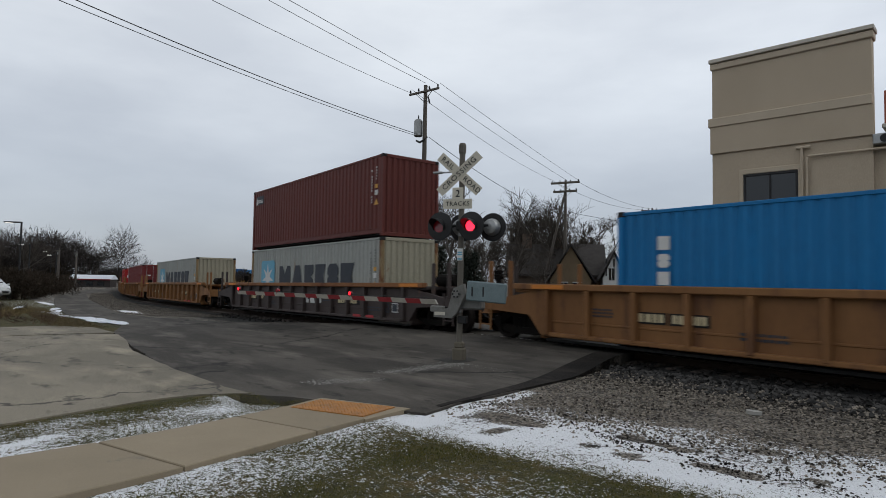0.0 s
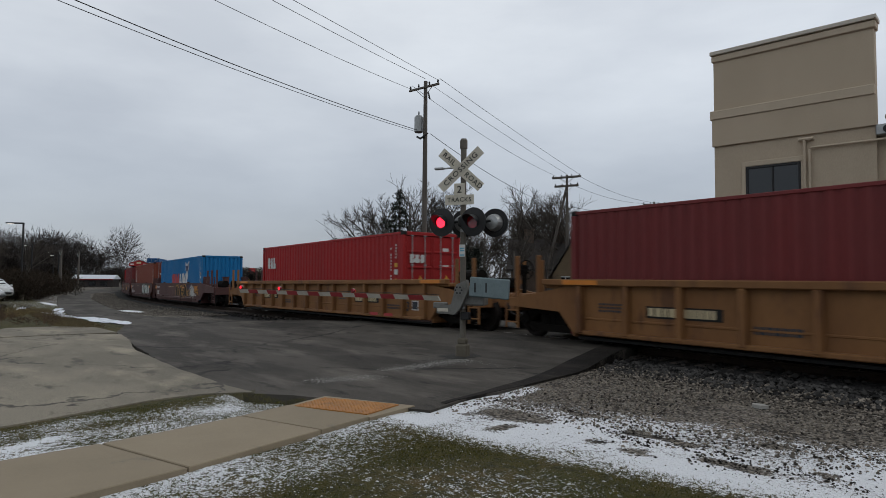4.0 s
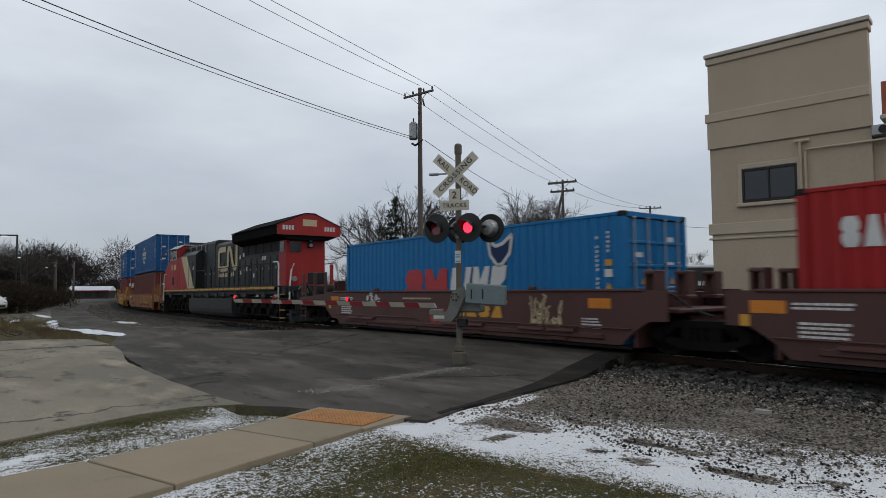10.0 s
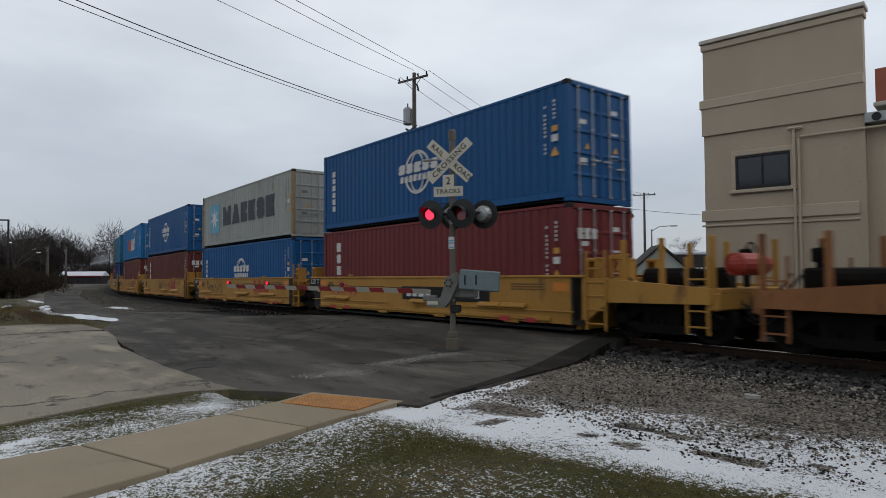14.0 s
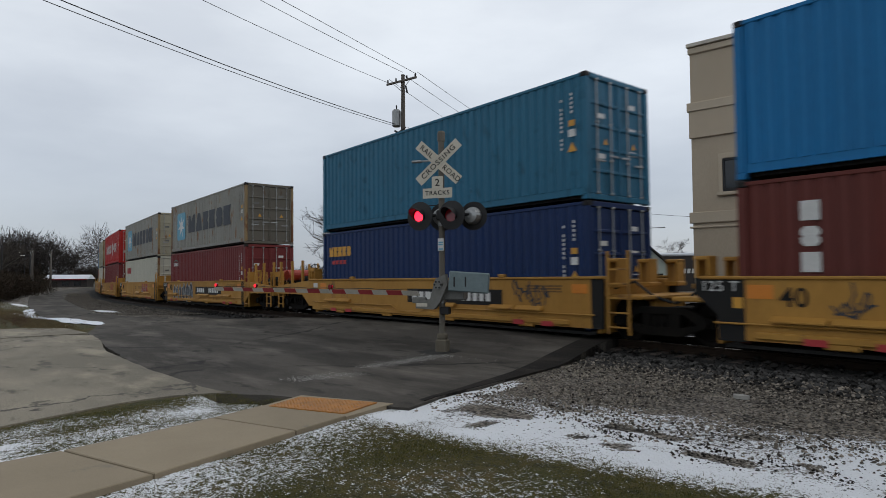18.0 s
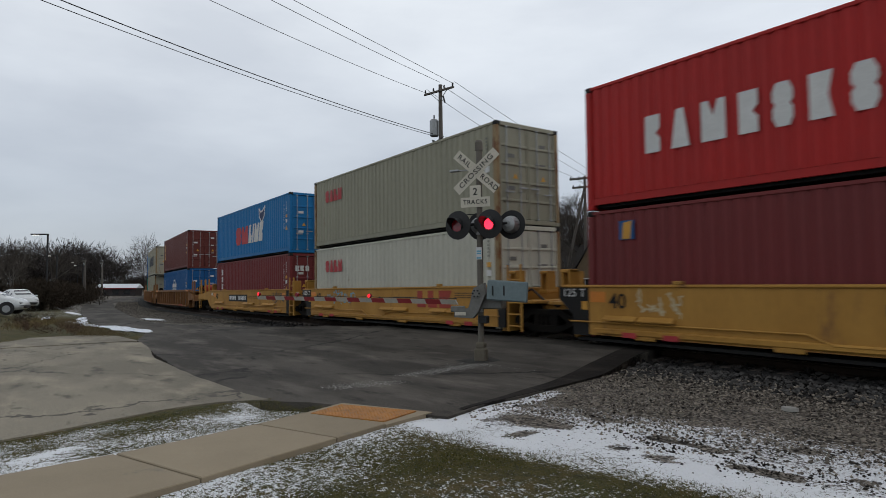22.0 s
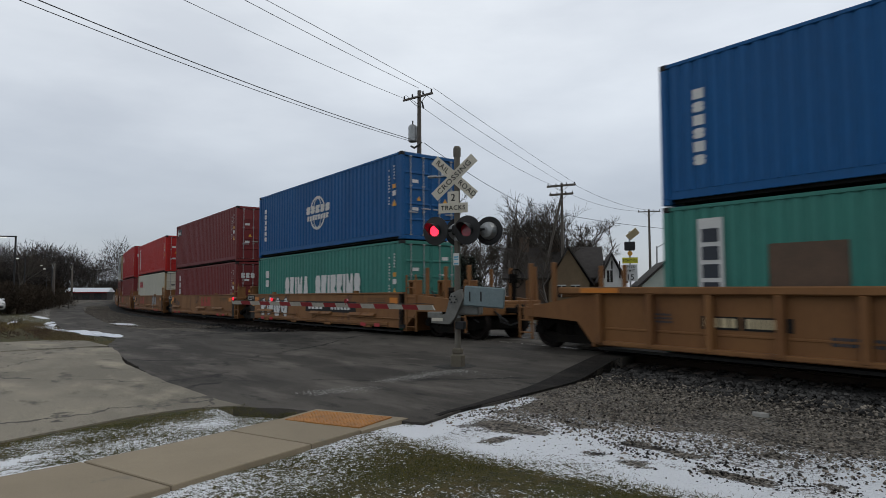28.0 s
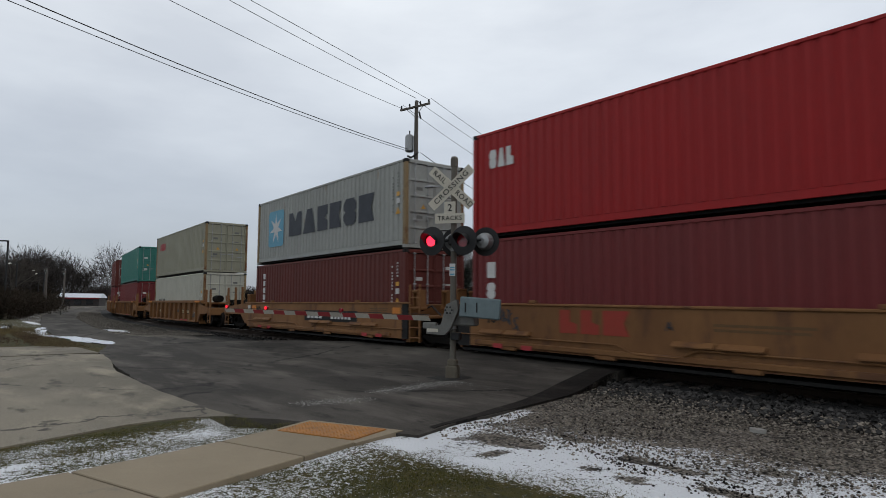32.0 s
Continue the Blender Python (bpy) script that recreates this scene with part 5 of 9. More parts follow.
def rail_wheel():
    g = Geo()
    n = 24
    prof = [(0.0, 0.06), (0.12, 0.06), (0.14, 0.02), (0.36, 0.0), (0.38, 0.06), (0.455, 0.06), (0.46, -0.05), (0.49, -0.065), (0.49, -0.09), (0.36, -0.09), (0.34, -0.03), (0.12, -0.03), (0.12, -0.08), (0, -0.08)]
    vs = []
    for r, y in prof:
        vs += [(r * math.cos(2 * math.pi * k / n), y, r * math.sin(2 * math.pi * k / n)) for k in range(n)]
    fs = []
    for i in range(len(prof) - 1):
        for k in range(n):
            fs.append((i * n + k, i * n + (k + 1) % n, (i + 1) * n + (k + 1) % n, (i + 1) * n + k))
    return g.add(vs, fs)


def ladder(parent, x, y, z0, z1, mat, w=0.42):
    g = Geo()
    for sx in (-1, 1):
        g.cbox(x + sx * w / 2, y, (z0 + z1) / 2, 0.05, 0.05, z1 - z0, 0.008)
    n = int((z1 - z0) / 0.3)
    for k in range(n):
        g.cbox(x, y, z0 + 0.15 + k * 0.3, w, 0.035, 0.035, 0.006)
    return part("ladder", g, mat, parent)


def coupler(parent, x, sx):
    g = Geo().cbox(x - sx * 0.35, 0, 0.82, 0.75, 0.16, 0.16, 0.03)
    g.cbox(x + sx * 0.08, 0.03, 0.84, 0.26, 0.3, 0.3, 0.07)
    part("coupler", g, M_TRUCK, parent)
    h = Geo().tube([(x - sx * 0.5, -0.35, 0.8), (x - sx * 0.25, -0.38, 0.5), (x + sx * 0.05, -0.32, 0.42), (x + sx * 0.3, -0.2, 0.52)], 0.025, 6)
    part("air_hose", h, M_RUBBER, parent)


def brake_wheel(parent, x, y, z, mat):
    g = Geo()
    n = 18
    pts = [(x, y + 0.28 * math.cos(2 * math.pi * k / n), z + 0.28 * math.sin(2 * math.pi * k / n)) for k in range(n + 1)]
    g.tube(pts, 0.018, 6, False)
    for k in range(4):
        a = math.pi * k / 4
        g.tube([(x, y - 0.27 * math.cos(a), z - 0.27 * math.sin(a)), (x, y + 0.27 * math.cos(a), z + 0.27 * math.sin(a))], 0.012, 5)
    w = part("brake_wheel", g, mat, parent)
    part("brake_stand", Geo().cbox(x - 0.1, y, z - 0.45, 0.12, 0.12, 0.9, 0.02).cbox(x - 0.12, y, z, 0.2, 0.24, 0.28, 0.03), mat, parent)
    return w


def text_bars(parent, x, z, n, w, h, mat, y, rows=1, gap=0.05):
    g = Geo()
    rnd = random.Random(int(x * 100) + n)
    for r in range(rows):
        o = 0.0
        for k in range(n):
            ww = w * rnd.uniform(0.7, 1.2)
            g.add([(x + o, y, z - r * h * 1.8), (x + o + ww, y, z - r * h * 1.8), (x + o + ww, y, z - r * h * 1.8 + h), (x + o, y, z - r * h * 1.8 + h)], [(0, 1, 2, 3)])
            o += ww + gap
    return tagged(part("stencil_mark", g, mat, parent), kind="stuff")


def graffiti(parent, x, z, w, h, seed, fill, line, y):
    """A painted tag: a row of bulging strokes, filled and outlined. Plain shapes, no letters."""
    rnd = random.Random(seed)
    n = max(3, int(w / (h * 0.75)))
    f, o = Geo(), Geo()
    for i in range(n):
        cx, cw = x + (i + 0.5) * w / n, w / n * 0.54
        k = 12
        ring = []
        for j in range(k):
            a = 2 * math.pi * j / k
            r = 1 + 0.3 * math.sin(3 * a + rnd.uniform(0, 6)) + rnd.uniform(-0.12, 0.12)
            ring.append((cx + cw * r * math.cos(a) * 0.8, z + h / 2 + h / 2 * min(1.05, r) * math.sin(a)))
        f.add([(px, y, pz) for px, pz in ring], [tuple(range(k))])
        for j in range(k):
            a, b = Vector(ring[j]), Vector(ring[(j + 1) % k])
            d = (b - a).normalized() * 0.028
            nn = Vector((-d.y, d.x))
            o.add([(p.x, y - 0.003, p.y) for p in (a - nn, b - nn, b + nn, a + nn)], [(0, 1, 2, 3)])
        for s in range(2):
            sx0 = cx + rnd.uniform(-0.5, 0.5) * cw
            sz0, sz1 = z + h * rnd.uniform(0.15, 0.4), z + h * rnd.uniform(0.6, 0.9)
            sl = rnd.uniform(-0.12, 0.12)
            o.add([(sx0, y - 0.003, sz0), (sx0 + 0.05, y - 0.003, sz0), (sx0 + 0.05 + sl, y - 0.003, sz1), (sx0 + sl, y - 0.003, sz1)], [(0, 1, 2, 3)])
    tagged(part("graffiti_fill", f, fill, parent), kind="stuff")
    tagged(part("graffiti_line", o, line, parent), kind="stuff")


def scrawl(parent, x, z, w, h, seed, mat, y, n=5):
    """A thin sprayed scribble."""
    rnd = random.Random(seed)
    g = Geo()
    for i in range(n):
        cx = x + (i + 0.5) * w / n
        pts = [Vector((cx + rnd.uniform(-0.6, 0.6) * w / n, z + h * rnd.random())) for _ in range(5)]
        fine = []
        for a in range(len(pts) - 1):
            for k in range(4):
                u = k / 4
                p = pts[a].lerp(pts[a + 1], u)
                fine.append(p + Vector((0.04 * math.sin(9 * u + a), 0.04 * math.cos(7 * u + i))))
        for a, b in zip(fine, fine[1:]):
            if (b - a).length < 1e-4:
                continue
            d = (b - a).normalized() * 0.016
            nn = Vector((-d.y, d.x))
            g.add([(q.x, y, q.y) for q in (a - nn - d, b - nn + d, b + nn + d, a + nn - d)], [(0, 1, 2, 3)])
    tagged(part("graffiti_scrawl", g, mat, parent), kind="stuff")


def ribbed_car(half, mat, number=1):
    """A stand-alone well car: deep sides with upright posts, top chord, sloped ends over the trucks, platforms, stakes and ladders."""
    words = {"dirty ochre car paint": "dirty ochre", "weathered brown-ochre car paint": "weathered brown-ochre", "sooty brown-black car paint": "sooty brown-black"}[mat.name]
    c = thing("well_car", "%s steel intermodal well car with ribbed sides" % words, "rail car", "rail cars of the train")
    chord = M_RUSTY if mat is M_DARKCAR else mat
    well = half - 2.75                                  # half length of the deep side
    w = 1.47
    z0, z1 = 0.42, 1.56
    for sy in (-1, 1):
        side = part("side_sheet", cached("rib_side%.1f" % half, lambda: rib_side(well, z0, z1), mat), mat, c, m=pose(0, sy * (w - 0.06), 0))
        part("top_chord", cached("rib_chord%.1f" % half, lambda: Geo().cbox(0, 0, z1 + 0.03, 2 * well + 1.9, 0.2, 0.15, 0.02), chord), chord, c, m=pose(0, sy * w, 0))
        part("bottom_chord", cached("rib_low%.1f" % half, lambda: Geo().cbox(0, 0, z0 + 0.05, 2 * well - 0.5, 0.17, 0.1, 0.02), mat), mat, c, m=pose(0, sy * w, 0))
        n = round(2 * well / 1.25)
        for k in range(n + 1):
            x = -well + 0.15 + k * (2 * well - 0.3) / n
            part("side_post", cached("rib_post", lambda: Geo().cbox(0, 0, (z0 + z1) / 2, 0.13, 0.17, z1 - z0 - 0.08, 0.02), mat), mat, side, m=pose(x, sy * 0.08, 0))
        for sx in (-1, 1):
            part("end_slope", cached("rib_slope", lambda: Geo().prism([(-0.2, 0.42), (0.1, 0.46), (0.5, 0.9), (2.2, 0.98), (2.2, 1.16), (0.2, 1.5), (-0.2, 1.5)], -0.05, 0.05), mat), mat, c,
                 m=pose(sx * well, sy * (w - 0.06), 0, 0, 0, 0 if sx > 0 else 180))
    part("well_floor", Geo().box(0, 0, 0.33, 2 * well, 2.7, 0.06), M_BLACK, c)
    for sx in (-1, 1):
        part("bulkhead", cached("rib_bulk", lambda: Geo().cbox(0, 0, 0.95, 0.1, 2.8, 1.2, 0.02), mat), mat, c, m=pose(sx * (well + 0.1), 0, 0))
        part("platform", cached("rib_plat", lambda: Geo().cbox(0, 0, 1.2, 2.1, 2.75, 0.1, 0.02).cbox(-0.6, 0, 1.5, 0.9, 2.9, 0.12, 0.03).cbox(0.95, 0, 1.02, 0.2, 2.9, 0.34, 0.03), mat), mat, c,
             m=pose(sx * (well + 1.15), 0, 0, 0, 0, 0 if sx > 0 else 180))
        truck(c, sx * (half - 1.75))
        coupler(c, sx * half, sx)
        for sy in (-1, 1):
            for k, xo in enumerate((1.25, 2.0)):
                part("stake", cached("stake", lambda: Geo().cbox(0, 0, 0.55, 0.11, 0.09, 1.1, 0.015), mat), mat, c, m=pose(sx * (well + xo), sy * 1.36, 1.15))
        ladder(c, sx * (well + 2.1), -1.45, 0.42, 1.35, mat)
        ladder(c, sx * (well + 2.1), 1.45, 0.42, 1.35, mat)
    part("air_reservoir", Geo().tube([(well + 0.7, -0.7, 1.75), (well + 1.6, -0.7, 1.75)], 0.19, 12), M_TRUCK, c)
    part("brake_valve", Geo().cbox(well + 1.1, 0.4, 1.55, 0.9, 0.7, 0.3, 0.04), M_TRUCK, c)
    if number:
        brake_wheel(c, well + 2.0, 0.7, 1.95, M_TRUCK)
    y = -w + 0.04
    for x0 in (-0.68 * well, 0.42 * well):
        part("dark_panel", Geo().box(x0 + 0.36, y + 0.004, 1.0, 0.72, 0.01, 0.24), M_BLACK, c)
        part("dark_panel", Geo().box(x0 + 1.2, y + 0.004, 1.0, 0.86, 0.01, 0.24), M_BLACK, c)
        text_bars(c, x0 + 0.06, 0.92, 4, 0.12, 0.17, M_CREAM, y - 0.006, gap=0.04)
        text_bars(c, x0 + 0.85, 0.92, 6, 0.09, 0.17, M_CREAM, y - 0.006, gap=0.03)
        text_bars(c, x0 + 2.2, 0.8, 7, 0.1, 0.05, M_INK, y - 0.006, rows=2, gap=0.03)
        text_bars(c, x0 - 1.2, 1.1, 6, 0.08, 0.04, M_INK, y - 0.006, rows=3, gap=0.03)
    if mat is M_DARKCAR:
        part("block_mark", word_blocks(3, 0.44, 0.34, 0.12, 0, 1), M_WHITE, c, "chalky white block marks", m=pose(0.5, y - 0.004, 0.86))
    if half > 10:
        letters("length_mark", "53", 0.42, M_INK, c, pose(well - 1.25, y - 0.004, 0.8, 90), "dark stencilled number")
    for k in range(2):
        part("reflector", Geo().box(well - 3 + k * 0.9, -w - 0.095, 0.52, 0.5, 0.01, 0.09), M_LRED, c)
    part("placard", Geo().box(well - 0.75, y, 0.85, 0.34, 0.008, 0.3), M_WHITE, c)
    part("placard_face", Geo().box(well - 0.75, y - 0.006, 0.85, 0.28, 0.008, 0.24), M_INK, c)
    part("placard", Geo().box(well - 0.1, y, 0.72, 0.16, 0.008, 0.2), M_LYEL, c)
    part("orange_patch", Geo().box(well + 0.2, -w - 0.105, z1 + 0.03, 1.0, 0.008, 0.1), M_ORANGE, c)
    part("orange_patch", Geo().box(-well + 0.2, -w - 0.105, z1 + 0.03, 1.0, 0.008, 0.1), M_ORANGE, c)
    return c


def rib_side(well, z0, z1):
    g = Geo()
    g.box(0, 0, (z0 + z1) / 2, 2 * well, 0.02, z1 - z0)
    g.cbox(0, 0, z0 + 0.36, 2 * well, 0.05, 0.05, 0.01)
    return g


def smooth_car(mat, front_end, rear_end, tail, seed, kind, half=7.72):
    """One unit of an articulated well car: smooth deep sides, cut up over the shared trucks at its ends."""
    words = {"dirty ochre car paint": "dirty ochre", "oxide red car paint": "oxide red", "rusty orange-brown car paint": "rusty orange-brown", "weathered brown-ochre car paint": "weathered brown-ochre"}[mat.name]
    c = thing("well_car", "%s articulated well car unit with smooth sides%s" % (words, " and sprayed graffiti" if tail else ""), "rail car", "rail cars of the train")
    w, z0, z1 = 1.46, 0.53, 1.54
    ochre = mat is not M_OXIDE
    for sy in (-1, 1):
        if ochre:
            poly = [(-5.88, z0 - 0.08), (6.3, z0 - 0.08), (6.3, z1), (-5.88, z1)]
        else:
            poly = [(-6.15, z0 - 0.14), (6.15, z0 - 0.14), (6.4, 0.64), (6.8, 0.9), (7.25, 0.92), (7.25, z1), (-7.25, z1), (-7.25, 0.92), (-6.8, 0.9), (-6.4, 0.64)]
        side = part("side_sheet", cached("smooth_side%d" % ochre, lambda: Geo().prism(poly, -0.012, 0.012), mat), mat, c, m=pose(0, sy * w, 0))
        part("top_chord", cached("smooth_chord", lambda: Geo().cbox(0, 0, z1, 13.4, 0.1, 0.06, 0.015), mat), mat, c, m=pose(0, sy * w, 0))
        part("bottom_chord", cached("smooth_low", lambda: Geo().cbox(0, 0, z0 + 0.02, 11.4, 0.14, 0.12, 0.02), mat), mat, c, m=pose(0, sy * w, 0))
        part("side_pipe", cached("smooth_pipe", lambda: Geo().tube([(-6.4, 0, 0.74), (-1.2, 0, 0.74), (-0.8, 0, 0.58), (0.2, 0, 0.58), (0.6, 0, 0.74), (6.4, 0, 0.74)], 0.02, 6), mat), mat, side, m=pose(0, sy * 0.06, 0))
        for x in (-5.0, -4.1, 0.5, 1.4, 3.6, 4.5):
            part("step_shelf", cached("smooth_shelf", lambda: Geo().prism([(0.06, -0.02), (-0.08, -0.03), (-0.08, -0.005), (0.06, 0.085)], -0.42, 0.42, "yz"), mat), mat, side, m=pose(x, sy * 0.06, 0.82 if ochre else 0.64, 0, 0, 0 if sy < 0 else 180))
        for x in (-4.4, -1.5, 1.5, 4.4):
            part("lug", cached("smooth_lug", lambda: Geo().cbox(0, 0, 0, 0.5, 0.06, 0.14, 0.015), mat), mat, side, m=pose(x, sy * 0.02, z0 - 0.06))
        for x in (-3.6, 3.6):
            part("guide_clip", cached("smooth_clip", lambda: Geo().cbox(0, 0, 0, 0.22, 0.12, 0.09, 0.02), mat), mat, side, m=pose(x, 0, z1 + 0.06))
    part("well_floor", Geo().box(0, 0, 0.33, 12.6, 2.7, 0.06), M_BLACK, c)
    for sx in (-1, 1):
        part("bulkhead", cached("smooth_bulk", lambda: Geo().cbox(0, 0, 0.92, 0.1, 2.7, 1.16, 0.02), mat), mat, c, m=pose(sx * 6.4, 0, 0))
        if ochre:
            for sy in (-1, 1):
                if sx < 0 and rear_end:
                    part("end_plate", cached("end_plate_own", lambda: Geo().prism([(-5.88, 0.45), (-6.45, 0.45), (-6.45, 1.54), (-5.88, 1.54)], -0.012, 0.012), mat), mat, c, m=pose(0, sy * w, 0))
                elif sx < 0:
                    part("end_plate", cached("end_plate", lambda: Geo().prism([(-5.88, 0.42), (-6.36, 0.42), (-6.38, 0.88), (-6.8, 1.25), (-6.8, 1.54), (-5.88, 1.54)], -0.03, 0.03), M_BLACK), M_BLACK, c, "black end plate with white mark", m=pose(0, sy * (w - 0.02), 0))
                else:
                    part("dark_strip", cached("dark_strip", lambda: Geo().prism([(6.3, 0.45), (6.6, 0.45), (6.62, 1.54), (6.3, 1.54)], -0.03, 0.03), M_BLACK), M_BLACK, c, m=pose(0, sy * (w - 0.02), 0))
            if sx < 0 and rear_end:
                part("placard", Geo().box(-6.2, -w - 0.02, 1.34, 0.3, 0.008, 0.16), M_WHITE, c)
            elif sx < 0:
                letters("capacity_mark", "125 T", 0.26, M_WHITE, c, pose(-6.33, -w - 0.02, 1.38, 90), "white stencilled mark")
                part("placard", Geo().box(-6.0, -w - 0.02, 1.1, 0.17, 0.008, 0.19), M_LYEL, c)
            else:
                ladder(c, 7.0, -w - 0.02, 0.36, 2.1, mat, 0.5)
        part("end_deck", cached("smooth_deck", lambda: Geo().cbox(0, 0, 1.12, 0.9, 2.5, 0.09, 0.02).cbox(0.1, 0, 0.9, 0.5, 1.2, 0.3, 0.04), mat), mat, c, m=pose(sx * 6.95, 0, 0))
        for y in (-1.15, 0.0, 1.15):
            part("guide_post", cached("guide_post", guide_post, mat), mat, c, m=pose(sx * 6.75, y, 1.5))
        part("air_pipe", Geo().tube([(sx * 6.5, -0.9, 1.3), (sx * 6.95, -0.8, 1.45), (sx * 7.3, -0.7, 1.15), (sx * 7.7, -0.6, 1.0)], 0.03, 6), M_RUBBER, c)
        if not ochre and sx < 0 and front_end:
            ladder(c, -6.95, -w - 0.05, 0.4, 1.52, mat)
    # the shared truck stands at the forward joint; an end unit has its own trucks, longer platforms and couplers
    if not front_end:
        truck(c, half)
    for sx, ended in ((1, front_end), (-1, rear_end)):
        if not ended:
            continue
        far = 10.1
        for sy in (-1, 1):
            part("end_sill", cached("long_sill%d" % ochre, lambda: Geo().prism([(6.4, 0.55), (6.75, 0.58), (7.3, 0.98), (9.6, 1.0), (9.6, 1.3), (7.0, 1.5), (6.4, 1.5)], -0.06, 0.06), mat), mat, c,
                 m=pose(0, sy * (w - 0.05), 0, 0, 0, 0 if sx > 0 else 180))
            ladder(c, sx * 9.3, sy * 1.42, 0.42, 1.9, mat)
            for xo in (7.6, 8.5, 9.55):
                part("stake", cached("stake", lambda: Geo().cbox(0, 0, 0.55, 0.11, 0.09, 1.1, 0.015), mat), mat, c, m=pose(sx * xo, sy * 1.3, 1.2))
        part("platform", Geo().cbox(sx * 8.4, 0, 1.24, 2.6, 2.6, 0.1, 0.02).cbox(sx * 9.6, 0, 1.05, 0.2, 2.8, 0.34, 0.03), mat, c)
        part("air_reservoir", Geo().tube([(sx * 7.7, -0.6, 1.5), (sx * 8.8, -0.6, 1.5)], 0.2, 12), M_TRUCK, c)
        part("brake_valve", Geo().cbox(sx * 8.2, 0.5, 1.5, 0.9, 0.7, 0.36, 0.05), M_TRUCK, c)
        part("brake_valve", Geo().cbox(sx * 9.1, -0.1, 1.45, 0.4, 0.5, 0.5, 0.05), M_TRUCK, c)
        brake_wheel(c, sx * 9.3, 0.75, 1.95, M_TRUCK)
        if mat is M_YELLOW:
            part("end_reservoir", Geo().tube([(sx * 9.75, -0.95, 1.75), (sx * 9.8, -0.95, 1.75), (sx * 9.8, 0.1, 1.75), (sx * 9.75, 0.1, 1.75)], [0.16, 0.22, 0.22, 0.16], 14), M_FADED, c, "faded red air reservoir")
            part("stand_frame", Geo().cbox(sx * 7.3, -1.05, 1.95, 0.5, 0.1, 0.12, 0.02).cbox(sx * 7.3 - 0.2, -1.05, 1.7, 0.1, 0.1, 0.6, 0.02).cbox(sx * 7.3 + 0.2, -1.05, 1.7, 0.1, 0.1, 0.6, 0.02).cbox(sx * 7.3, -1.05, 1.45, 0.5, 0.1, 0.1, 0.02), mat, c)
        for k, (xo, yo) in enumerate(((7.4, -1.0), (8.9, -1.25), (9.4, -0.5))):
            part("brake_pipe", Geo().tube([(sx * xo, yo, 1.6), (sx * (xo + 0.25), yo - 0.05, 1.42 - 0.1 * k), (sx * (xo + 0.3), yo, 1.0), (sx * (xo + 0.7), yo * 0.8, 0.7)], 0.025, 6), M_RUBBER, c)
        part("brake_beam", Geo().cbox(sx * 9.35, 0, 0.62, 0.3, 2.2, 0.3, 0.04).cbox(sx * 8.35, 0, 1.02, 1.9, 2.3, 0.24, 0.04), M_TRUCK, c)
        truck(c, sx * 8.35)
        coupler(c, sx * far, sx)
    y = -w - 0.02
    if ochre:
        letters("length_mark", "40", 0.46, M_BLACK, c, pose(-5.08, y, 1.2, 90), "dark stencilled number")
        part("orange_patch", Geo().box(-5.62, y + 0.002, 1.3, 0.44, 0.006, 0.24), M_ORANGE, c)
        part("orange_patch", Geo().box(6.0, y + 0.002, 1.3, 0.44, 0.006, 0.2), M_ORANGE, c)
        letters("unit_mark", "ECDBA"[seed % 5], 0.26, M_INK, c, pose(0.0, y, 1.16, 90))
        text_bars(c, 0.9, 1.2, 17, 0.075, 0.05, M_STENCIL, y, rows=2, gap=0.03)
        text_bars(c, 4.4, 1.34, 12, 0.07, 0.035, M_STENCIL, y, rows=3, gap=0.025)
        for x in (-4.75, -3.75, 4.2, 5.1):
            part("reflector", Geo().box(x, -w - 0.08, 0.5, 0.34, 0.01, 0.11), M_LRED, c)
    else:
        for x in (-6.5, 5.6, 2.4):
            part("orange_patch", Geo().box(x, y, 1.26, 0.6, 0.008, 0.22 if abs(x) > 3 else 0.1), M_ORANGE, c)
        part("placard", Geo().box(-6.9, y, 1.02, 0.17, 0.008, 0.2), M_LYEL, c)
        text_bars(c, -6.1, 1.3, 6, 0.14, 0.04, M_WHITE, y, rows=2, gap=0.02)
        text_bars(c, -6.0, 0.98, 5, 0.14, 0.04, M_WHITE, y, rows=4, gap=0.02)
        text_bars(c, -2.0, 1.3, 9, 0.12, 0.05, M_CREAM, y, gap=0.05)
        text_bars(c, 5.1, 0.9, 4, 0.11, 0.035, M_WHITE, y, rows=4, gap=0.02)
    for s in tail:
        s(c, y - 0.004)
    if kind == "band_rear":
        part("dark_panel", Geo().box(-1.0, y + 0.003, 1.12, 3.34, 0.006, 0.38), M_BLACK, c, "black marking panel")
        text_bars(c, -2.5, 1.02, 4, 0.24, 0.22, M_WHITE, y - 0.006, gap=0.08)
        text_bars(c, -0.85, 1.02, 6, 0.18, 0.22, M_WHITE, y - 0.006, gap=0.07)
    elif kind == "band":                         # a black panel with the car's marks
        part("dark_panel", Geo().box(1.6, y + 0.003, 1.06, 4.0, 0.006, 0.4), M_BLACK, c, "black marking panel")
        text_bars(c, -0.15, 0.96, 4, 0.24, 0.22, M_WHITE, y - 0.006, gap=0.08)
        text_bars(c, 1.75, 0.96, 6, 0.2, 0.22, M_WHITE, y - 0.006, gap=0.08)
    elif kind in ("blocks", "blocks_mid"):                     # a large faded red word
        block_row(c, (("step", 0.5), ("step", 0.5), ("fan", 0.66)), 2.4 if mat is M_YELLOW else (0.9 if kind == "blocks_mid" else -2.76), y, 0.92, 0.52, 0.1, M_FADED, "faded red block mark")
    elif kind == "gold_word":
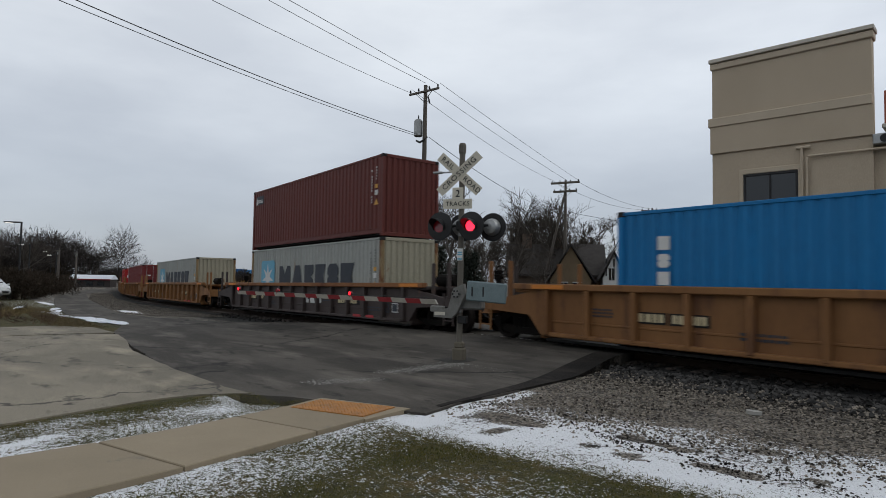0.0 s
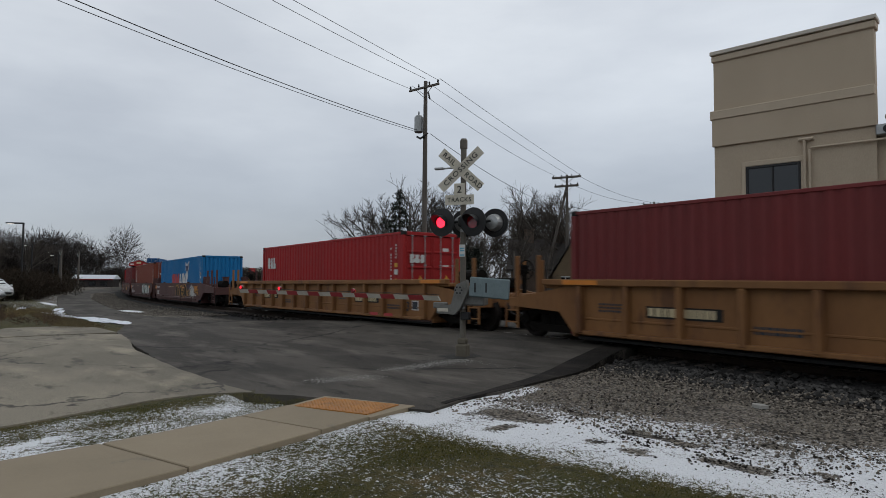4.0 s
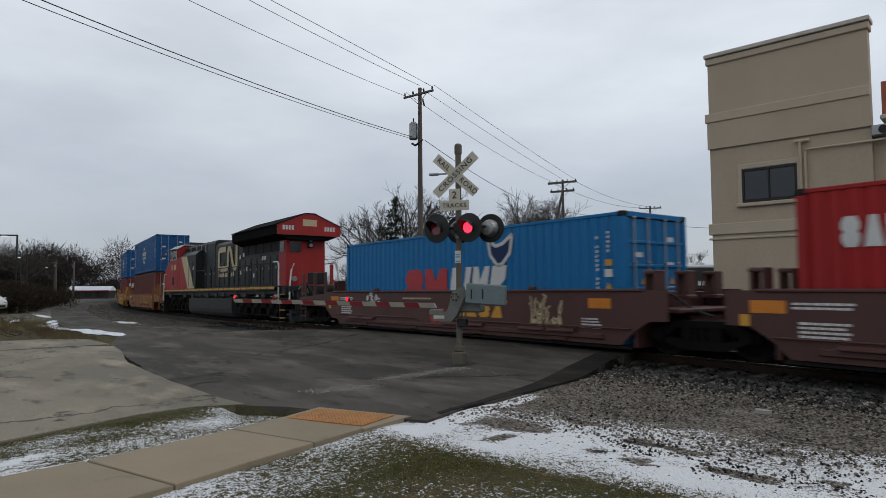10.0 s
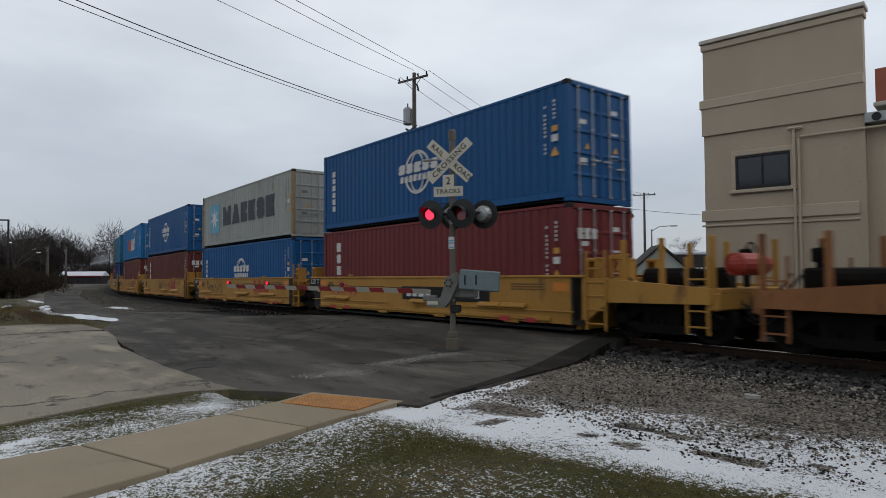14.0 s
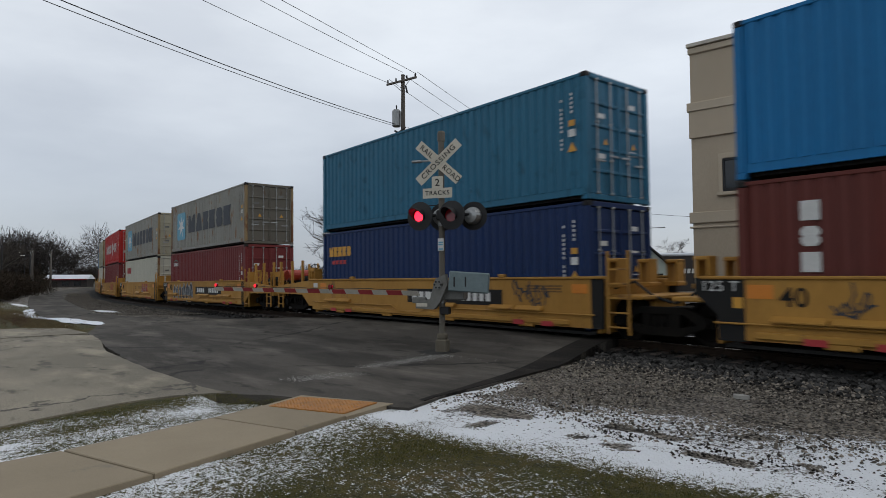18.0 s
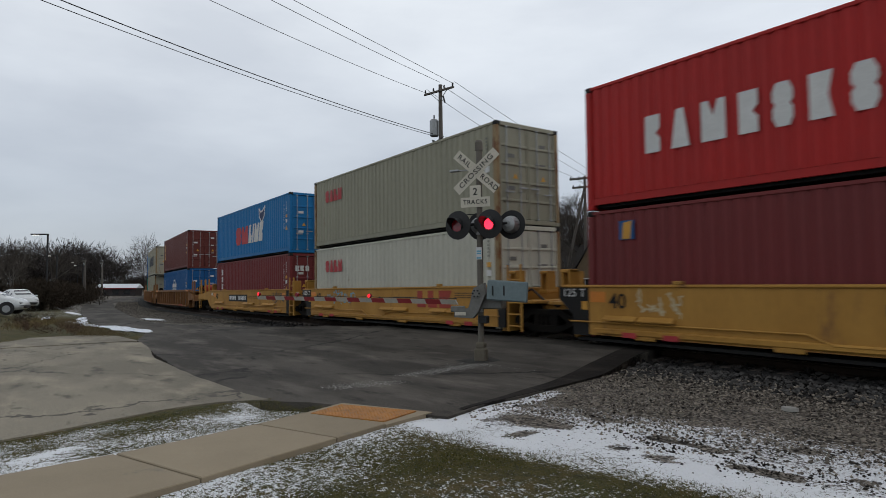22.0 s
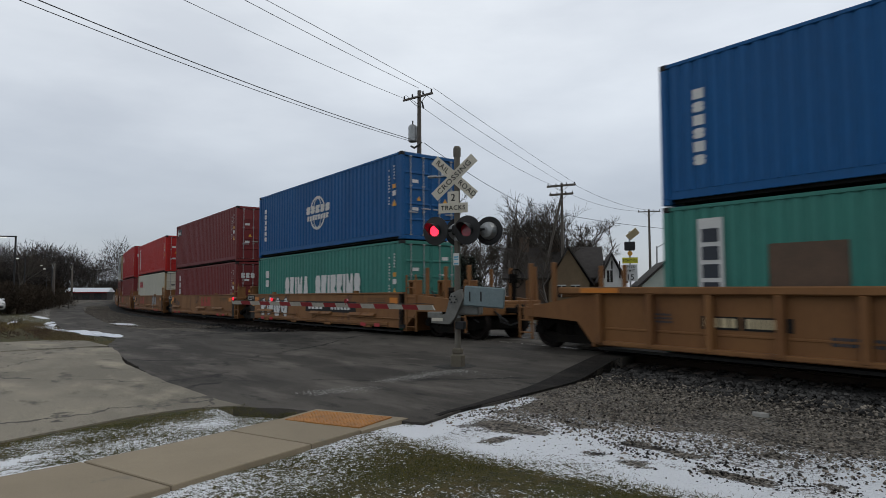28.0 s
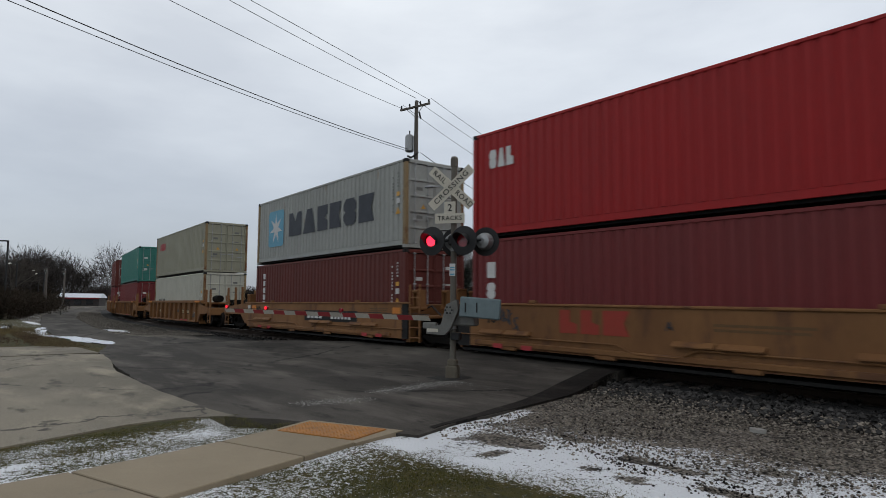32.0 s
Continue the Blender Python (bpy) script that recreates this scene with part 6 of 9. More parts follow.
        part("block_mark", cached("gold_word", lambda: word_blocks(4, 0.42, 0.3, 0.08, 0.2, 1), M_LYEL), M_LYEL, c, "yellow block marks", m=pose(0.6, y, 0.85))
    return c


def guide_post():
    g = Geo()
    g.cbox(-0.1, 0, 0.14, 0.06, 0.34, 0.62, 0.015)
    g.cbox(0.12, 0, 0.14, 0.06, 0.34, 0.62, 0.015)
    g.cbox(0.0, 0, 0.40, 0.3, 0.36, 0.08, 0.02)
    g.cbox(0.0, 0, -0.12, 0.34, 0.4, 0.1, 0.02)
    return g




# ---------------------------------------------------------------- the locomotive
def locomotive():
    """A six-axle diesel, long hood leading: frame, tank, hood, wide gabled radiator, cab with a red nose, walkways and rails."""
    k_black = material("grimy black locomotive paint", (0.0075, 0.0095, 0.0105), 0.5, second=(0.016, 0.019, 0.020), mix=0.5, scale=0.7, fine=26, bump=0.001, spots=(0.035, 0.033, 0.03), spot_at=0.66, streak=4, spec=0.35)
    k_red = material("sooty red locomotive paint", (0.36, 0.022, 0.020), 0.5, second=(0.24, 0.017, 0.017), mix=0.4, scale=0.9, fine=26, bump=0.001, spots=(0.07, 0.02, 0.016), spot_at=0.62, streak=3, spec=0.3)
    k_roof = material("sooty matt roof paint", (0.005, 0.0055, 0.006), 0.9, second=(0.011, 0.011, 0.011), mix=0.5, scale=0.8, fine=26, bump=0.001, spec=0.04)
    k_yel = material("yellow sill stripe", (0.60, 0.30, 0.025), 0.5, bump=0)
    k_edge = material("grimy yellow step edge", (0.34, 0.19, 0.05), 0.7, second=(0.12, 0.075, 0.03), mix=0.5, scale=6, fine=30, bump=0, spec=0.1)
    k_tank = material("dusty dark grey steel", (0.028, 0.032, 0.030), 0.65, second=(0.05, 0.05, 0.046), scale=1, fine=20, bump=0.001, spec=0.3, streak=3)
    c = thing("locomotive", "black and red six-axle diesel locomotive with cream stripe and block marks", "locomotive")
    deck, hw = 1.64, 0.95
    part("frame", Geo().cbox(0.2, 0, 1.42, 21.4, 2.7, 0.34, 0.03), k_black, c)
    part("walkway", Geo().cbox(0.3, 0, 1.61, 20.4, 2.96, 0.06, 0.01), k_black, c)
    for sy in (-1, 1):
        for k in range(23):
            part("sill_stripe", cached("sill_stripe", lambda: Geo().box(0, 0, 0, 0.76, 0.012, 0.095), k_yel), k_yel, c, m=pose(-9.7 + k * 0.88, sy * 1.488, 1.555))
        part("sill", cached("loco_sill", lambda: Geo().cbox(0, 0, 0, 19.6, 0.05, 0.17, 0.01), k_black), k_black, c, m=pose(0.2, sy * 1.455, 1.52))
        for k, (x, w, h) in enumerate(((-3.2, 0.5, 0.3), (-1.6, 0.3, 0.22), (-0.2, 0.6, 0.26), (1.4, 0.35, 0.3), (2.6, 0.5, 0.2), (4.6, 0.4, 0.34), (5.8, 0.7, 0.24), (8.4, 0.5, 0.28), (-5.0, 0.6, 0.26), (-8.6, 0.5, 0.3))):
            part("underframe_box", Geo().cbox(x, sy * 1.25, 1.24, w, 0.3, h, 0.03), k_tank, c)
    # fuel tank with a rolled lower edge
    prof = [(1.05, 0.06), (1.28, 0.14), (1.38, 0.3), (1.41, 0.5), (1.41, 1.06), (1.3, 1.1)]
    part("fuel_tank", Geo().prism([(-y, z) for y, z in prof] + [(y, z) for y, z in prof[::-1]], -3.8, 4.1, "yz"), k_tank, c)
    for x in (-3.8, 0.2, 4.1):
        part("tank_band", Geo().prism([(-y - 0.006, z) for y, z in prof] + [(y + 0.006, z) for y, z in prof[::-1]], x - 0.04, x + 0.04, "yz"), k_tank, c)
    part("air_tank", Geo().tube([(-3.2, -1.22, 1.26), (3.6, -1.22, 1.26)], 0.12, 10), k_tank, c)
    # hood: a wide electrical bay, the engine room, then the radiator section, which leads
    part("hood", Geo().prism([(-hw, deck), (hw, deck), (hw, 4.05), (hw - 0.12, 4.22), (-hw + 0.12, 4.22), (-hw, 4.05)], -0.2, 3.0, "yz"), k_black, c)
    part("hood", Geo().prism([(-hw, deck), (hw, deck), (hw, 4.28), (hw - 0.1, 4.42), (-hw + 0.1, 4.42), (-hw, 4.28)], -6.5, -0.2, "yz"), k_black, c)
    part("hood", Geo().prism([(-hw, deck), (hw, deck), (hw, 4.3), (hw - 0.1, 4.5), (-hw + 0.1, 4.5), (-hw, 4.3)], 3.0, 4.6, "yz"), k_black, c)
    part("hood", Geo().prism([(-hw, deck), (hw, deck), (hw, 4.0), (-hw, 4.0)], 4.6, 9.4, "yz"), k_black, c)
    roof = [(-hw, 3.7), (hw, 3.7), (1.5, 3.93), (1.52, 4.33), (0.22, 4.86), (-0.22, 4.86), (-1.52, 4.33), (-1.5, 3.93)]
    part("radiator_hood", Geo().prism(roof, 4.4, 10.44, "yz"), k_roof, c, "wide gabled black radiator housing")
    part("radiator_end", Geo().prism([(-1.53, 3.9), (1.53, 3.9), (1.54, 4.35), (0.23, 4.88), (-0.23, 4.88), (-1.54, 4.35)], 10.44, 10.5, "yz"), k_red, c, "red gabled radiator end")
    part("radiator_edge", Geo().prism([(-1.57, 4.33), (-0.23, 4.885), (0.23, 4.885), (1.57, 4.33), (1.57, 4.37), (0.23, 4.92), (-0.23, 4.92), (-1.57, 4.37)], 4.4, 10.53, "yz"), k_roof, c)
    part("hood_end", Geo().prism([(-hw - 0.012, deck), (hw + 0.012, deck), (hw + 0.012, 3.9), (-hw - 0.012, 3.9)], 9.25, 10.06, "yz"), k_red, c, "red hood end")
    part("end_window", Geo().box(10.07, -0.52, 3.4, 0.02, 0.5, 0.5), M_GLASS, c)
    part("end_window", Geo().box(9.66, -0.97, 3.4, 0.46, 0.02, 0.5), M_GLASS, c)
    part("headlight", Geo().cbox(10.12, 0.2, 3.6, 0.12, 0.26, 0.46, 0.03), M_BLACK, c)
    for z in (3.48, 3.72):
        part("headlight_lens", Geo().disc((10.19, 0.2, z), (1, 0, 0), 0.085, 0.03, 12), M_STEEL, c)
    part("block_mark", Geo().add([(10.504, y, z) for y, z in ((-0.34, 4.32), (0.34, 4.32), (0.34, 4.62), (-0.34, 4.62))], [(0, 1, 2, 3)]), M_CREAM, c, "cream block mark")
    for y0 in (-1.3, 0.72):
        tagged(part("number_mark", turned_bars(4, 0.1, 0.2, y0, 4.12, 10.505), M_WHITE, c), kind="stuff")
    # doors, louvres and latches along the hood
    for sy in (-1, 1):
        turn = 180 if sy < 0 else 0
        for k in range(14):
            x = -2.2 + k * 0.84
            part("hood_door", cached("hood_door", hood_door, k_black), k_black, c, m=pose(x, sy * (hw + 0.005), 1.72, 0, 0, turn))
            part("door_latch", cached("door_latch", lambda: Geo().cbox(0, 0, 0, 0.05, 0.05, 0.14, 0.01), M_STEEL), M_STEEL, c, m=pose(x + 0.28, sy * (hw + 0.03), 2.5))
        for x in (-5.6, -4.7, -3.3, -2.4):
            tagged(part("air_intake", cached("air_intake", lambda: grille(0.72, 0.42), M_BLACK), M_BLACK, c, m=pose(x, sy * (hw + 0.012), 3.85, 0, 0, turn + 180)), kind="stuff")
        for x in (-5.15, -3.85, -2.85, -1.9):
            part("intake_post", cached("intake_post", lambda: Geo().cbox(0, 0, 0, 0.07, 0.06, 0.5, 0.01), M_STEEL), M_STEEL, c, m=pose(x, sy * (hw + 0.03), 4.07))
        part("roof_rail", Geo().tube([(-6.4, sy * 1.0, 4.36), (-0.3, sy * 1.0, 4.36)], 0.02, 6), k_black, c)
        for k in range(5):
            part("radiator_grille", cached("rad_grille", lambda: grille(0.95, 0.62), M_BLACK), M_BLACK, c, m=pose(4.9 + k * 1.0, sy * (hw + 0.012), 3.25, 0, 0, turn + 180))
        part("hood_seam", Geo().cbox(3.6, sy * (hw + 0.012), 3.18, 12.2, 0.03, 0.04, 0.006), k_black, c)
        for x in (-0.2, 3.0, 4.6, 7.1):
            part("hood_seam", cached("hood_seam_up", lambda: Geo().cbox(0, 0, 0, 0.05, 0.03, 2.5, 0.006), k_black), k_black, c, m=pose(x, sy * (hw + 0.01), 2.95))
    for x, z, w in ((-5.4, 4.47, 0.9), (-3.6, 4.47, 1.2), (-1.4, 4.46, 0.8), (3.6, 4.54, 0.7)):
        part("roof_box", Geo().cbox(x, 0, z, w, 1.0, 0.14, 0.03), k_black, c)
    part("horn", Geo().tube([(0.9, -0.3, 4.32), (1.35, -0.3, 4.36)], [0.05, 0.11], 8).tube([(0.8, -0.05, 4.32), (1.2, -0.05, 4.36)], [0.05, 0.1], 8).cbox(1.0, -0.15, 4.25, 0.3, 0.4, 0.08, 0.02), M_BLACK, c)
    part("exhaust_duct", Geo().cbox(2.3, 0, 4.3, 0.7, 0.5, 0.22, 0.03), k_black, c)
    # cab and nose at the trailing end
    part("cab", Geo().prism([(-1.42, deck), (1.42, deck), (1.42, 4.25), (1.0, 4.52), (-1.0, 4.52), (-1.42, 4.25)], -8.7, -6.6, "yz"), k_red, c, "red wide cab")
    part("cab_roof", Geo().prism([(-1.5, 4.25), (-1.5, 4.29), (-1.02, 4.6), (1.02, 4.6), (1.5, 4.29), (1.5, 4.25), (1.0, 4.53), (-1.0, 4.53)], -8.95, -6.5, "yz"), M_STEEL, c, "pale grey cab roof")
    part("roof_unit", Geo().cbox(-7.5, 0, 4.68, 1.1, 1.2, 0.22, 0.04), k_black, c)
    part("nose", Geo().prism([(-8.7, deck), (-10.1, deck), (-10.32, 2.2), (-10.2, 2.95), (-9.7, 3.3), (-8.7, 3.62)], -1.36, 1.36), k_red, c, "blunt red nose")
    for y in (-0.62, 0.62):
        part("windscreen", Geo().box(-8.72, y, 3.95, 0.03, 0.95, 0.5), M_GLASS, c)
    for sy in (-1, 1):
        for x, w in ((-8.25, 0.5), (-7.35, 1.05)):
            pane = part("side_window", Geo().box(x, sy * 1.425, 3.92, w, 0.02, 0.58), M_GLASS, c)
            part("window_frame", Geo().cbox(x, sy * 1.44, 4.23, w + 0.1, 0.03, 0.045, 0.01).cbox(x, sy * 1.44, 3.61, w + 0.1, 0.03, 0.045, 0.01).cbox(x - w / 2, sy * 1.44, 3.92, 0.045, 0.03, 0.6, 0.01).cbox(x + w / 2, sy * 1.44, 3.92, 0.045, 0.03, 0.6, 0.01), M_STEEL, pane)
        part("window_visor", Geo().cbox(-7.6, sy * 1.54, 4.27, 1.9, 0.3, 0.03, 0.01), M_STEEL, c)
        part("nose_hatch", Geo().cbox(-7.72, sy * 1.425, 2.2, 0.42, 0.03, 0.5, 0.01), M_BLACK, c)
        part("cab_seam", Geo().cbox(-6.1, sy * 1.425, 2.4, 0.03, 0.014, 1.5, 0.004), k_red, c)
    tagged(part("number_mark", bars(4, 0.24, 0.36, 0.07, False), M_CREAM, c, m=pose(-8.2, -1.425, 2.92)), kind="stuff")
    # wide bay behind the cab with the red and cream sweep
    part("equipment_bay", Geo().prism([(-1.4, deck), (1.4, deck), (1.4, 3.72), (1.1, 3.98), (-1.1, 3.98), (-1.4, 3.72)], -6.6, -2.55, "yz"), k_black, c, "wide black equipment bay")
    y = -1.406
    part("red_panel", Geo().add([(-6.6, y, deck), (-4.22, y, deck), (-5.8, y, 3.7), (-6.6, y, 3.7)], [(0, 1, 2, 3)]), k_red, c)
    part("cream_stripe", Geo().add([(-5.8, y - 0.003, 3.7), (-4.5, y - 0.003, 3.7), (-2.8, y - 0.003, deck + 0.02), (-4.22, y - 0.003, deck + 0.02)], [(0, 1, 2, 3)]), M_CREAM, c, "soot-stained cream diagonal stripe")
    for x in (-4.0, -3.2):
        part("bay_door", Geo().cbox(x, -1.41, 2.5, 0.05, 0.02, 1.5, 0.006), k_black, c)
    # large cream shapes and a small row on the hood side
    big, yy = Geo(), -hw - 0.05

    def worm(pts, wide=0.15):
        """A broad rounded stroke through the given corners."""
        fine = []
        for i, (px, pz) in enumerate(pts):
            if 0 < i < len(pts) - 1:
                a, b_ = Vector(pts[i - 1]), Vector(pts[i + 1])
                p = Vector((px, pz))
                q0, q1 = p + (a - p).normalized() * min(0.3, (a - p).length / 2), p + (b_ - p).normalized() * min(0.3, (b_ - p).length / 2)
                fine += [q0 * (1 - t) ** 2 + p * 2 * t * (1 - t) + q1 * t * t for t in (0, 0.25, 0.5, 0.75, 1)]
            else:
                fine.append(Vector((px, pz)))
        edge = []
        for i, p in enumerate(fine):
            d_ = (fine[min(i + 1, len(fine) - 1)] - fine[max(i - 1, 0)]).normalized() * wide
            edge.append((p + Vector((-d_.y, d_.x)), p - Vector((-d_.y, d_.x))))
        big.add([(q.x, yy, q.y) for e_ in edge for q in e_], [(2 * i, 2 * i + 1, 2 * i + 3, 2 * i + 2) for i in range(len(edge) - 1)])
    worm([(1.86, 3.77), (0.61, 3.77), (0.61, 2.69), (2.2, 2.69), (2.2, 3.77), (2.62, 3.77), (3.1, 2.69), (3.6, 2.69), (3.6, 3.92)])
    part("block_mark", big, M_CREAM, c, "large cream curved block marks")
    tagged(part("stencil_mark", bars(11, 0.2, 0.2, 0.07, False), M_CREAM, c, m=pose(0.6, -hw - 0.046, 2.24)), kind="stuff")
    for x, z in ((4.2, 3.2), (4.75, 3.3), (4.3, 2.4), (5.2, 2.55), (7.4, 3.0), (7.7, 3.0), (-4.2, 3.2), (6.2, 2.2), (-3.0, 2.9)):
        part("notice", Geo().box(x, -hw - 0.06 if x > -2 else -1.42, z, 0.18, 0.01, 0.2), M_WHITE, c)
    # handrails with stanchions
    for sy in (-1, 1):
        part("handrail", Geo().tube([(-2.4, sy * 1.42, 2.68), (9.8, sy * 1.42, 2.68)], 0.024, 6), M_BLACK, c)
        for k in range(9):
            part("stanchion", cached("stanchion", lambda: Geo().tube([(0, 0, 0), (0, 0, 1.04)], 0.022, 6), M_BLACK), M_BLACK, c, m=pose(-2.3 + k * 1.5, sy * 1.42, deck))
        for sx, x0 in ((1, 10.4), (-1, -10.15)):
            part("corner_handrail", Geo().tube([(x0, sy * 1.44, 0.84), (x0, sy * 1.44, 2.6), (x0 - sx * 0.12, sy * 1.44, 2.7), (x0 - sx * 0.6, sy * 1.44, 2.7)], 0.032, 6), M_WHITE, c, "white corner handrail")
            part("end_handrail", Geo().tube([(x0 + sx * 0.86, sy * 1.3, 0.9), (x0 + sx * 0.8, sy * 1.25, 1.7), (x0 + sx * 0.6, sy * 1.1, 2.3), (x0 + sx * 0.66, sy * 1.0, 2.6)], 0.032, 6), M_WHITE, c, "white end handrail")
            part("end_post", Geo().cbox(x0 + sx * 0.75, sy * 0.75, 2.1, 0.09, 0.16, 0.95, 0.02), k_red, c, "red end platform post")
            part("step_side", Geo().prism([(x0 + sx * 0.05, 0.15), (x0 + sx * 0.09, 0.15), (x0 + sx * 0.09, deck), (x0 + sx * 0.05, deck)], sy * 1.42 - 0.34 * (sy > 0), sy * 1.42 + 0.34 * (sy < 0)), k_black, c)
            for k in range(4):
                st = part("step", Geo().cbox(x0 + sx * 0.4, sy * 1.24, 0.22 + k * 0.34, 0.58, 0.36, 0.05, 0.01), k_black, c)
                part("step_edge", Geo().cbox(x0 + sx * 0.4, sy * 1.425, 0.235 + k * 0.34, 0.5, 0.02, 0.06, 0.005), k_edge, st, "yellow step edge")
    for sx, x0, tx in ((1, 11.22, 7.1), (-1, -10.95, -6.75)):
        part("end_sheet", Geo().prism([(-0.98, 0.12), (0.98, 0.12), (1.02, 0.6), (1.02, 1.62), (-1.02, 1.62), (-1.02, 0.6)], x0 - 0.04, x0 + 0.04, "yz"), k_black, c, "black end sheet")
        part("end_beam", Geo().cbox(x0, 0, 1.5, 0.16, 2.6, 0.26, 0.03), k_black, c)
        part("snow_plough", Geo().prism([(x0 - sx * 0.1, 0.1), (x0 + sx * 0.2, 0.08), (x0 + sx * 0.12, 0.5), (x0 - sx * 0.1, 0.6)], -1.25, 1.25), k_black, c)
        coupler(c, x0 + sx * 0.25, sx)
        for yb in (-1.0, -0.8, -0.55, 0.55, 0.8, 1.0):
            part("hose", Geo().tube([(x0 + sx * 0.05, yb, 1.35), (x0 + sx * 0.22, yb, 1.15), (x0 + sx * 0.2, yb * 0.96, 0.7), (x0 + sx * 0.1, yb * 0.9, 0.45)], 0.03, 6), M_RUBBER, c)
        part("cable", Geo().tube([(x0 + sx * 0.04, -0.5, 1.75), (x0 + sx * 0.3, -0.3, 1.2), (x0 + sx * 0.3, 0.3, 1.15), (x0 + sx * 0.04, 0.5, 1.75)], 0.04, 6), M_RUBBER, c)
        rnd = random.Random(77 + sx)
        for k in range(9):
            yb = -1.15 + 0.29 * k
            part("hose", Geo().tube([(x0 - sx * 0.02, yb, 1.5), (x0 + sx * rnd.uniform(0.15, 0.34), yb + rnd.uniform(-0.1, 0.1), rnd.uniform(0.9, 1.2)), (x0 + sx * rnd.uniform(0.1, 0.3), yb + rnd.uniform(-0.2, 0.2), rnd.uniform(0.35, 0.6)), (x0 + sx * 0.05, yb * 0.8, 0.3)], 0.035, 6), M_RUBBER, c)
        part("hose", Geo().tube([(x0 + sx * 0.05, -0.9, 1.45), (x0 + sx * 0.22, -0.85, 1.6), (x0 + sx * 0.26, -0.6, 1.5), (x0 + sx * 0.1, -0.45, 1.3)], 0.018, 6), M_WHITE, c, "pale looped hose")
        part("cut_lever", Geo().tube([(x0 + sx * 0.2, -1.3, 0.95), (x0 + sx * 0.2, -0.5, 0.95), (x0 + sx * 0.3, -0.1, 1.05)], 0.02, 6), M_TRUCK, c)
        part("end_gear_box", Geo().cbox(x0 - sx * 0.25, -1.15, 1.05, 0.4, 0.3, 0.5, 0.04), M_TRUCK, c)
        part("end_cover", Geo().cbox(x0 - sx * 0.05, 0, 1.95, 0.08, 0.8, 0.5, 0.02), k_black, c, "black end platform plate")
        for yb in (-0.62, 0.62):
            part("end_light", Geo().disc((x0 - sx * 1.0, yb, 1.95), (1, 0, 0), 0.12, 0.08, 12), M_STEEL, c)
        # a three-axle truck
        t = part("truck", Geo().cbox(tx, 0, 0.82, 5.2, 1.9, 0.5, 0.05), M_TRUCK, c, "black three-axle truck")
        for sy in (-1, 1):
            part("side_frame", Geo().prism([(-2.75, 0.55), (-2.6, 0.98), (-1.5, 1.06), (1.5, 1.06), (2.6, 0.98), (2.75, 0.55), (2.55, 0.34), (1.35, 0.34), (1.2, 0.62), (0.68, 0.62), (0.55, 0.34), (-0.55, 0.34), (-0.68, 0.62), (-1.2, 0.62), (-1.35, 0.34), (-2.55, 0.34)], sy * 1.12 - 0.09, sy * 1.12 + 0.09), M_TRUCK, t, m=pose(tx, 0, 0))
            for x in (-1.95, 0, 1.95):
                part("wheel", cached("rail_wheel", rail_wheel, M_WHEEL), M_WHEEL, t, m=pose(tx + x, sy * 0.76, 0.5, 0, 0, 0 if sy > 0 else 180))
                part("axle_box", cached("axle_box", lambda: Geo().cbox(0, 0, 0, 0.52, 0.22, 0.5, 0.06).tube([(0, -0.17, 0), (0, 0.17, 0)], 0.16, 12), M_TRUCK), M_TRUCK, t, m=pose(tx + x, sy * 1.18, 0.5))
            for x in (-2.4, -1.5, -0.45, 0.45, 1.5, 2.4):
                part("spring", cached("loco_spring", lambda: coil(0.09, 0.36), M_TRUCK), M_TRUCK, t, m=pose(tx + x, sy * 1.24, 0.62))
            for x in (-1.0, 1.0):
                part("brake_cylinder", cached("brake_cyl", lambda: Geo().tube([(-0.3, 0, 0), (0.25, 0, 0), (0.45, 0, 0)], [0.13, 0.13, 0.05], 12), M_TRUCK), M_TRUCK, t, m=pose(tx + x, sy * 1.28, 1.0))
            part("brake_rod", Geo().tube([(tx - 2.6, sy * 1.3, 0.3), (tx + 2.6, sy * 1.3, 0.3)], 0.03, 6), M_TRUCK, t)
            part("sand_pipe", Geo().tube([(tx + 2.7, sy * 1.0, 1.2), (tx + 2.8, sy * 0.95, 0.6), (tx + 2.6, sy * 0.8, 0.15)], 0.03, 6), M_TRUCK, t)
    return c


def hood_door():
    g = Geo().cbox(0, 0, 0.68, 0.76, 0.03, 1.36, 0.01)
    g.cbox(0, 0.012, 0.68, 0.6, 0.03, 1.16, 0.012)
    for z in (0.3, 1.06):
        g.cbox(-0.36, 0.02, z, 0.05, 0.03, 0.14, 0.006)
    return g


def coil(r, h, turns=4):
    return Geo().tube([(r * math.cos(a), r * math.sin(a), h * a / (turns * 6.2832)) for a in [k * 0.7854 for k in range(turns * 8 + 1)]], 0.024, 5)


def turned_bars(n, w, h, y0, z0, x):
    g = Geo()
    for k in range(n):
        y = y0 + k * (w + 0.04)
        g.add([(x, y, z0), (x, y + w, z0), (x, y + w, z0 + h), (x, y, z0 + h)], [(0, 1, 2, 3)])
    return g


def grille(w, h):
    g = Geo().cbox(0, 0.01, h / 2, w, 0.03, h, 0.008)
    n = int(h / 0.06)
    for k in range(n):
        g.cbox(0, -0.012, 0.03 + k * h / n, w - 0.08, 0.02, 0.03, 0.004)
    return g


# ---------------------------------------------------------------- the train, from its leading end
def tag(x, z, w, h, seed, fill, line):
    return lambda c, y: graffiti(c, x, z, w, h, seed, fill, line, y)


def spray(x, z, w, h, seed, mat, n=5):
    return lambda c, y: scrawl(c, x, z, w, h, seed, mat, y, n)


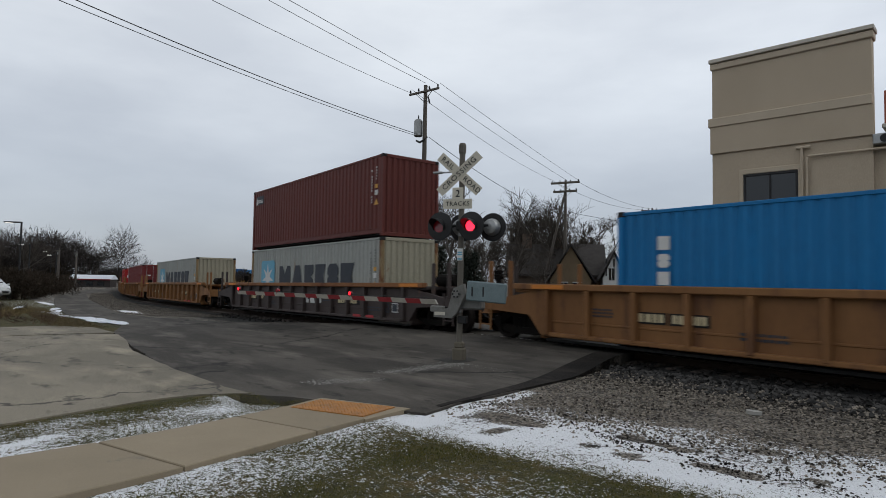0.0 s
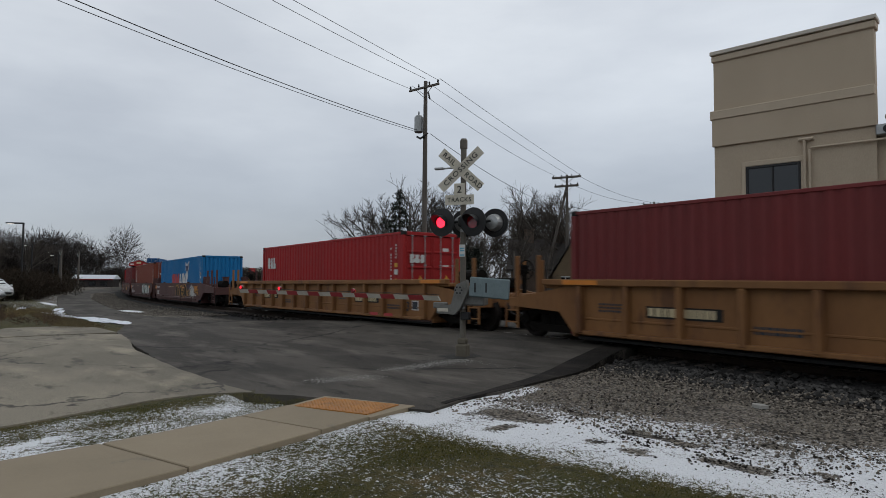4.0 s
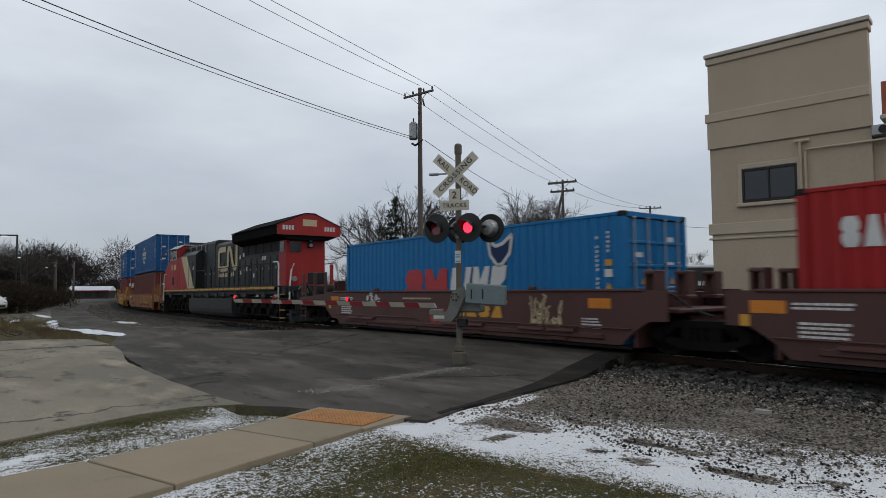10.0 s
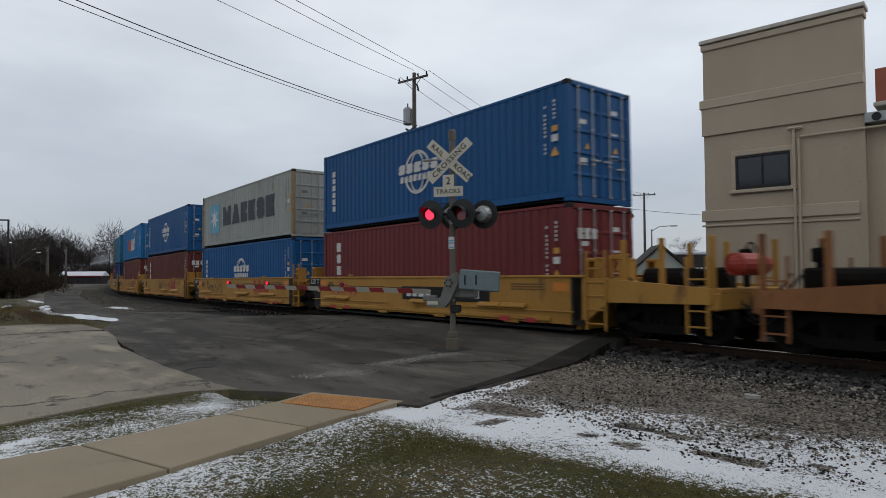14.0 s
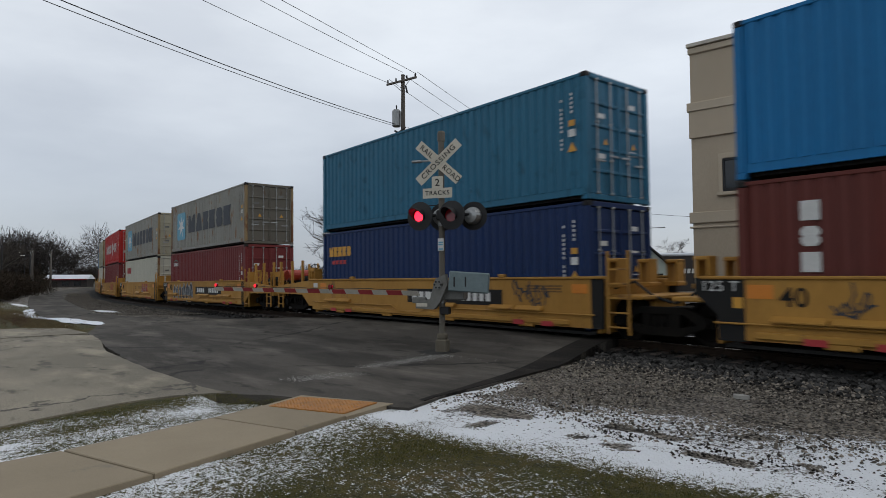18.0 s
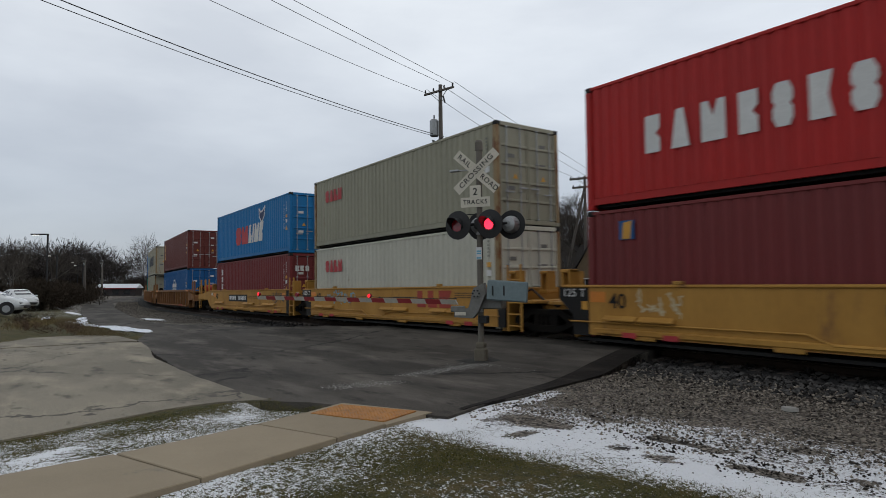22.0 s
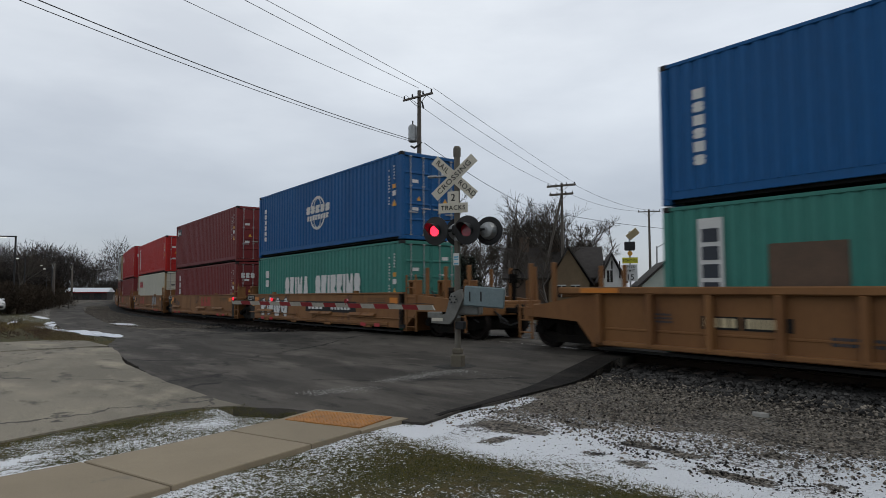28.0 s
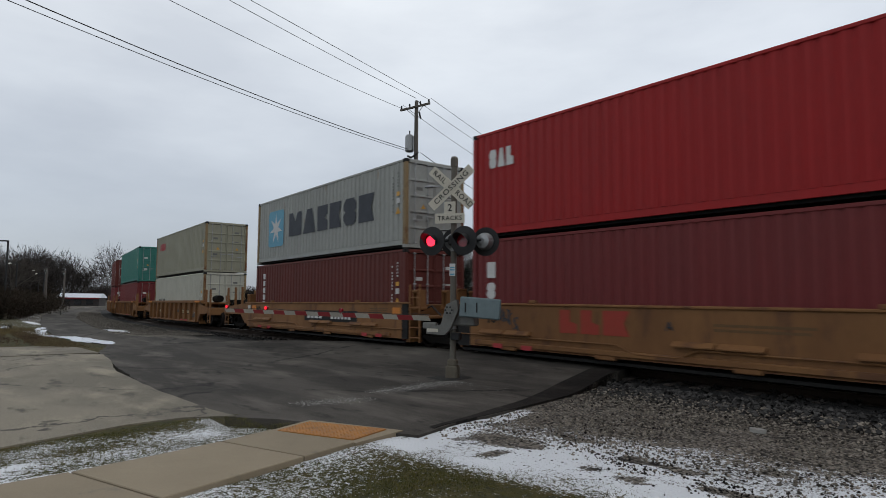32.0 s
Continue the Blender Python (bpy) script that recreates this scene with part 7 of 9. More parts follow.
def ride(ob, s, half, up=0.0):
    MOVERS.append((ob, s, half, up))


def settle(c):
    """The car's body sits low between its trucks."""
    for k in c.children:
        if k.name.split(".")[0] not in ("truck", "coupler", "air_hose"):
            k.location.z -= 0.2
    return c


def load(s, half, lower=None, upper=None):
    for spec, up in ((lower, FLOOR_Z), (upper, FLOOR_Z + BOX_H + 0.03)):
        if spec:
            ride(container(**spec), s, half, up)


def box(paint_key, brand="", doors=True, **more):
    return dict(paint_key=paint_key, brand=brand, doors=doors, **more)


G1, G2 = M_GREYP, M_INK
def ribbed(s, half, mat, lower, upper):
    """One stand-alone car with its boxes."""
    ride(settle(ribbed_car(half, mat)), s, half - 1.75)
    load(s, half - 1.75, lower, upper)


ribbed(-2.2, 10.8, M_TAN, box("sky_blue", "code", False), None)
ribbed(-24.1, 10.8, M_DARKCAR, box("grey", "star", False, end_paint="cream"), box("brown", "patch", False))
ribbed(-46.1, 10.8, M_TAN, box("grey", "star", False, end_paint="cream"), None)
ribbed(-65.6, 8.5, M_TAN, box("maroon", "", True), None)
ribbed(-84.9, 10.6, M_TAN, box("red", "corner", True), None)
ribbed(-396.2, 10.6, M_TAN, box("blue", "ring", True), box("brown", "gold", True))
ribbed(-416.0, 8.6, M_TAN, box("beige", "flower", True), box("cream", "star", True, length=13.72))
ribbed(-435.05, 10.4, M_TAN, box("green", "plate", True), box("blue", "ring", True))
ribbed(-538.2, 8.7, M_TAN, box("white", "dark_low", True), box("beige", "flower", True))
ribbed(-558.0, 8.7, M_TAN, box("maroon", "", True), box("green", "", True))
ribbed(-577.5, 8.7, M_TAN, box("maroon", "upright_three", True), box("brown", "", True))


UNIT_COUNT = [0]


def unit(s, mat, front_end, rear_end, kind, lower, upper, *marks):
    """One articulated unit with its boxes."""
    ride(settle(smooth_car(mat, front_end, rear_end, marks, UNIT_COUNT[0], kind)), s, 7.0)
    load(s, 7.0, lower, upper)
    UNIT_COUNT[0] += 1


# oxide red five-unit car, single level
unit(-107.0, M_OXIDE, 1, 0, "", box("sky_blue", "fox", False), None, tag(0.3, 0.48, 3.0, 1.02, 3, M_BLACK, M_LYEL), tag(4.1, 0.5, 1.0, 0.95, 5, M_GREYP, M_WHITE), tag(3.35, 0.48, 1.15, 0.75, 4, M_LYEL, M_INK), tag(3.2, 1.14, 1.0, 0.36, 14, M_PURPLE, M_INK), spray(4.95, 0.75, 1.3, 0.7, 6, M_LYEL, 6))
unit(-122.4, M_OXIDE, 0, 0, "", box("orange", "upright", True), None, tag(1.2, 0.5, 4.3, 1.02, 7, M_WHITE, M_GREENP), spray(-5.3, 0.5, 1.2, 0.5, 8, M_WHITE))
unit(-138.05, M_OXIDE, 0, 0, "gold_word", box("maroon", "", True), None, spray(-4.9, 0.6, 1.2, 0.6, 9, M_CREAM), spray(4.6, 0.5, 0.5, 0.6, 19, M_WHITE, 2))
unit(-153.55, M_OXIDE, 0, 0, "", box("red", "corner", True), None, spray(0.4, 0.45, 0.9, 0.9, 10, M_WHITE), spray(2.2, 0.55, 1.6, 0.85, 11, M_CREAM, 7), spray(-4.6, 0.5, 1.5, 0.7, 12, M_CREAM))
unit(-169.2, M_OXIDE, 0, 1, "gold_word", box("sky_blue", "fox", True), None, tag(-0.6, 0.62, 1.5, 0.45, 13, M_LRED, M_LRED), spray(3.4, 0.55, 1.1, 0.9, 15, M_CREAM, 7), spray(-4.2, 1.1, 0.8, 0.4, 16, M_WHITE))
# ochre cars, double stack
unit(-212.5, M_RUSTY, 1, 1, "", box("brown", "", True), box("blue", "ring", True), tag(1.2, 0.5, 4.5, 0.92, 17, M_RUSTY, M_YELLOW))
unit(-232.5, M_YELLOW, 1, 0, "band", box("maroon", "upright_three", True), box("blue", "ring", True), spray(-5, 0.8, 2, 0.6, 18, M_LRED))
unit(-247.5, M_YELLOW, 0, 0, "blocks", box("blue", "ring", True), box("grey", "star", True), spray(-4.6, 0.8, 2.6, 0.65, 20, M_INK, 7))
unit(-262.8, M_YELLOW, 0, 0, "blocks", box("brown", "upright_three", True), box("blue", "ring", True), spray(-0.6, 0.85, 1.2, 0.6, 21, M_INK), spray(3.2, 0.85, 0.7, 0.6, 22, M_INK, 3))
unit(-278.2, M_YELLOW, 0, 0, "blocks", box("brown", "upright_three", True), box("sky_blue", "fox", True), spray(-4.6, 0.85, 1.8, 0.6, 23, M_INK), spray(3.3, 0.85, 0.8, 0.6, 24, M_INK))
unit(-293.65, M_YELLOW, 0, 1, "band", box("navy", "corner_pair", True), box("teal", "", True), spray(4.0, 0.8, 1.2, 0.7, 25, M_INK))
unit(-313.4, M_YELLOW, 1, 0, "band", box("maroon", "corner_green", True), box("grey_worn", "star", True, end_paint="grey_dark"), tag(-4.62, 0.44, 1.66, 0.95, 26, M_INK, M_GREYP), tag(-2.85, 0.42, 2.0, 1.05, 27, M_INK, M_GREYP))
unit(-328.85, M_YELLOW, 0, 0, "blocks", box("white", "flower", True), box("grey_worn", "star", True, end_paint="cream"), spray(2.2, 0.8, 1.6, 0.6, 28, M_LBLUE))
unit(-344.65, M_YELLOW, 0, 0, "blocks", box("maroon", "two", True), box("bright_red", "wing", True), spray(-4.6, 0.85, 1.2, 0.6, 29, M_CREAM))
unit(-360.0, M_YELLOW, 0, 0, "blocks", box("white", "flower", True), box("beige", "flower", True), spray(-4.2, 0.9, 2.4, 0.6, 30, M_LBLUE))
unit(-375.0, M_YELLOW, 0, 1, "band_rear", box("maroon", "upright_three", True), box("sky_blue", "fox", True), spray(4.6, 0.9, 1.5, 0.5, 31, M_INK))
unit(-456.65, M_TAN, 1, 0, "band", box("green", "long_row", True), box("blue", "ring", True), tag(-5.25, 0.56, 3.2, 0.9, 32, M_WHITE, M_INK))
unit(-471.95, M_TAN, 0, 0, "blocks_mid", box("maroon", "upright_three", True), box("maroon", "patch", True), spray(-5, 0.8, 1.2, 0.5, 33, M_INK))
unit(-487.4, M_TAN, 0, 0, "blocks", box("white", "flower", True), box("bright_red", "plate_low", True, height=2.59), tag(2.6, 0.56, 1.7, 0.98, 34, M_GREYP, M_INK), spray(-4, 0.8, 1.2, 0.5, 35, M_INK))
unit(-502.8, M_TAN, 0, 0, "blocks", box("maroon", "corner_large", True), box("red", "corner", True), spray(-5, 0.9, 0.9, 0.5, 36, M_INK))
unit(-518.2, M_TAN, 0, 1, "band", box("brown", "upright", True), box("grey", "star", True))
ride(locomotive(), -191.3, 6.3)


def motions():
    """Every vehicle and every box runs along the track at the train's speed."""
    times = [k * 1.0 for k in range(int(CLIP) + 1)]
    for ob, s, half, up in MOVERS:
        lift = Matrix.Translation((0, 0, up))
        walk(ob, [(t, riding(s + SPEED * t, half) @ lift) for t in times])
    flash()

# ---------------------------------------------------------------- the crossing signal
SIGNAL = Vector((-10.3, 8.4, 0))
FLASHERS = []
M_SIGN = material("reflective white sign sheet", (0.60, 0.56, 0.46), 0.5, second=(0.5, 0.46, 0.37), mix=0.3, scale=3, fine=30, bump=0)
M_SIGNINK = material("black sign ink", (0.012, 0.012, 0.012), 0.6, bump=0)
M_MAST = material("aged aluminium paint", (0.145, 0.13, 0.105), 0.65, 0.1, second=(0.09, 0.078, 0.062), mix=0.45, scale=3, fine=40, bump=0.001, streak=3)
M_CAST = material("cast grey concrete", (0.13, 0.112, 0.082), 0.85, scale=4, fine=50, bump=0.003)
M_BRACKET = material("weathered grey casting", (0.19, 0.19, 0.175), 0.6, 0.2, second=(0.12, 0.115, 0.10), mix=0.45, scale=4, fine=40, bump=0.002)
M_LAMPB = material("matt black lamp paint", (0.010, 0.010, 0.011), 0.65, bump=0.0005)


def dished(r, depth, n=24):
    g = Geo()
    prof = [(0.0, 0.0), (r * 0.45, 0.0), (r, 0.02), (r, 0.035), (r * 0.45, 0.03), (0.0, 0.03)]
    vs = []
    for q, y in prof:
        vs += [(q * math.cos(2 * math.pi * k / n), y, q * math.sin(2 * math.pi * k / n)) for k in range(n)]
    return g.add(vs, [(i * n + k, i * n + (k + 1) % n, (i + 1) * n + (k + 1) % n, (i + 1) * n + k) for i in range(len(prof) - 1) for k in range(n)])


def hood(r, l, n=14):
    """A visor: the upper part of a tube, cut back towards its sides."""
    g = Geo()
    vs = []
    for k in range(n + 1):
        a = radians(-35 + 250 * k / n)
        ll = l * (0.25 + 0.75 * max(0.0, math.sin(a)) ** 0.6) if math.sin(a) > 0 else l * 0.2
        for rr in (r, r - 0.006):
            vs.append((rr * math.cos(a), 0, rr * math.sin(a)))
            vs.append((rr * math.cos(a), -ll, rr * math.sin(a)))
    fs = []
    for k in range(n):
        a, b_ = k * 4, (k + 1) * 4
        fs += [(a, b_, b_ + 1, a + 1), (a + 2, a + 3, b_ + 3, b_ + 2), (a + 1, b_ + 1, b_ + 3, a + 3)]
    return g.add(vs, fs)


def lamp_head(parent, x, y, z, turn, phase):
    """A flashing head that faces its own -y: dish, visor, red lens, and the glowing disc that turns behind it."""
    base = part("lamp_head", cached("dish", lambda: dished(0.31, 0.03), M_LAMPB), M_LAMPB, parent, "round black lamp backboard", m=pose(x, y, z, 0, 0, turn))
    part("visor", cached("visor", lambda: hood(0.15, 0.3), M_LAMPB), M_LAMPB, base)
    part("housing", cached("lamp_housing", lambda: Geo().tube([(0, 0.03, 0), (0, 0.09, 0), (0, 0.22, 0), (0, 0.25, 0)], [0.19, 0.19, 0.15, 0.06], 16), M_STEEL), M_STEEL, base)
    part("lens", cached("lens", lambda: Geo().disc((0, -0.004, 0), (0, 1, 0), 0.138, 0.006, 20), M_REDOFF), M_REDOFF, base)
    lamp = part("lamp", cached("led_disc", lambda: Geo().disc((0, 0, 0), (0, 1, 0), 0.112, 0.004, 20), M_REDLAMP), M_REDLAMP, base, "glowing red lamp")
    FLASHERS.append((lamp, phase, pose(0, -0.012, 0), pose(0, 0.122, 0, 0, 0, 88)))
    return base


def crossing_signal(label, gate=True, numbered=True):
    c = thing("crossing_signal", label, "crossing signal", "signals of the crossing")
    part("foundation", Geo().cbox(0, 0, 0.14, 0.26, 0.24, 0.4, 0.03).cbox(0, 0, 0.4, 0.2, 0.2, 0.14, 0.03), M_CAST, c)
    part("mast", Geo().tube([(0, 0, 0.3), (0, 0, 4.58)], 0.064, 14), M_MAST, c)
    part("mast_cap", Geo().tube([(0, 0, 4.58), (0, 0, 4.76), (0, 0, 4.80)], [0.082, 0.082, 0.06], 14), M_MAST, c)
    for z in (1.1, 2.75, 3.35):
        part("mast_band", Geo().tube([(0, 0, z), (0, 0, z + 0.07)], 0.075, 12), M_STEEL, c)
    # crossbuck: two blades, lettered
    for k, (ang, words) in enumerate(((42, ("CROSSING",)), (-42, ("RAIL", "ROAD")))):
        y = -0.10 - 0.012 * (1 - k)
        bl = part("crossbuck_blade", Geo().cbox(0, 0, 0, 1.22, 0.006, 0.215, 0.002), M_SIGN, c, "white sign blade", m=pose(-0.03, y, 4.11) @ pose(0, 0, 0, 0, -ang, 0))
        if len(words) == 1:
            letters("sign_letters", words[0], 0.16, M_SIGNINK, bl, pose(0, -0.006, 0, 90), stretch=1.16)
        else:
            for w, x in zip(words, (-0.36, 0.38)):
                letters("sign_letters", w, 0.16, M_SIGNINK, bl, pose(x, -0.006, 0, 90))
    if numbered:
        a = part("number_sign", Geo().cbox(0, 0, 0, 0.25, 0.006, 0.28, 0.002), M_SIGN, c, "white plate with the number of tracks", m=pose(-0.06, -0.1, 3.67))
        letters("sign_letters", "2", 0.22, M_SIGNINK, a, pose(0, -0.006, 0, 90))
        a = part("tracks_sign", Geo().cbox(0, 0, 0, 0.66, 0.006, 0.215, 0.002), M_SIGN, c, "white plate", m=pose(-0.06, -0.104, 3.45))
        letters("sign_letters", "TRACKS", 0.135, M_SIGNINK, a, pose(0, -0.006, 0, 90))
    # lamps on a cross arm, two to each side
    part("cross_arm", Geo().tube([(-0.5, 0, 2.98), (0.62, 0, 2.98)], 0.035, 8).tube([(-0.42, 0, 3.2), (0.1, 0, 3.2)], 0.012, 6).cbox(0, 0, 2.98, 0.2, 0.2, 0.22, 0.03), M_LAMPB, c)
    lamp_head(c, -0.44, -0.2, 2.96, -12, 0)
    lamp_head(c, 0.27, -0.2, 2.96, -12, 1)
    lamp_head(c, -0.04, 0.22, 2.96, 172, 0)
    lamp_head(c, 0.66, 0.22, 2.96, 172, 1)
    part("side_bracket", Geo().cbox(-0.34, 0, 4.17, 0.5, 0.04, 0.035, 0.01).cbox(-0.56, 0, 4.17, 0.22, 0.1, 0.05, 0.015), M_STEEL, c)
    part("number_plate", Geo().cbox(0, -0.075, 2.35, 0.13, 0.01, 0.26, 0.003), M_WHITE, c)
    part("plate_bars", bars(5, 0.1, 0.03, 0.018), M_LBLUE, c, m=pose(-0.05, -0.078, 2.46))
    if gate:
        part("gate_mechanism", Geo().prism([(-0.5, 1.0), (-0.5, 1.13), (-0.18, 1.2), (-0.06, 1.62), (0.16, 1.72), (0.2, 1.5), (0.02, 1.1), (-0.1, 0.98)], -0.28, -0.12), M_BRACKET, c, "grey gate mechanism bracket")
        part("mechanism_box", Geo().cbox(0.2, 0.05, 1.32, 0.62, 0.36, 0.3, 0.03), M_BRACKET, c)
        part("bolt_plate", Geo().disc((0.0, -0.29, 1.5), (0, 1, 0), 0.1, 0.02, 14), M_BRACKET, c)
        part("arm_clamp", Geo().cbox(-0.44, -0.2, 1.17, 0.3, 0.14, 0.13, 0.02), M_BRACKET, c)
        part("clamp_plate", Geo().cbox(-0.36, -0.285, 1.075, 0.24, 0.01, 0.07, 0.003), M_SIGN, c, "pale data plate")
        for k in range(6):
            a = math.pi * k / 3
            part("bolt", cached("gate_bolt", lambda: Geo().disc((0, 0, 0), (0, 1, 0), 0.02, 0.03, 6), M_LAMPB), M_LAMPB, c, m=pose(0.07 * math.cos(a), -0.305, 1.5 + 0.07 * math.sin(a)))
        w = part("counterweight", Geo().cbox(0.68, -0.32, 1.55, 0.86, 0.08, 0.42, 0.025, pose(0, 0, 0, 0, 4, 0).to_3x3()), material("blue-grey steel plate", (0.18, 0.235, 0.245), 0.5, 0.3, scale=3, fine=40, bump=0.001), c, "blue-grey counterweight plate")
        for x in (0.38, 0.62):
            part("slot", Geo().box(x, -0.365, 1.56, 0.03, 0.012, 0.2), M_LAMPB, w)
        part("junction_box", Geo().cbox(0.1, -0.1, 0.95, 0.2, 0.18, 0.16, 0.02), M_LAMPB, c)
    return c


single("earth_patch", Geo().add([(r * (1 + 0.16 * math.sin(3 * a + 1)) * math.cos(a), 0.7 * r * (1 + 0.2 * math.sin(2 * a)) * math.sin(a), z) for r, z in ((0.62, 0.006), (0.5, 0.02), (0.001, 0.03)) for a in [k * math.pi / 12 for k in range(24)]],
                               [(j * 24 + k, j * 24 + (k + 1) % 24, (j + 1) * 24 + (k + 1) % 24, (j + 1) * 24 + k) for j in range(2) for k in range(24)]), material("dark trodden earth", (0.02, 0.018, 0.015), 0.9, fine=60, bump=0.01),
       "dark earth round the signal's foot", "earth", kind="structure", m=pose(-10.35, 8.5, ground_z(-10.3), 0, 0, 70))
sig = crossing_signal("railroad crossing signal with crossbuck, red lamps and a lowered gate")
sig.matrix_basis = pose(SIGNAL.x, SIGNAL.y, ground_z(SIGNAL.x) - 0.06, 0, 0, 33)
far_sig = crossing_signal("railroad crossing signal with crossbuck across the tracks", gate=False, numbered=False)
far_sig.matrix_basis = pose(-25.2, 17.6, ground_z(-25.2) - 0.7, 0, 0, 45)

# the lowered gate arm, striped, with its three lamps
arm_a, arm_b = Vector((-10.75, 8.1, 1.225)), Vector((-17.98, 6.25, 1.25))
arm = thing("gate_arm", "red and white striped crossing gate arm, lowered, with red lamps", "gate arm", m=Matrix.Translation(arm_a))
M_STRIPE_R = material("red gate sheet", (0.20, 0.016, 0.018), 0.6, bump=0, spec=0.2)
M_STRIPE_W = material("white gate sheet", (0.30, 0.275, 0.225), 0.5, bump=0)
d = (arm_b - arm_a)
ln = d.length
u = d.normalized()
side = Vector((0, 0, 1)).cross(u).normalized()
rot3 = Matrix((u, side, u.cross(side))).transposed()
nst = 17
for k in range(nst):
    a0, a1 = ln * k / nst, ln * (k + 1) / nst
    h = 0.105 - 0.005 * k / nst
    sl = -0.035
    g = Geo().prism([(a0 + sl, -h / 2), (a1 + sl, -h / 2), (a1 - sl, h / 2), (a0 - sl, h / 2)], -0.025, 0.025)
    g.v = [tuple(rot3 @ Vector(p)) for p in g.v]
    part("stripe", g, M_STRIPE_R if k % 2 else M_STRIPE_W, arm)
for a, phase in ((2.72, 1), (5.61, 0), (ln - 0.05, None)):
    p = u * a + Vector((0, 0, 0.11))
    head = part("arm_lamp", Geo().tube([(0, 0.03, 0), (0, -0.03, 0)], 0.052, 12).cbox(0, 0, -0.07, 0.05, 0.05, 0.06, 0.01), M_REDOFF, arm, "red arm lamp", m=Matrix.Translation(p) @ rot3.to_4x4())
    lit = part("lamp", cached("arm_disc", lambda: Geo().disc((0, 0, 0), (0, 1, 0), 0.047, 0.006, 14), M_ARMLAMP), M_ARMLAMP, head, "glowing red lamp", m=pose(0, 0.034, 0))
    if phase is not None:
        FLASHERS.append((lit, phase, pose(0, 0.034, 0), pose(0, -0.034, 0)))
part("arm_cable", Geo().tube([tuple(u * (ln * k / 20) + Vector((0, 0, 0.075 + 0.012 * math.sin(k * 1.9)))) for k in range(21)], 0.008, 5), M_RUBBER, arm)


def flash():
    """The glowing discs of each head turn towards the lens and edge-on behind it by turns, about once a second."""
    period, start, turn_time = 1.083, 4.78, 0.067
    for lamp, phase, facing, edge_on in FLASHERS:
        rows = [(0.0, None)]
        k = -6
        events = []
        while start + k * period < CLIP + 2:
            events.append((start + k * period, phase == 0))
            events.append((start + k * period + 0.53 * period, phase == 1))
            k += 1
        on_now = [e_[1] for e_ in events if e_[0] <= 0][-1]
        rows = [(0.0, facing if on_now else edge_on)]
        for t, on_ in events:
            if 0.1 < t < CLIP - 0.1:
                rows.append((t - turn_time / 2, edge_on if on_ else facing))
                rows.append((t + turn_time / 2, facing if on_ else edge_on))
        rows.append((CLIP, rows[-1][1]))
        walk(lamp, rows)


# ---------------------------------------------------------------- poles and wires
M_POLE = material("grey weathered pole timber", (0.12, 0.105, 0.09), 0.85, second=(0.07, 0.06, 0.05), mix=0.5, scale=3, fine=40, bump=0.004, streak=6)
M_WIRE = material("black overhead wire", (0.012, 0.012, 0.013), 0.6, bump=0)


def utility_pole(x, y, top, lean=0.0, arms=((0.35, 2.4),), turn=35, label="weathered timber utility pole with crossarms and insulators", transformer=False, braced=None):
    c = thing("utility_pole", label, "utility pole", "utility poles", m=pose(x, y, ground_z(x) - 0.1, 0, 0, turn))
    h = top - ground_z(x)
    part("shaft", Geo().tube([(0, 0, 0), (lean * h * 0.5, 0, h * 0.5), (lean * h, 0, h)], [0.17, 0.15, 0.11], 12), M_POLE, c)
    for dz, w in arms:
        a = part("crossarm", Geo().cbox(lean * h, -0.14, h - dz, w, 0.16 if braced else 0.1, 0.2 if braced else 0.12, 0.015), M_POLE, c)
        part("arm_brace", Geo().tube([(lean * h - w * 0.3, -0.14, h - dz), (lean * h, -0.12, h - dz - 0.6)], 0.02, 6).tube([(lean * h + w * 0.3, -0.14, h - dz), (lean * h, -0.12, h - dz - 0.6)], 0.02, 6), M_STEEL, c)
        for k in (-0.46, -0.18, 0.18, 0.46):
            part("insulator", cached("insulator", lambda: Geo().tube([(0, 0, 0), (0, 0, 0.06), (0, 0, 0.1), (0, 0, 0.2)], [0.02, 0.055, 0.05, 0.035], 8), M_LAMPB), M_LAMPB, c, m=pose(lean * h + k * w, -0.14, h - dz + 0.06))
    if transformer:
        part("transformer", Geo().tube([(-0.42, -0.1, h - 3.0), (-0.42, -0.1, h - 2.95), (-0.42, -0.1, h - 2.1), (-0.42, -0.1, h - 2.0)], [0.22, 0.26, 0.26, 0.18], 14), M_STEEL, c, "grey transformer can")
        part("bushing", Geo().tube([(-0.42, -0.1, h - 2.0), (-0.42, -0.1, h - 1.75)], 0.04, 8), M_LAMPB, c)
        part("cutout", Geo().tube([(0.3, -0.1, h - 0.75), (0.42, -0.1, h - 1.15)], 0.05, 8), M_LAMPB, c)
        part("wire_bundle", Geo().tube([(-0.5, -0.15, h - 3.25), (-0.2, -0.2, h - 3.4), (0.1, -0.2, h - 3.3)], 0.06, 8).tube([(0.1, -0.2, h - 3.3), (0.4, -0.2, h - 3.15)], 0.03, 6), M_LAMPB, c)
    if braced:
        part("brace_pole", Geo().tube([(braced, 0.6, 0), (lean * h, 0.1, h - 0.9)], [0.15, 0.11], 10), M_POLE, c)
    return c


utility_pole(-29.0, 20.8, 13.3, 0.0, ((0.4, 2.3),), 13, "tall weathered utility pole with a crossarm and transformer", True)
utility_pole(-40.1, 45.8, 11.9, 0.0, ((0.25, 2.9), (1.1, 2.4)), 22, "braced utility pole with two crossarms", False, -2.9)
utility_pole(-43.6, 65.5, 11.2, 0.0, ((0.3, 2.6),), 40)
utility_pole(-31.0, 62.0, 6.8, 0.0, ((0.3, 1.8),), 40)


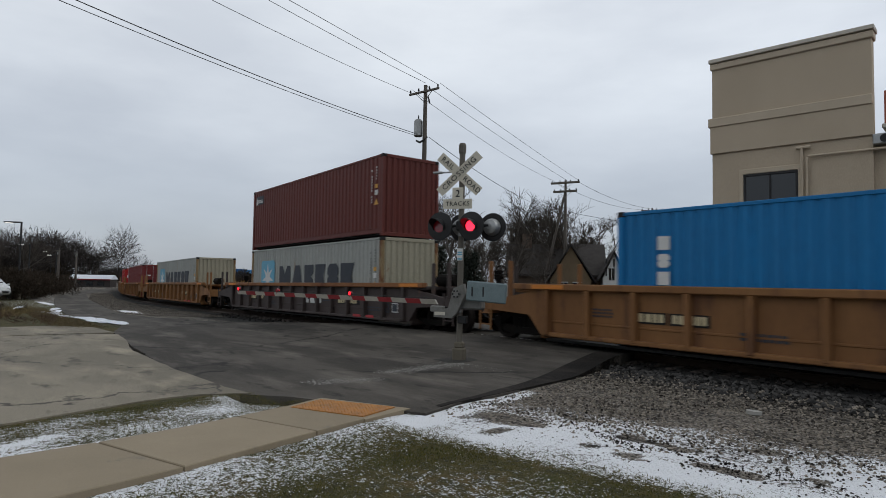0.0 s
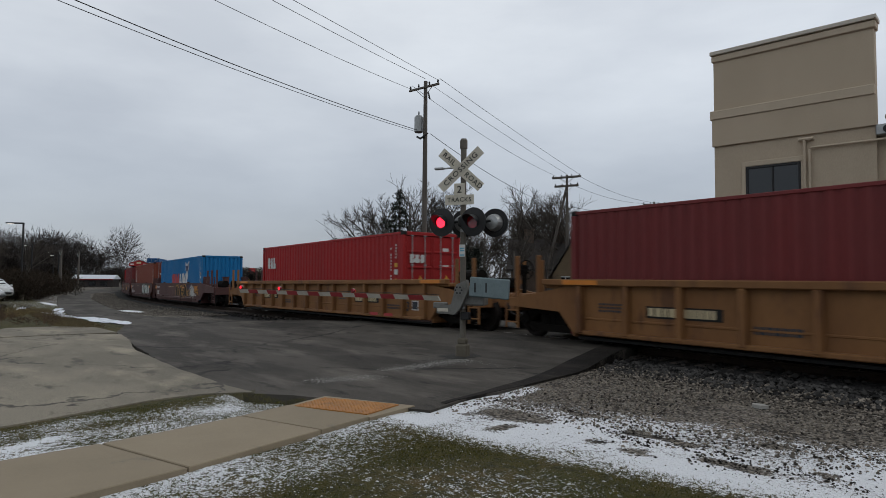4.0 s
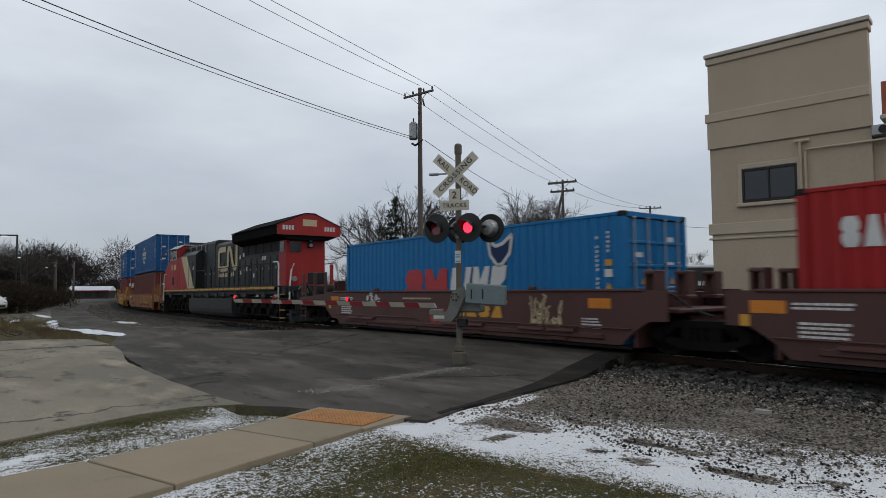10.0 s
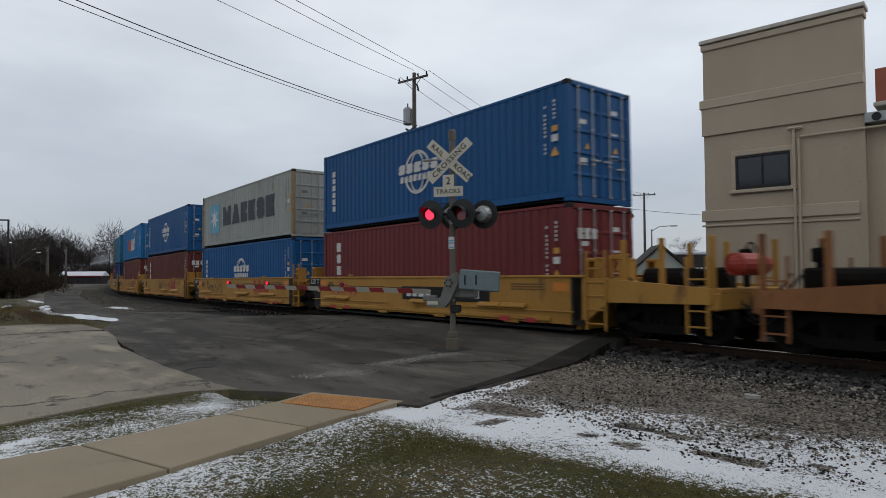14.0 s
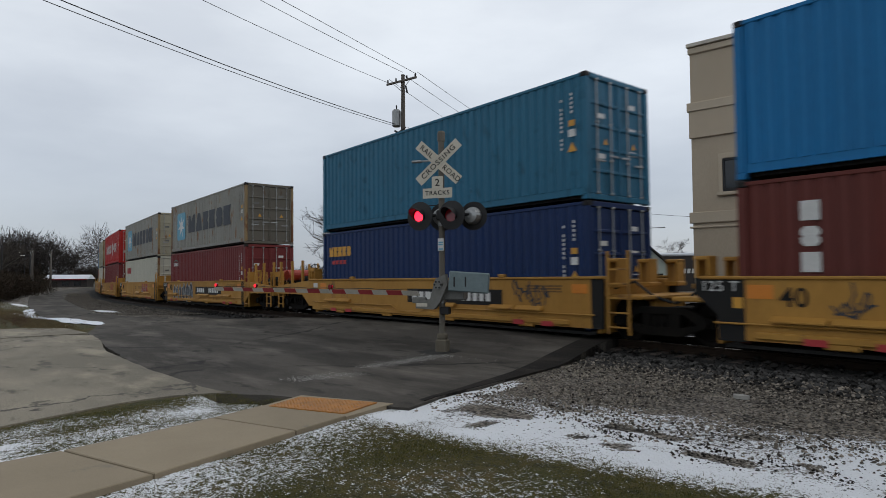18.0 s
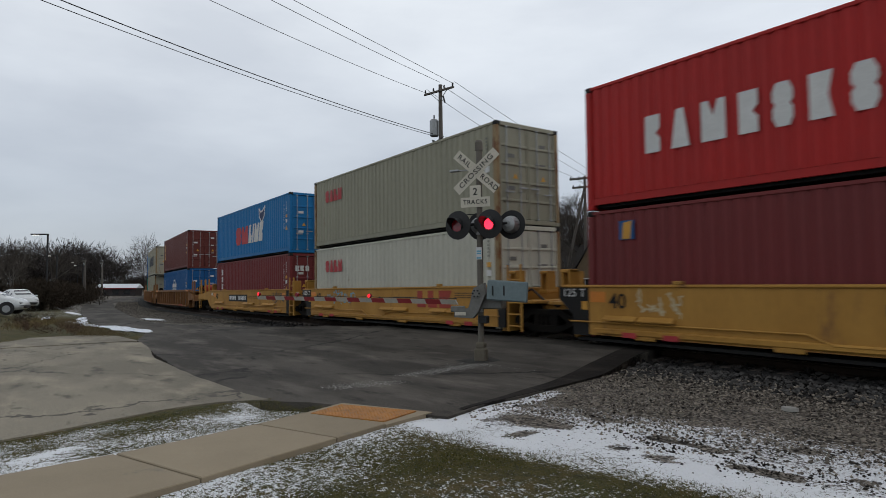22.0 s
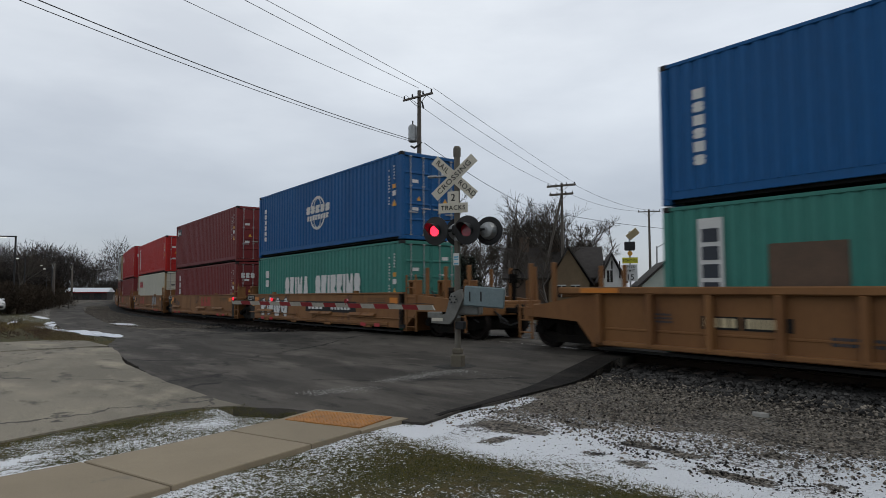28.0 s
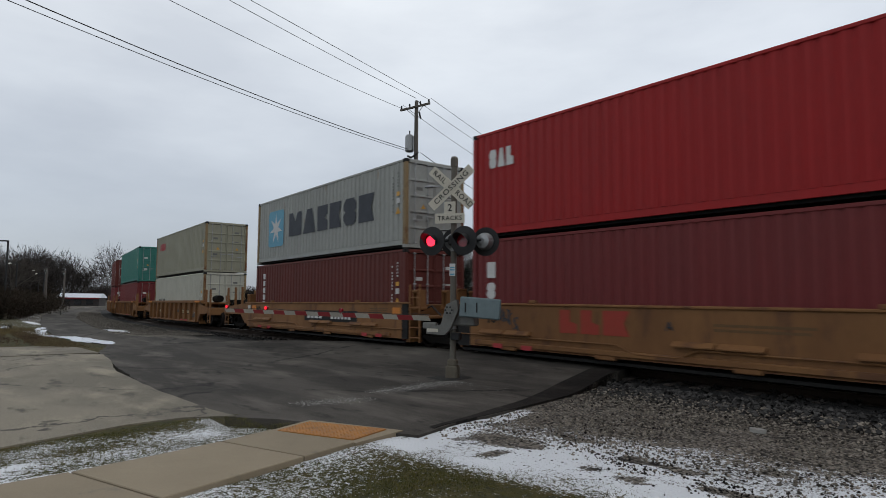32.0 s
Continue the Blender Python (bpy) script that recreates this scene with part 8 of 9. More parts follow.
def wire(a, b_, sag, r=0.02):
    a, b_ = Vector(a), Vector(b_)
    pts = []
    for k in range(25):
        q = k / 24
        p = a.lerp(b_, q)
        p.z -= 4 * sag * q * (1 - q)
        pts.append(p)
    return single("overhead_wire", Geo().tube(pts, r, 5), M_WIRE, "black overhead wire slung between poles", "wire", "overhead wires")


def span(a, ahead, slope, curve, length, r):
    """A wire from a that runs on overhead along a heading, with its slope at the pole and its curve."""
    a, ahead = Vector(a), Vector(ahead).normalized()
    pts = []
    for k in range(25):
        q = length * k / 24
        pts.append((a.x + ahead.x * q, a.y + ahead.y * q, a.z + slope * q + curve * q * q))
    return single("overhead_wire", Geo().tube(pts, r, 5), M_WIRE, "black overhead wire slung between poles", "wire", "overhead wires")


P1 = Vector((-29.0, 20.8, 13.0))
for at_, slope, curve, r in (((-30.05, 20.4, 12.94), -0.042, 0.0020, 0.013), ((-28.9, 20.7, 13.31), -0.022, 0.0014, 0.013), ((-27.9, 20.95, 13.0), 0.012, -0.0004, 0.013),
                             ((-29.3, 20.5, 10.31), -0.0411, 0.0020, 0.019), ((-29.4, 20.4, 10.24), -0.0440, 0.0019, 0.014)):
    span(at_, (0.4, -1.0), slope, curve, 30.0, r)
P2 = Vector((-40.1, 45.8, 11.7))
for o, sag in ((-1.0, 0.4), (0.1, 0.12), (1.0, 0.08)):
    wire(P1 + Vector((1.05 * o, 0.25 * o, 0.15)), P2 + Vector((1.1 * o, 0.45 * o, 0.1)), sag, 0.013)
wire(P1 + Vector((0.2, 0.2, -2.9)), P2 + Vector((-0.5, -0.6, -3.1)), 0.5, 0.018)
for o in (-0.8, 0.8):
    wire(P2 + Vector((o, o, 0)), (-43.6 + o, 65.5 + o, 10.9), 0.6, 0.016)
wire(P2 + Vector((0.2, 0.2, -3.0)), (-28, 66, 7.2), 0.6, 0.02)

# ---------------------------------------------------------------- the stuccoed building
M_STUCCO = material("tan stucco", (0.47, 0.385, 0.285), 0.85, second=(0.41, 0.335, 0.245), mix=0.4, scale=0.5, fine=45, bump=0.004, spots=(0.37, 0.30, 0.22), spot_at=0.66, spot_scale=0.6, streak=2.5, random_value=0.02)
M_STUCCO_T = material("tan trim", (0.50, 0.415, 0.31), 0.8, second=(0.44, 0.365, 0.27), mix=0.3, scale=0.8, fine=45, bump=0.002, random_value=0.02)
M_COPING = material("pale metal coping", (0.50, 0.46, 0.39), 0.5, 0.2, scale=2, fine=40, bump=0.001)
M_SALMON = material("salmon red siding", (0.42, 0.13, 0.085), 0.7, scale=1, fine=30, bump=0.001)


def tan_building():
    """Local x runs along the face from its far corner, y into the building, z up."""
    c = thing("commercial_building", "tan stuccoed two-storey commercial building with bands and a parapet", "building", m=pose(-12.8, 23.4, -0.15, 0, 0, 9.5))
    wd = 5.35
    part("wall", Geo().prism([(0, 0), (wd, 0), (wd, 7.1), (0, 7.1)], 0, 9), M_STUCCO, c)
    part("parapet_wall", Geo().prism([(0, 7.1), (wd, 7.1), (wd, 10.75), (0, 10.75)], 0, 0.45), M_STUCCO, c)
    part("rear_wing_wall", Geo().prism([(wd, 0), (26, 0), (26, 7.05), (wd, 7.05)], 0.3, 9), M_STUCCO, c)
    part("upper_wing", Geo().prism([(wd, 7.9), (26, 7.9), (26, 9.3), (wd, 9.3)], 2.6, 9), M_SALMON, c, "salmon red upper wall")
    part("red_band", Geo().cbox(16.0, 2.5, 7.75, 20.4, 0.2, 0.5, 0.03), M_STRIPE_R, c)
    part("wing_canopy", Geo().cbox(15.8, 1.2, 7.4, 20.4, 2.4, 0.16, 0.03), M_COPING, c)
    part("coping", Geo().cbox(wd / 2, 0.22, 10.88, wd + 0.2, 0.75, 0.16, 0.02), M_COPING, c)
    part("cornice", Geo().cbox(wd / 2, 0.22, 10.66, wd + 0.12, 0.6, 0.26, 0.03), M_STUCCO_T, c)
    for z0_, z1_, dep, x1 in ((8.2, 8.55, 0.16, wd), (3.72, 4.16, 0.1, wd - 0.2), (3.52, 3.6, 0.08, wd - 0.2)):
        part("band", Geo().cbox(x1 / 2 - 0.06, -dep / 2 + 0.02, (z0_ + z1_) / 2, x1 + 0.12, dep, z1_ - z0_, 0.02), M_STUCCO_T, c)
        part("band", Geo().cbox(-dep / 2 + 0.02, 0.23 if z0_ > 7 else 4.5, (z0_ + z1_) / 2, dep, 0.5 if z0_ > 7 else 9, z1_ - z0_, 0.02), M_STUCCO_T, c)
    part("raised_field", Geo().cbox(wd / 2 - 0.01, -0.04, 7.67, wd + 0.1, 0.1, 1.1, 0.02), M_STUCCO, c)
    w = part("window_unit", Geo().box(2.12, -0.01, 5.53, 1.74, 0.05, 1.2), M_GLASS, c, "dark two-light window")
    part("window_frame", Geo().cbox(2.12, -0.03, 6.13, 1.84, 0.1, 0.09, 0.01).cbox(2.12, -0.03, 4.95, 1.84, 0.1, 0.12, 0.01).cbox(1.22, -0.03, 5.53, 0.08, 0.1, 1.26, 0.01).cbox(3.02, -0.03, 5.53, 0.08, 0.1, 1.26, 0.01).cbox(2.12, -0.03, 5.53, 0.06, 0.1, 1.2, 0.01), M_LAMPB, w)
    part("window_sill", Geo().cbox(2.12, -0.07, 4.81, 2.3, 0.16, 0.14, 0.02), M_STUCCO_T, w)
    part("window_surround", Geo().cbox(2.12, -0.035, 6.28, 2.2, 0.09, 0.2, 0.02).cbox(1.1, -0.035, 5.53, 0.16, 0.09, 1.36, 0.02).cbox(3.14, -0.035, 5.53, 0.16, 0.09, 1.36, 0.02), M_STUCCO_T, w)
    part("downpipe", Geo().tube([(3.2, -0.12, 0), (3.2, -0.12, 6.95)], 0.05, 8), M_STUCCO_T, c)
    part("downpipe_elbow", Geo().tube([(3.02, -0.12, 6.95), (3.5, -0.12, 6.95)], 0.06, 8), M_STUCCO_T, c)
    part("conduit", Geo().tube([(3.36, -0.12, 0), (3.36, -0.12, 6.55), (3.42, -0.12, 6.62), (5.6, -0.1, 6.62), (9.0, 0.2, 6.7)], 0.04, 8), M_STUCCO_T, c)
    part("air_unit", Geo().cbox(5.75, 0.1, 6.95, 0.8, 0.5, 0.36, 0.03), M_STEEL, c)
    part("air_fan", Geo().disc((5.7, -0.17, 6.95), (0, 1, 0), 0.14, 0.03, 16), M_LAMPB, c)
    for k in range(4):
        part("wing_window", Geo().box(8.2 + k * 4.2, 0.29, 4.9, 2.0, 0.05, 1.3), M_GLASS, c)
    return c


tan_building()

# ---------------------------------------------------------------- houses and shops beyond the track
M_BRICK = material("brown brick", (0.12, 0.085, 0.062), 0.85, second=(0.085, 0.062, 0.048), mix=0.45, scale=1, fine=25, bump=0.004)
M_SHINGLE = material("dark brown shingles", (0.036, 0.031, 0.028), 0.9, second=(0.025, 0.021, 0.019), mix=0.5, scale=2, fine=20, bump=0.01)
M_CREAMWALL = material("ochre rendered gable", (0.16, 0.115, 0.065), 0.85, second=(0.11, 0.08, 0.05), scale=1, fine=25, bump=0.003)
M_SIDING = material("white board siding", (0.55, 0.56, 0.55), 0.7, scale=1, fine=25, bump=0.002)


def gabled(c, x0, x1, y0, y1, eave, ridge, wall, roof, along="x"):
    """A gabled block with thick roof slabs that oversail."""
    if along == "x":
        ym = (y0 + y1) / 2
        part("wall", Geo().prism([(y0, 0), (y1, 0), (y1, eave), (ym, ridge - 0.1), (y0, eave)], x0, x1, "yz"), wall, c)
        for s, ya in ((-1, y0), (1, y1)):
            part("roof", Geo().prism([(ya + s * 0.4, eave - 0.25), (ym, ridge), (ym, ridge + 0.18), (ya + s * 0.4, eave - 0.07)], x0 - 0.4, x1 + 0.4, "yz"), roof, c)
    else:
        xm = (x0 + x1) / 2
        part("wall", Geo().prism([(x0, 0), (x1, 0), (x1, eave), (xm, ridge - 0.1), (x0, eave)], y0, y1), wall, c)
        for s, xa in ((-1, x0), (1, x1)):
            part("roof", Geo().prism([(xa + s * 0.4, eave - 0.25), (xm, ridge), (xm, ridge + 0.18), (xa + s * 0.4, eave - 0.07)], y0 - 0.4, y1 + 0.4), roof, c)


house = thing("house", "brown brick house with steep shingled gables and chimneys", "house", m=pose(-44.0, 41.5, -0.9, 0, 0, 43))
gabled(house, 0.3, 9.5, 1.5, 9, 3.6, 6.6, M_BRICK, M_SHINGLE, "x")
gabled(house, 4.4, 8.2, -0.5, 3.0, 3.0, 6.3, M_CREAMWALL, M_SHINGLE, "y")
gabled(house, 9.2, 11.2, -1.2, 2.4, 3.2, 5.6, M_SIDING, M_SHINGLE, "y")
for x, z in ((2.0, 7.6), (5.2, 7.3)):
    part("chimney", Geo().cbox(x, 5.0, z - 1.0, 1.0, 0.8, 2.2, 0.03).cbox(x, 5.0, z + 0.14, 1.15, 0.95, 0.12, 0.02), M_BRICK, house)
for x, z, w in ((5.6, 2.2, 0.8), (6.9, 2.2, 0.8), (10.0, 3.6, 0.5)):
    wn = part("window", Geo().box(x, -0.53 if x < 9 else -1.23, z, w, 0.05, 1.1), M_GLASS, house)
    part("window_frame", Geo().cbox(x, -0.56 if x < 9 else -1.26, z, 0.06, 0.06, 1.1, 0.01).cbox(x, -0.56 if x < 9 else -1.26, z + 0.58, w + 0.1, 0.06, 0.08, 0.01), M_SIDING, wn)
for x in (9.5, 10.2, 10.9):
    part("timber", Geo().cbox(x, -1.24, 4.2, 0.12, 0.06, 1.6, 0.01), M_LAMPB, house)

cottage = thing("house", "small pale green gabled house", "house", m=pose(-33.5, 49.0, -0.7, 0, 0, 40))
M_PALEGREEN = material("pale green siding", (0.42, 0.47, 0.42), 0.75, scale=1, fine=25, bump=0.002)
gabled(cottage, 0, 4.2, 0, 7, 2.6, 4.6, M_PALEGREEN, M_SHINGLE, "y")
for x in (1.2, 3.0):
    part("window", Geo().box(x, -0.03, 1.7, 0.6, 0.06, 1.0), M_GLASS, cottage)

shop = thing("shop", "dark low shop with a snowy flat roof and white block marks", "shop", m=pose(-35.8, 56.5, -0.7, 0, 0, 33))
M_DARKWALL = material("dark brown shop wall", (0.035, 0.028, 0.026), 0.7, scale=1, fine=20, bump=0.002)
part("wall", Geo().cbox(5.5, 3, 2.0, 11, 6, 4.0, 0.04), M_DARKWALL, shop)
M_SNOW = material("fresh snow", (0.74, 0.77, 0.82), 0.8, second=(0.66, 0.70, 0.76), mix=0.3, scale=2, fine=30, bump=0.01, spec=0.2)
part("roof", Geo().cbox(5.5, 3, 4.1, 11.3, 6.3, 0.34, 0.1), M_SNOW, shop, "snow-covered flat roof")
block_row(shop, [(CYCLE[(i * 3 + 2) % 7], 0.3) for i in range(10)], 2.8, -0.02, 2.2, 0.45, 0.12, M_WHITE, "white block mark", 0.15)
for x in (1.6, 9.0):
    part("window", Geo().box(x, -0.02, 1.5, 1.2, 0.06, 1.3), M_GLASS, shop)

# speed sign with its warning lamps
post = thing("road_sign", "yellow and white speed limit sign with a small solar warning lamp", "road sign", m=pose(-15.1, 21.3, ground_z(-15) - 0.1, 0, 0, 38))
M_SIGNY = material("fluorescent yellow sign sheet", (0.62, 0.60, 0.03), 0.5, bump=0)
M_SIGNW = material("white road sign sheet", (0.62, 0.63, 0.62), 0.5, bump=0)
part("post", Geo().tube([(0, 0.04, 0), (0, 0.04, 4.1)], 0.035, 8), M_STEEL, post)
part("sign_plate", Geo().cbox(0, 0, 2.42, 0.56, 0.01, 0.68, 0.003), M_SIGNW, post)
letters("sign_letters", "SPEED", 0.14, M_SIGNINK, post, pose(0, -0.01, 2.66, 90))
letters("sign_letters", "LIMIT", 0.14, M_SIGNINK, post, pose(0, -0.01, 2.5, 90))
letters("sign_letters", "15", 0.32, M_SIGNINK, post, pose(0, -0.01, 2.24, 90))
part("upper_plate", Geo().cbox(0, 0, 2.92, 0.6, 0.01, 0.24, 0.003), M_SIGNY, post)
letters("sign_letters", "SCHOOL", 0.13, M_SIGNINK, post, pose(0, -0.01, 2.92, 90))
part("lamp_box", Geo().cbox(0, 0, 3.5, 0.42, 0.16, 0.36, 0.03), M_LAMPB, post)
part("amber_lens", Geo().disc((0.0, -0.09, 3.2), (0, 1, 0), 0.1, 0.04, 14), M_LYEL, post)
part("solar_panel", Geo().cbox(0.12, 0, 3.98, 0.5, 0.04, 0.3, 0.006, pose(0, 0, 0, 30, -40, 0).to_3x3()), M_CREAM, post)
sl = thing("street_lamp", "grey street lamp arm on a slim pole", "street lamp", m=pose(-42.0, 64.5, -0.7, 0, 0, 40))
part("pole", Geo().tube([(0, 0, 0), (0, 0, 7.2)], 0.09, 8), M_STEEL, sl)
part("lamp_arm", Geo().tube([(0, 0, 7.0), (0.8, 0, 7.5), (2.2, 0, 7.6)], 0.05, 6), M_STEEL, sl)
part("lamp_head", Geo().cbox(2.5, 0, 7.58, 0.8, 0.26, 0.14, 0.04), M_STEEL, sl)

# ---------------------------------------------------------------- trees
M_BARK = material("grey-brown bark", (0.105, 0.092, 0.08), 0.9, second=(0.06, 0.052, 0.045), scale=6, fine=30, bump=0.006)
M_TWIG = material("bare winter twigs", (0.080, 0.069, 0.059), 0.9, second=(0.055, 0.048, 0.041), bump=0, spec=0.1)
M_NEEDLE = material("dark spruce needles", (0.012, 0.020, 0.012), 0.9, second=(0.022, 0.028, 0.017), mix=0.5, scale=2, fine=10, bump=0)


def bare_tree(height, seed, spread=1.0, levels=5, name_label="bare grey-brown deciduous tree in winter", group="bare trees", stems=1, fine=0.014):
    rnd = random.Random(seed)
    c = thing("tree", name_label, "tree", group)
    thick, thin = Geo(), Geo()

    def grow(p, d, length, r, lev):
        n = 4 if lev < 3 else 3
        pts, q, dd = [p], p.copy(), d.copy()
        for _ in range(n):
            dd = (dd + Vector((rnd.gauss(0, 0.13), rnd.gauss(0, 0.13), 0.05 + rnd.gauss(0, 0.06)))).normalized()
            q = q + dd * length / n
            pts.append(q.copy())
        g = thick if lev < 2 else thin
        rs = [r * (1 - 0.6 * k / n) for k in range(n + 1)]
        g.tube(pts, rs, 8 if lev == 0 else (5 if lev < 3 else 3), False)
        if lev >= levels:
            return
        kids = (6, 4, 4, 4, 3, 3)[lev]
        for k in range(kids):
            u_ = rnd.uniform(0.35, 1.0) if lev else rnd.uniform(0.45, 1.0)
            base = pts[min(n, int(u_ * n))]
            a = rnd.uniform(0, 6.28)
            tilt = rnd.uniform(0.35, 0.85) * spread
            ax = dd.orthogonal().normalized()
            nd = (dd * math.cos(tilt) + (Matrix.Rotation(a, 3, dd) @ ax) * math.sin(tilt)).normalized()
            grow(base, nd, length * rnd.uniform(0.5, 0.72), max(fine, r * 0.46 * rnd.uniform(0.8, 1.15)), lev + 1)

    for s in range(stems):
        grow(Vector((rnd.gauss(0, 0.3) * (stems > 1), rnd.gauss(0, 0.3) * (stems > 1), -0.2)), Vector((rnd.gauss(0, 0.06 + 0.15 * (stems > 1)), rnd.gauss(0, 0.06 + 0.15 * (stems > 1)), 1)).normalized(), height * 0.42, height * 0.018, 0)
    top = max(p[2] for p in thin.v)
    for g_ in (thick, thin):
        g_.v = [tuple(q * height / top for q in p) for p in g_.v]
    part("trunk", thick, M_BARK, c)
    part("crown", thin, M_TWIG, c)
    return c


def put(ob, x, y, z=None, turn=0, s=1.0):
    ob.matrix_basis = pose(x, y, (ground_z(x) if z is None else z), 0, 0, turn) @ Matrix.Scale(s, 4)
    return ob


def copy_at(ob, x, y, turn, s, z=None):
    """A turned copy of a tree, a little larger or smaller."""
    k = copy_thing(ob, pose(x, y, ground_z(x) if z is None else z, 0, 0, turn))
    k.scale = (s, s, s)
    return k


T = [bare_tree(11, 21, fine=0.010), bare_tree(11, 22, 1.1, fine=0.010), bare_tree(11, 23, 0.9, fine=0.020), bare_tree(8, 24, 1.15, 4, stems=3, fine=0.010)]
put(T[0], -45.5, 30.6)
put(T[1], -43.5, 33.0, None, 40)
put(T[2], -57.5, 58.5, None, 10, 1.12)
put(T[3], -50.0, 36.0, None, 0, 0.8)
for x, y, turn, s, k in ((-53.0, 60.0, 120, 1.2, 0), (-60.5, 60.5, 200, 1.15, 1), (-66.0, 61.0, 300, 0.95, 2), (-50.5, 64.0, 77, 1.1, 1), (-63.0, 52.0, 15, 0.85, 0), (-72.0, 60.0, 260, 0.9, 0),
                         (-49.0, 58.0, 60, 1.05, 2), (-82.0, 55.0, 10, 0.8, 2), (-42.0, 72.0, 33, 0.6, 1), (-30.5, 70.0, 140, 0.55, 0), (-24.0, 66.0, 250, 0.5, 2), (-48.0, 33.5, 88, 0.8, 2), (-52.0, 32.0, 190, 0.75, 3), (-40.8, 34.8, 10, 0.6, 3), (-39.5, 38.5, 60, 0.62, 0), (-37.2, 40.5, 150, 0.5, 1),
                         (-47.6, 45.8, 20, 1.1, 0), (-45.2, 48.2, 110, 1.14, 1), (-43.2, 50.0, 200, 1.0, 0), (-49.8, 43.6, 290, 0.92, 1), (-46.8, 30.0, 160, 0.92, 0)):
    copy_at(T[k], x, y, turn, s)


def conifer(height, seed):
    rnd = random.Random(seed)
    c = thing("tree", "ragged dark green conifer", "tree", "conifers")
    part("trunk", Geo().tube([(0, 0, 0), (0.1, 0, height * 0.5), (0, 0.05, height)], [0.2, 0.12, 0.03], 8), M_BARK, c)
    g = Geo()
    n = 190
    for k in range(n):
        u_ = (int(k / 9) + 0.35 * rnd.random()) * 9 / n                   # whorls of boughs with gaps between
        z = height * min(0.99, 0.14 + 0.86 * u_)
        reach = max(0.02, 1 - u_) ** 0.8 * height * 0.31 * rnd.uniform(0.6, 1.1) + 0.1
        a = rnd.uniform(0, 6.28)
        d_ = Vector((math.cos(a), math.sin(a), rnd.uniform(-0.12, 0.12)))
        for j in range(int(reach / 0.11) + 2):
            p = Vector((0, 0, z)) + d_ * (reach * (j + 1) / (int(reach / 0.11) + 2))
            for _ in range(3):
                o = Vector((rnd.gauss(0, 0.12), rnd.gauss(0, 0.12), rnd.gauss(0, 0.06)))
                t = Vector((rnd.gauss(0, 1), rnd.gauss(0, 1), rnd.gauss(0, 0.6))).normalized() * rnd.uniform(0.14, 0.3)
                w = t.cross(Vector((0, 0, 1))).normalized() * 0.06
                q = p + o
                g.add([q - w, q + w, q + t], [(0, 1, 2)])
    part("crown", g, M_NEEDLE, c)
    return c


put(conifer(8.5, 31), -37.9, 24.9)
put(conifer(5.0, 32), -40.5, 31.0)
put(conifer(4.4, 33), -36.0, 29.5)
put(conifer(4.6, 34), -38.2, 31.5)
put(conifer(4.2, 35), -34.0, 29.0)


def brush(name, label, box_, count, h, seed, mat, lean=0.25, w=0.03):
    """A belt of thin upright stems and twigs."""
    rnd = random.Random(seed)
    vs, fs = [], []
    x0, y0, x1, y1, depth = box_
    for _ in range(count):
        q = rnd.random()
        x, y = x0 + (x1 - x0) * q + rnd.uniform(-depth, depth), y0 + (y1 - y0) * q + rnd.uniform(-depth, depth)
        hh = h * rnd.uniform(0.35, 1.0) * (0.78 + 0.22 * math.sin(q * 40 + 3 * math.sin(q * 13)))
        z0 = ground_z(x) + (rnd.uniform(0, 0.75) * hh if rnd.random() < 0.6 else 0)
        z1 = min(z0 + hh * rnd.uniform(0.2, 0.5), ground_z(x) + hh)
        if z1 <= z0:
            z1 = z0 + 0.2
        lx, ly = rnd.gauss(0, lean) * (z1 - z0), rnd.gauss(0, lean) * (z1 - z0)
        a = rnd.uniform(0, 6.28)
        dx, dy = w * math.cos(a), w * math.sin(a)
        k = len(vs)
        vs += [(x - dx, y - dy, z0), (x + dx, y + dy, z0), (x + lx, y + ly, z1)]
        fs.append((k, k + 1, k + 2))
    g = Geo()
    g.v, g.f = vs, fs
    return single(name, g, mat, label, "brush", kind="stuff")


M_WOODS = stone_material("bare far woods", (0.020, 0.017, 0.016), (0.060, 0.052, 0.048))
M_SHRUB = stone_material("dark evergreen shrubs", (0.016, 0.016, 0.011), (0.055, 0.038, 0.027))


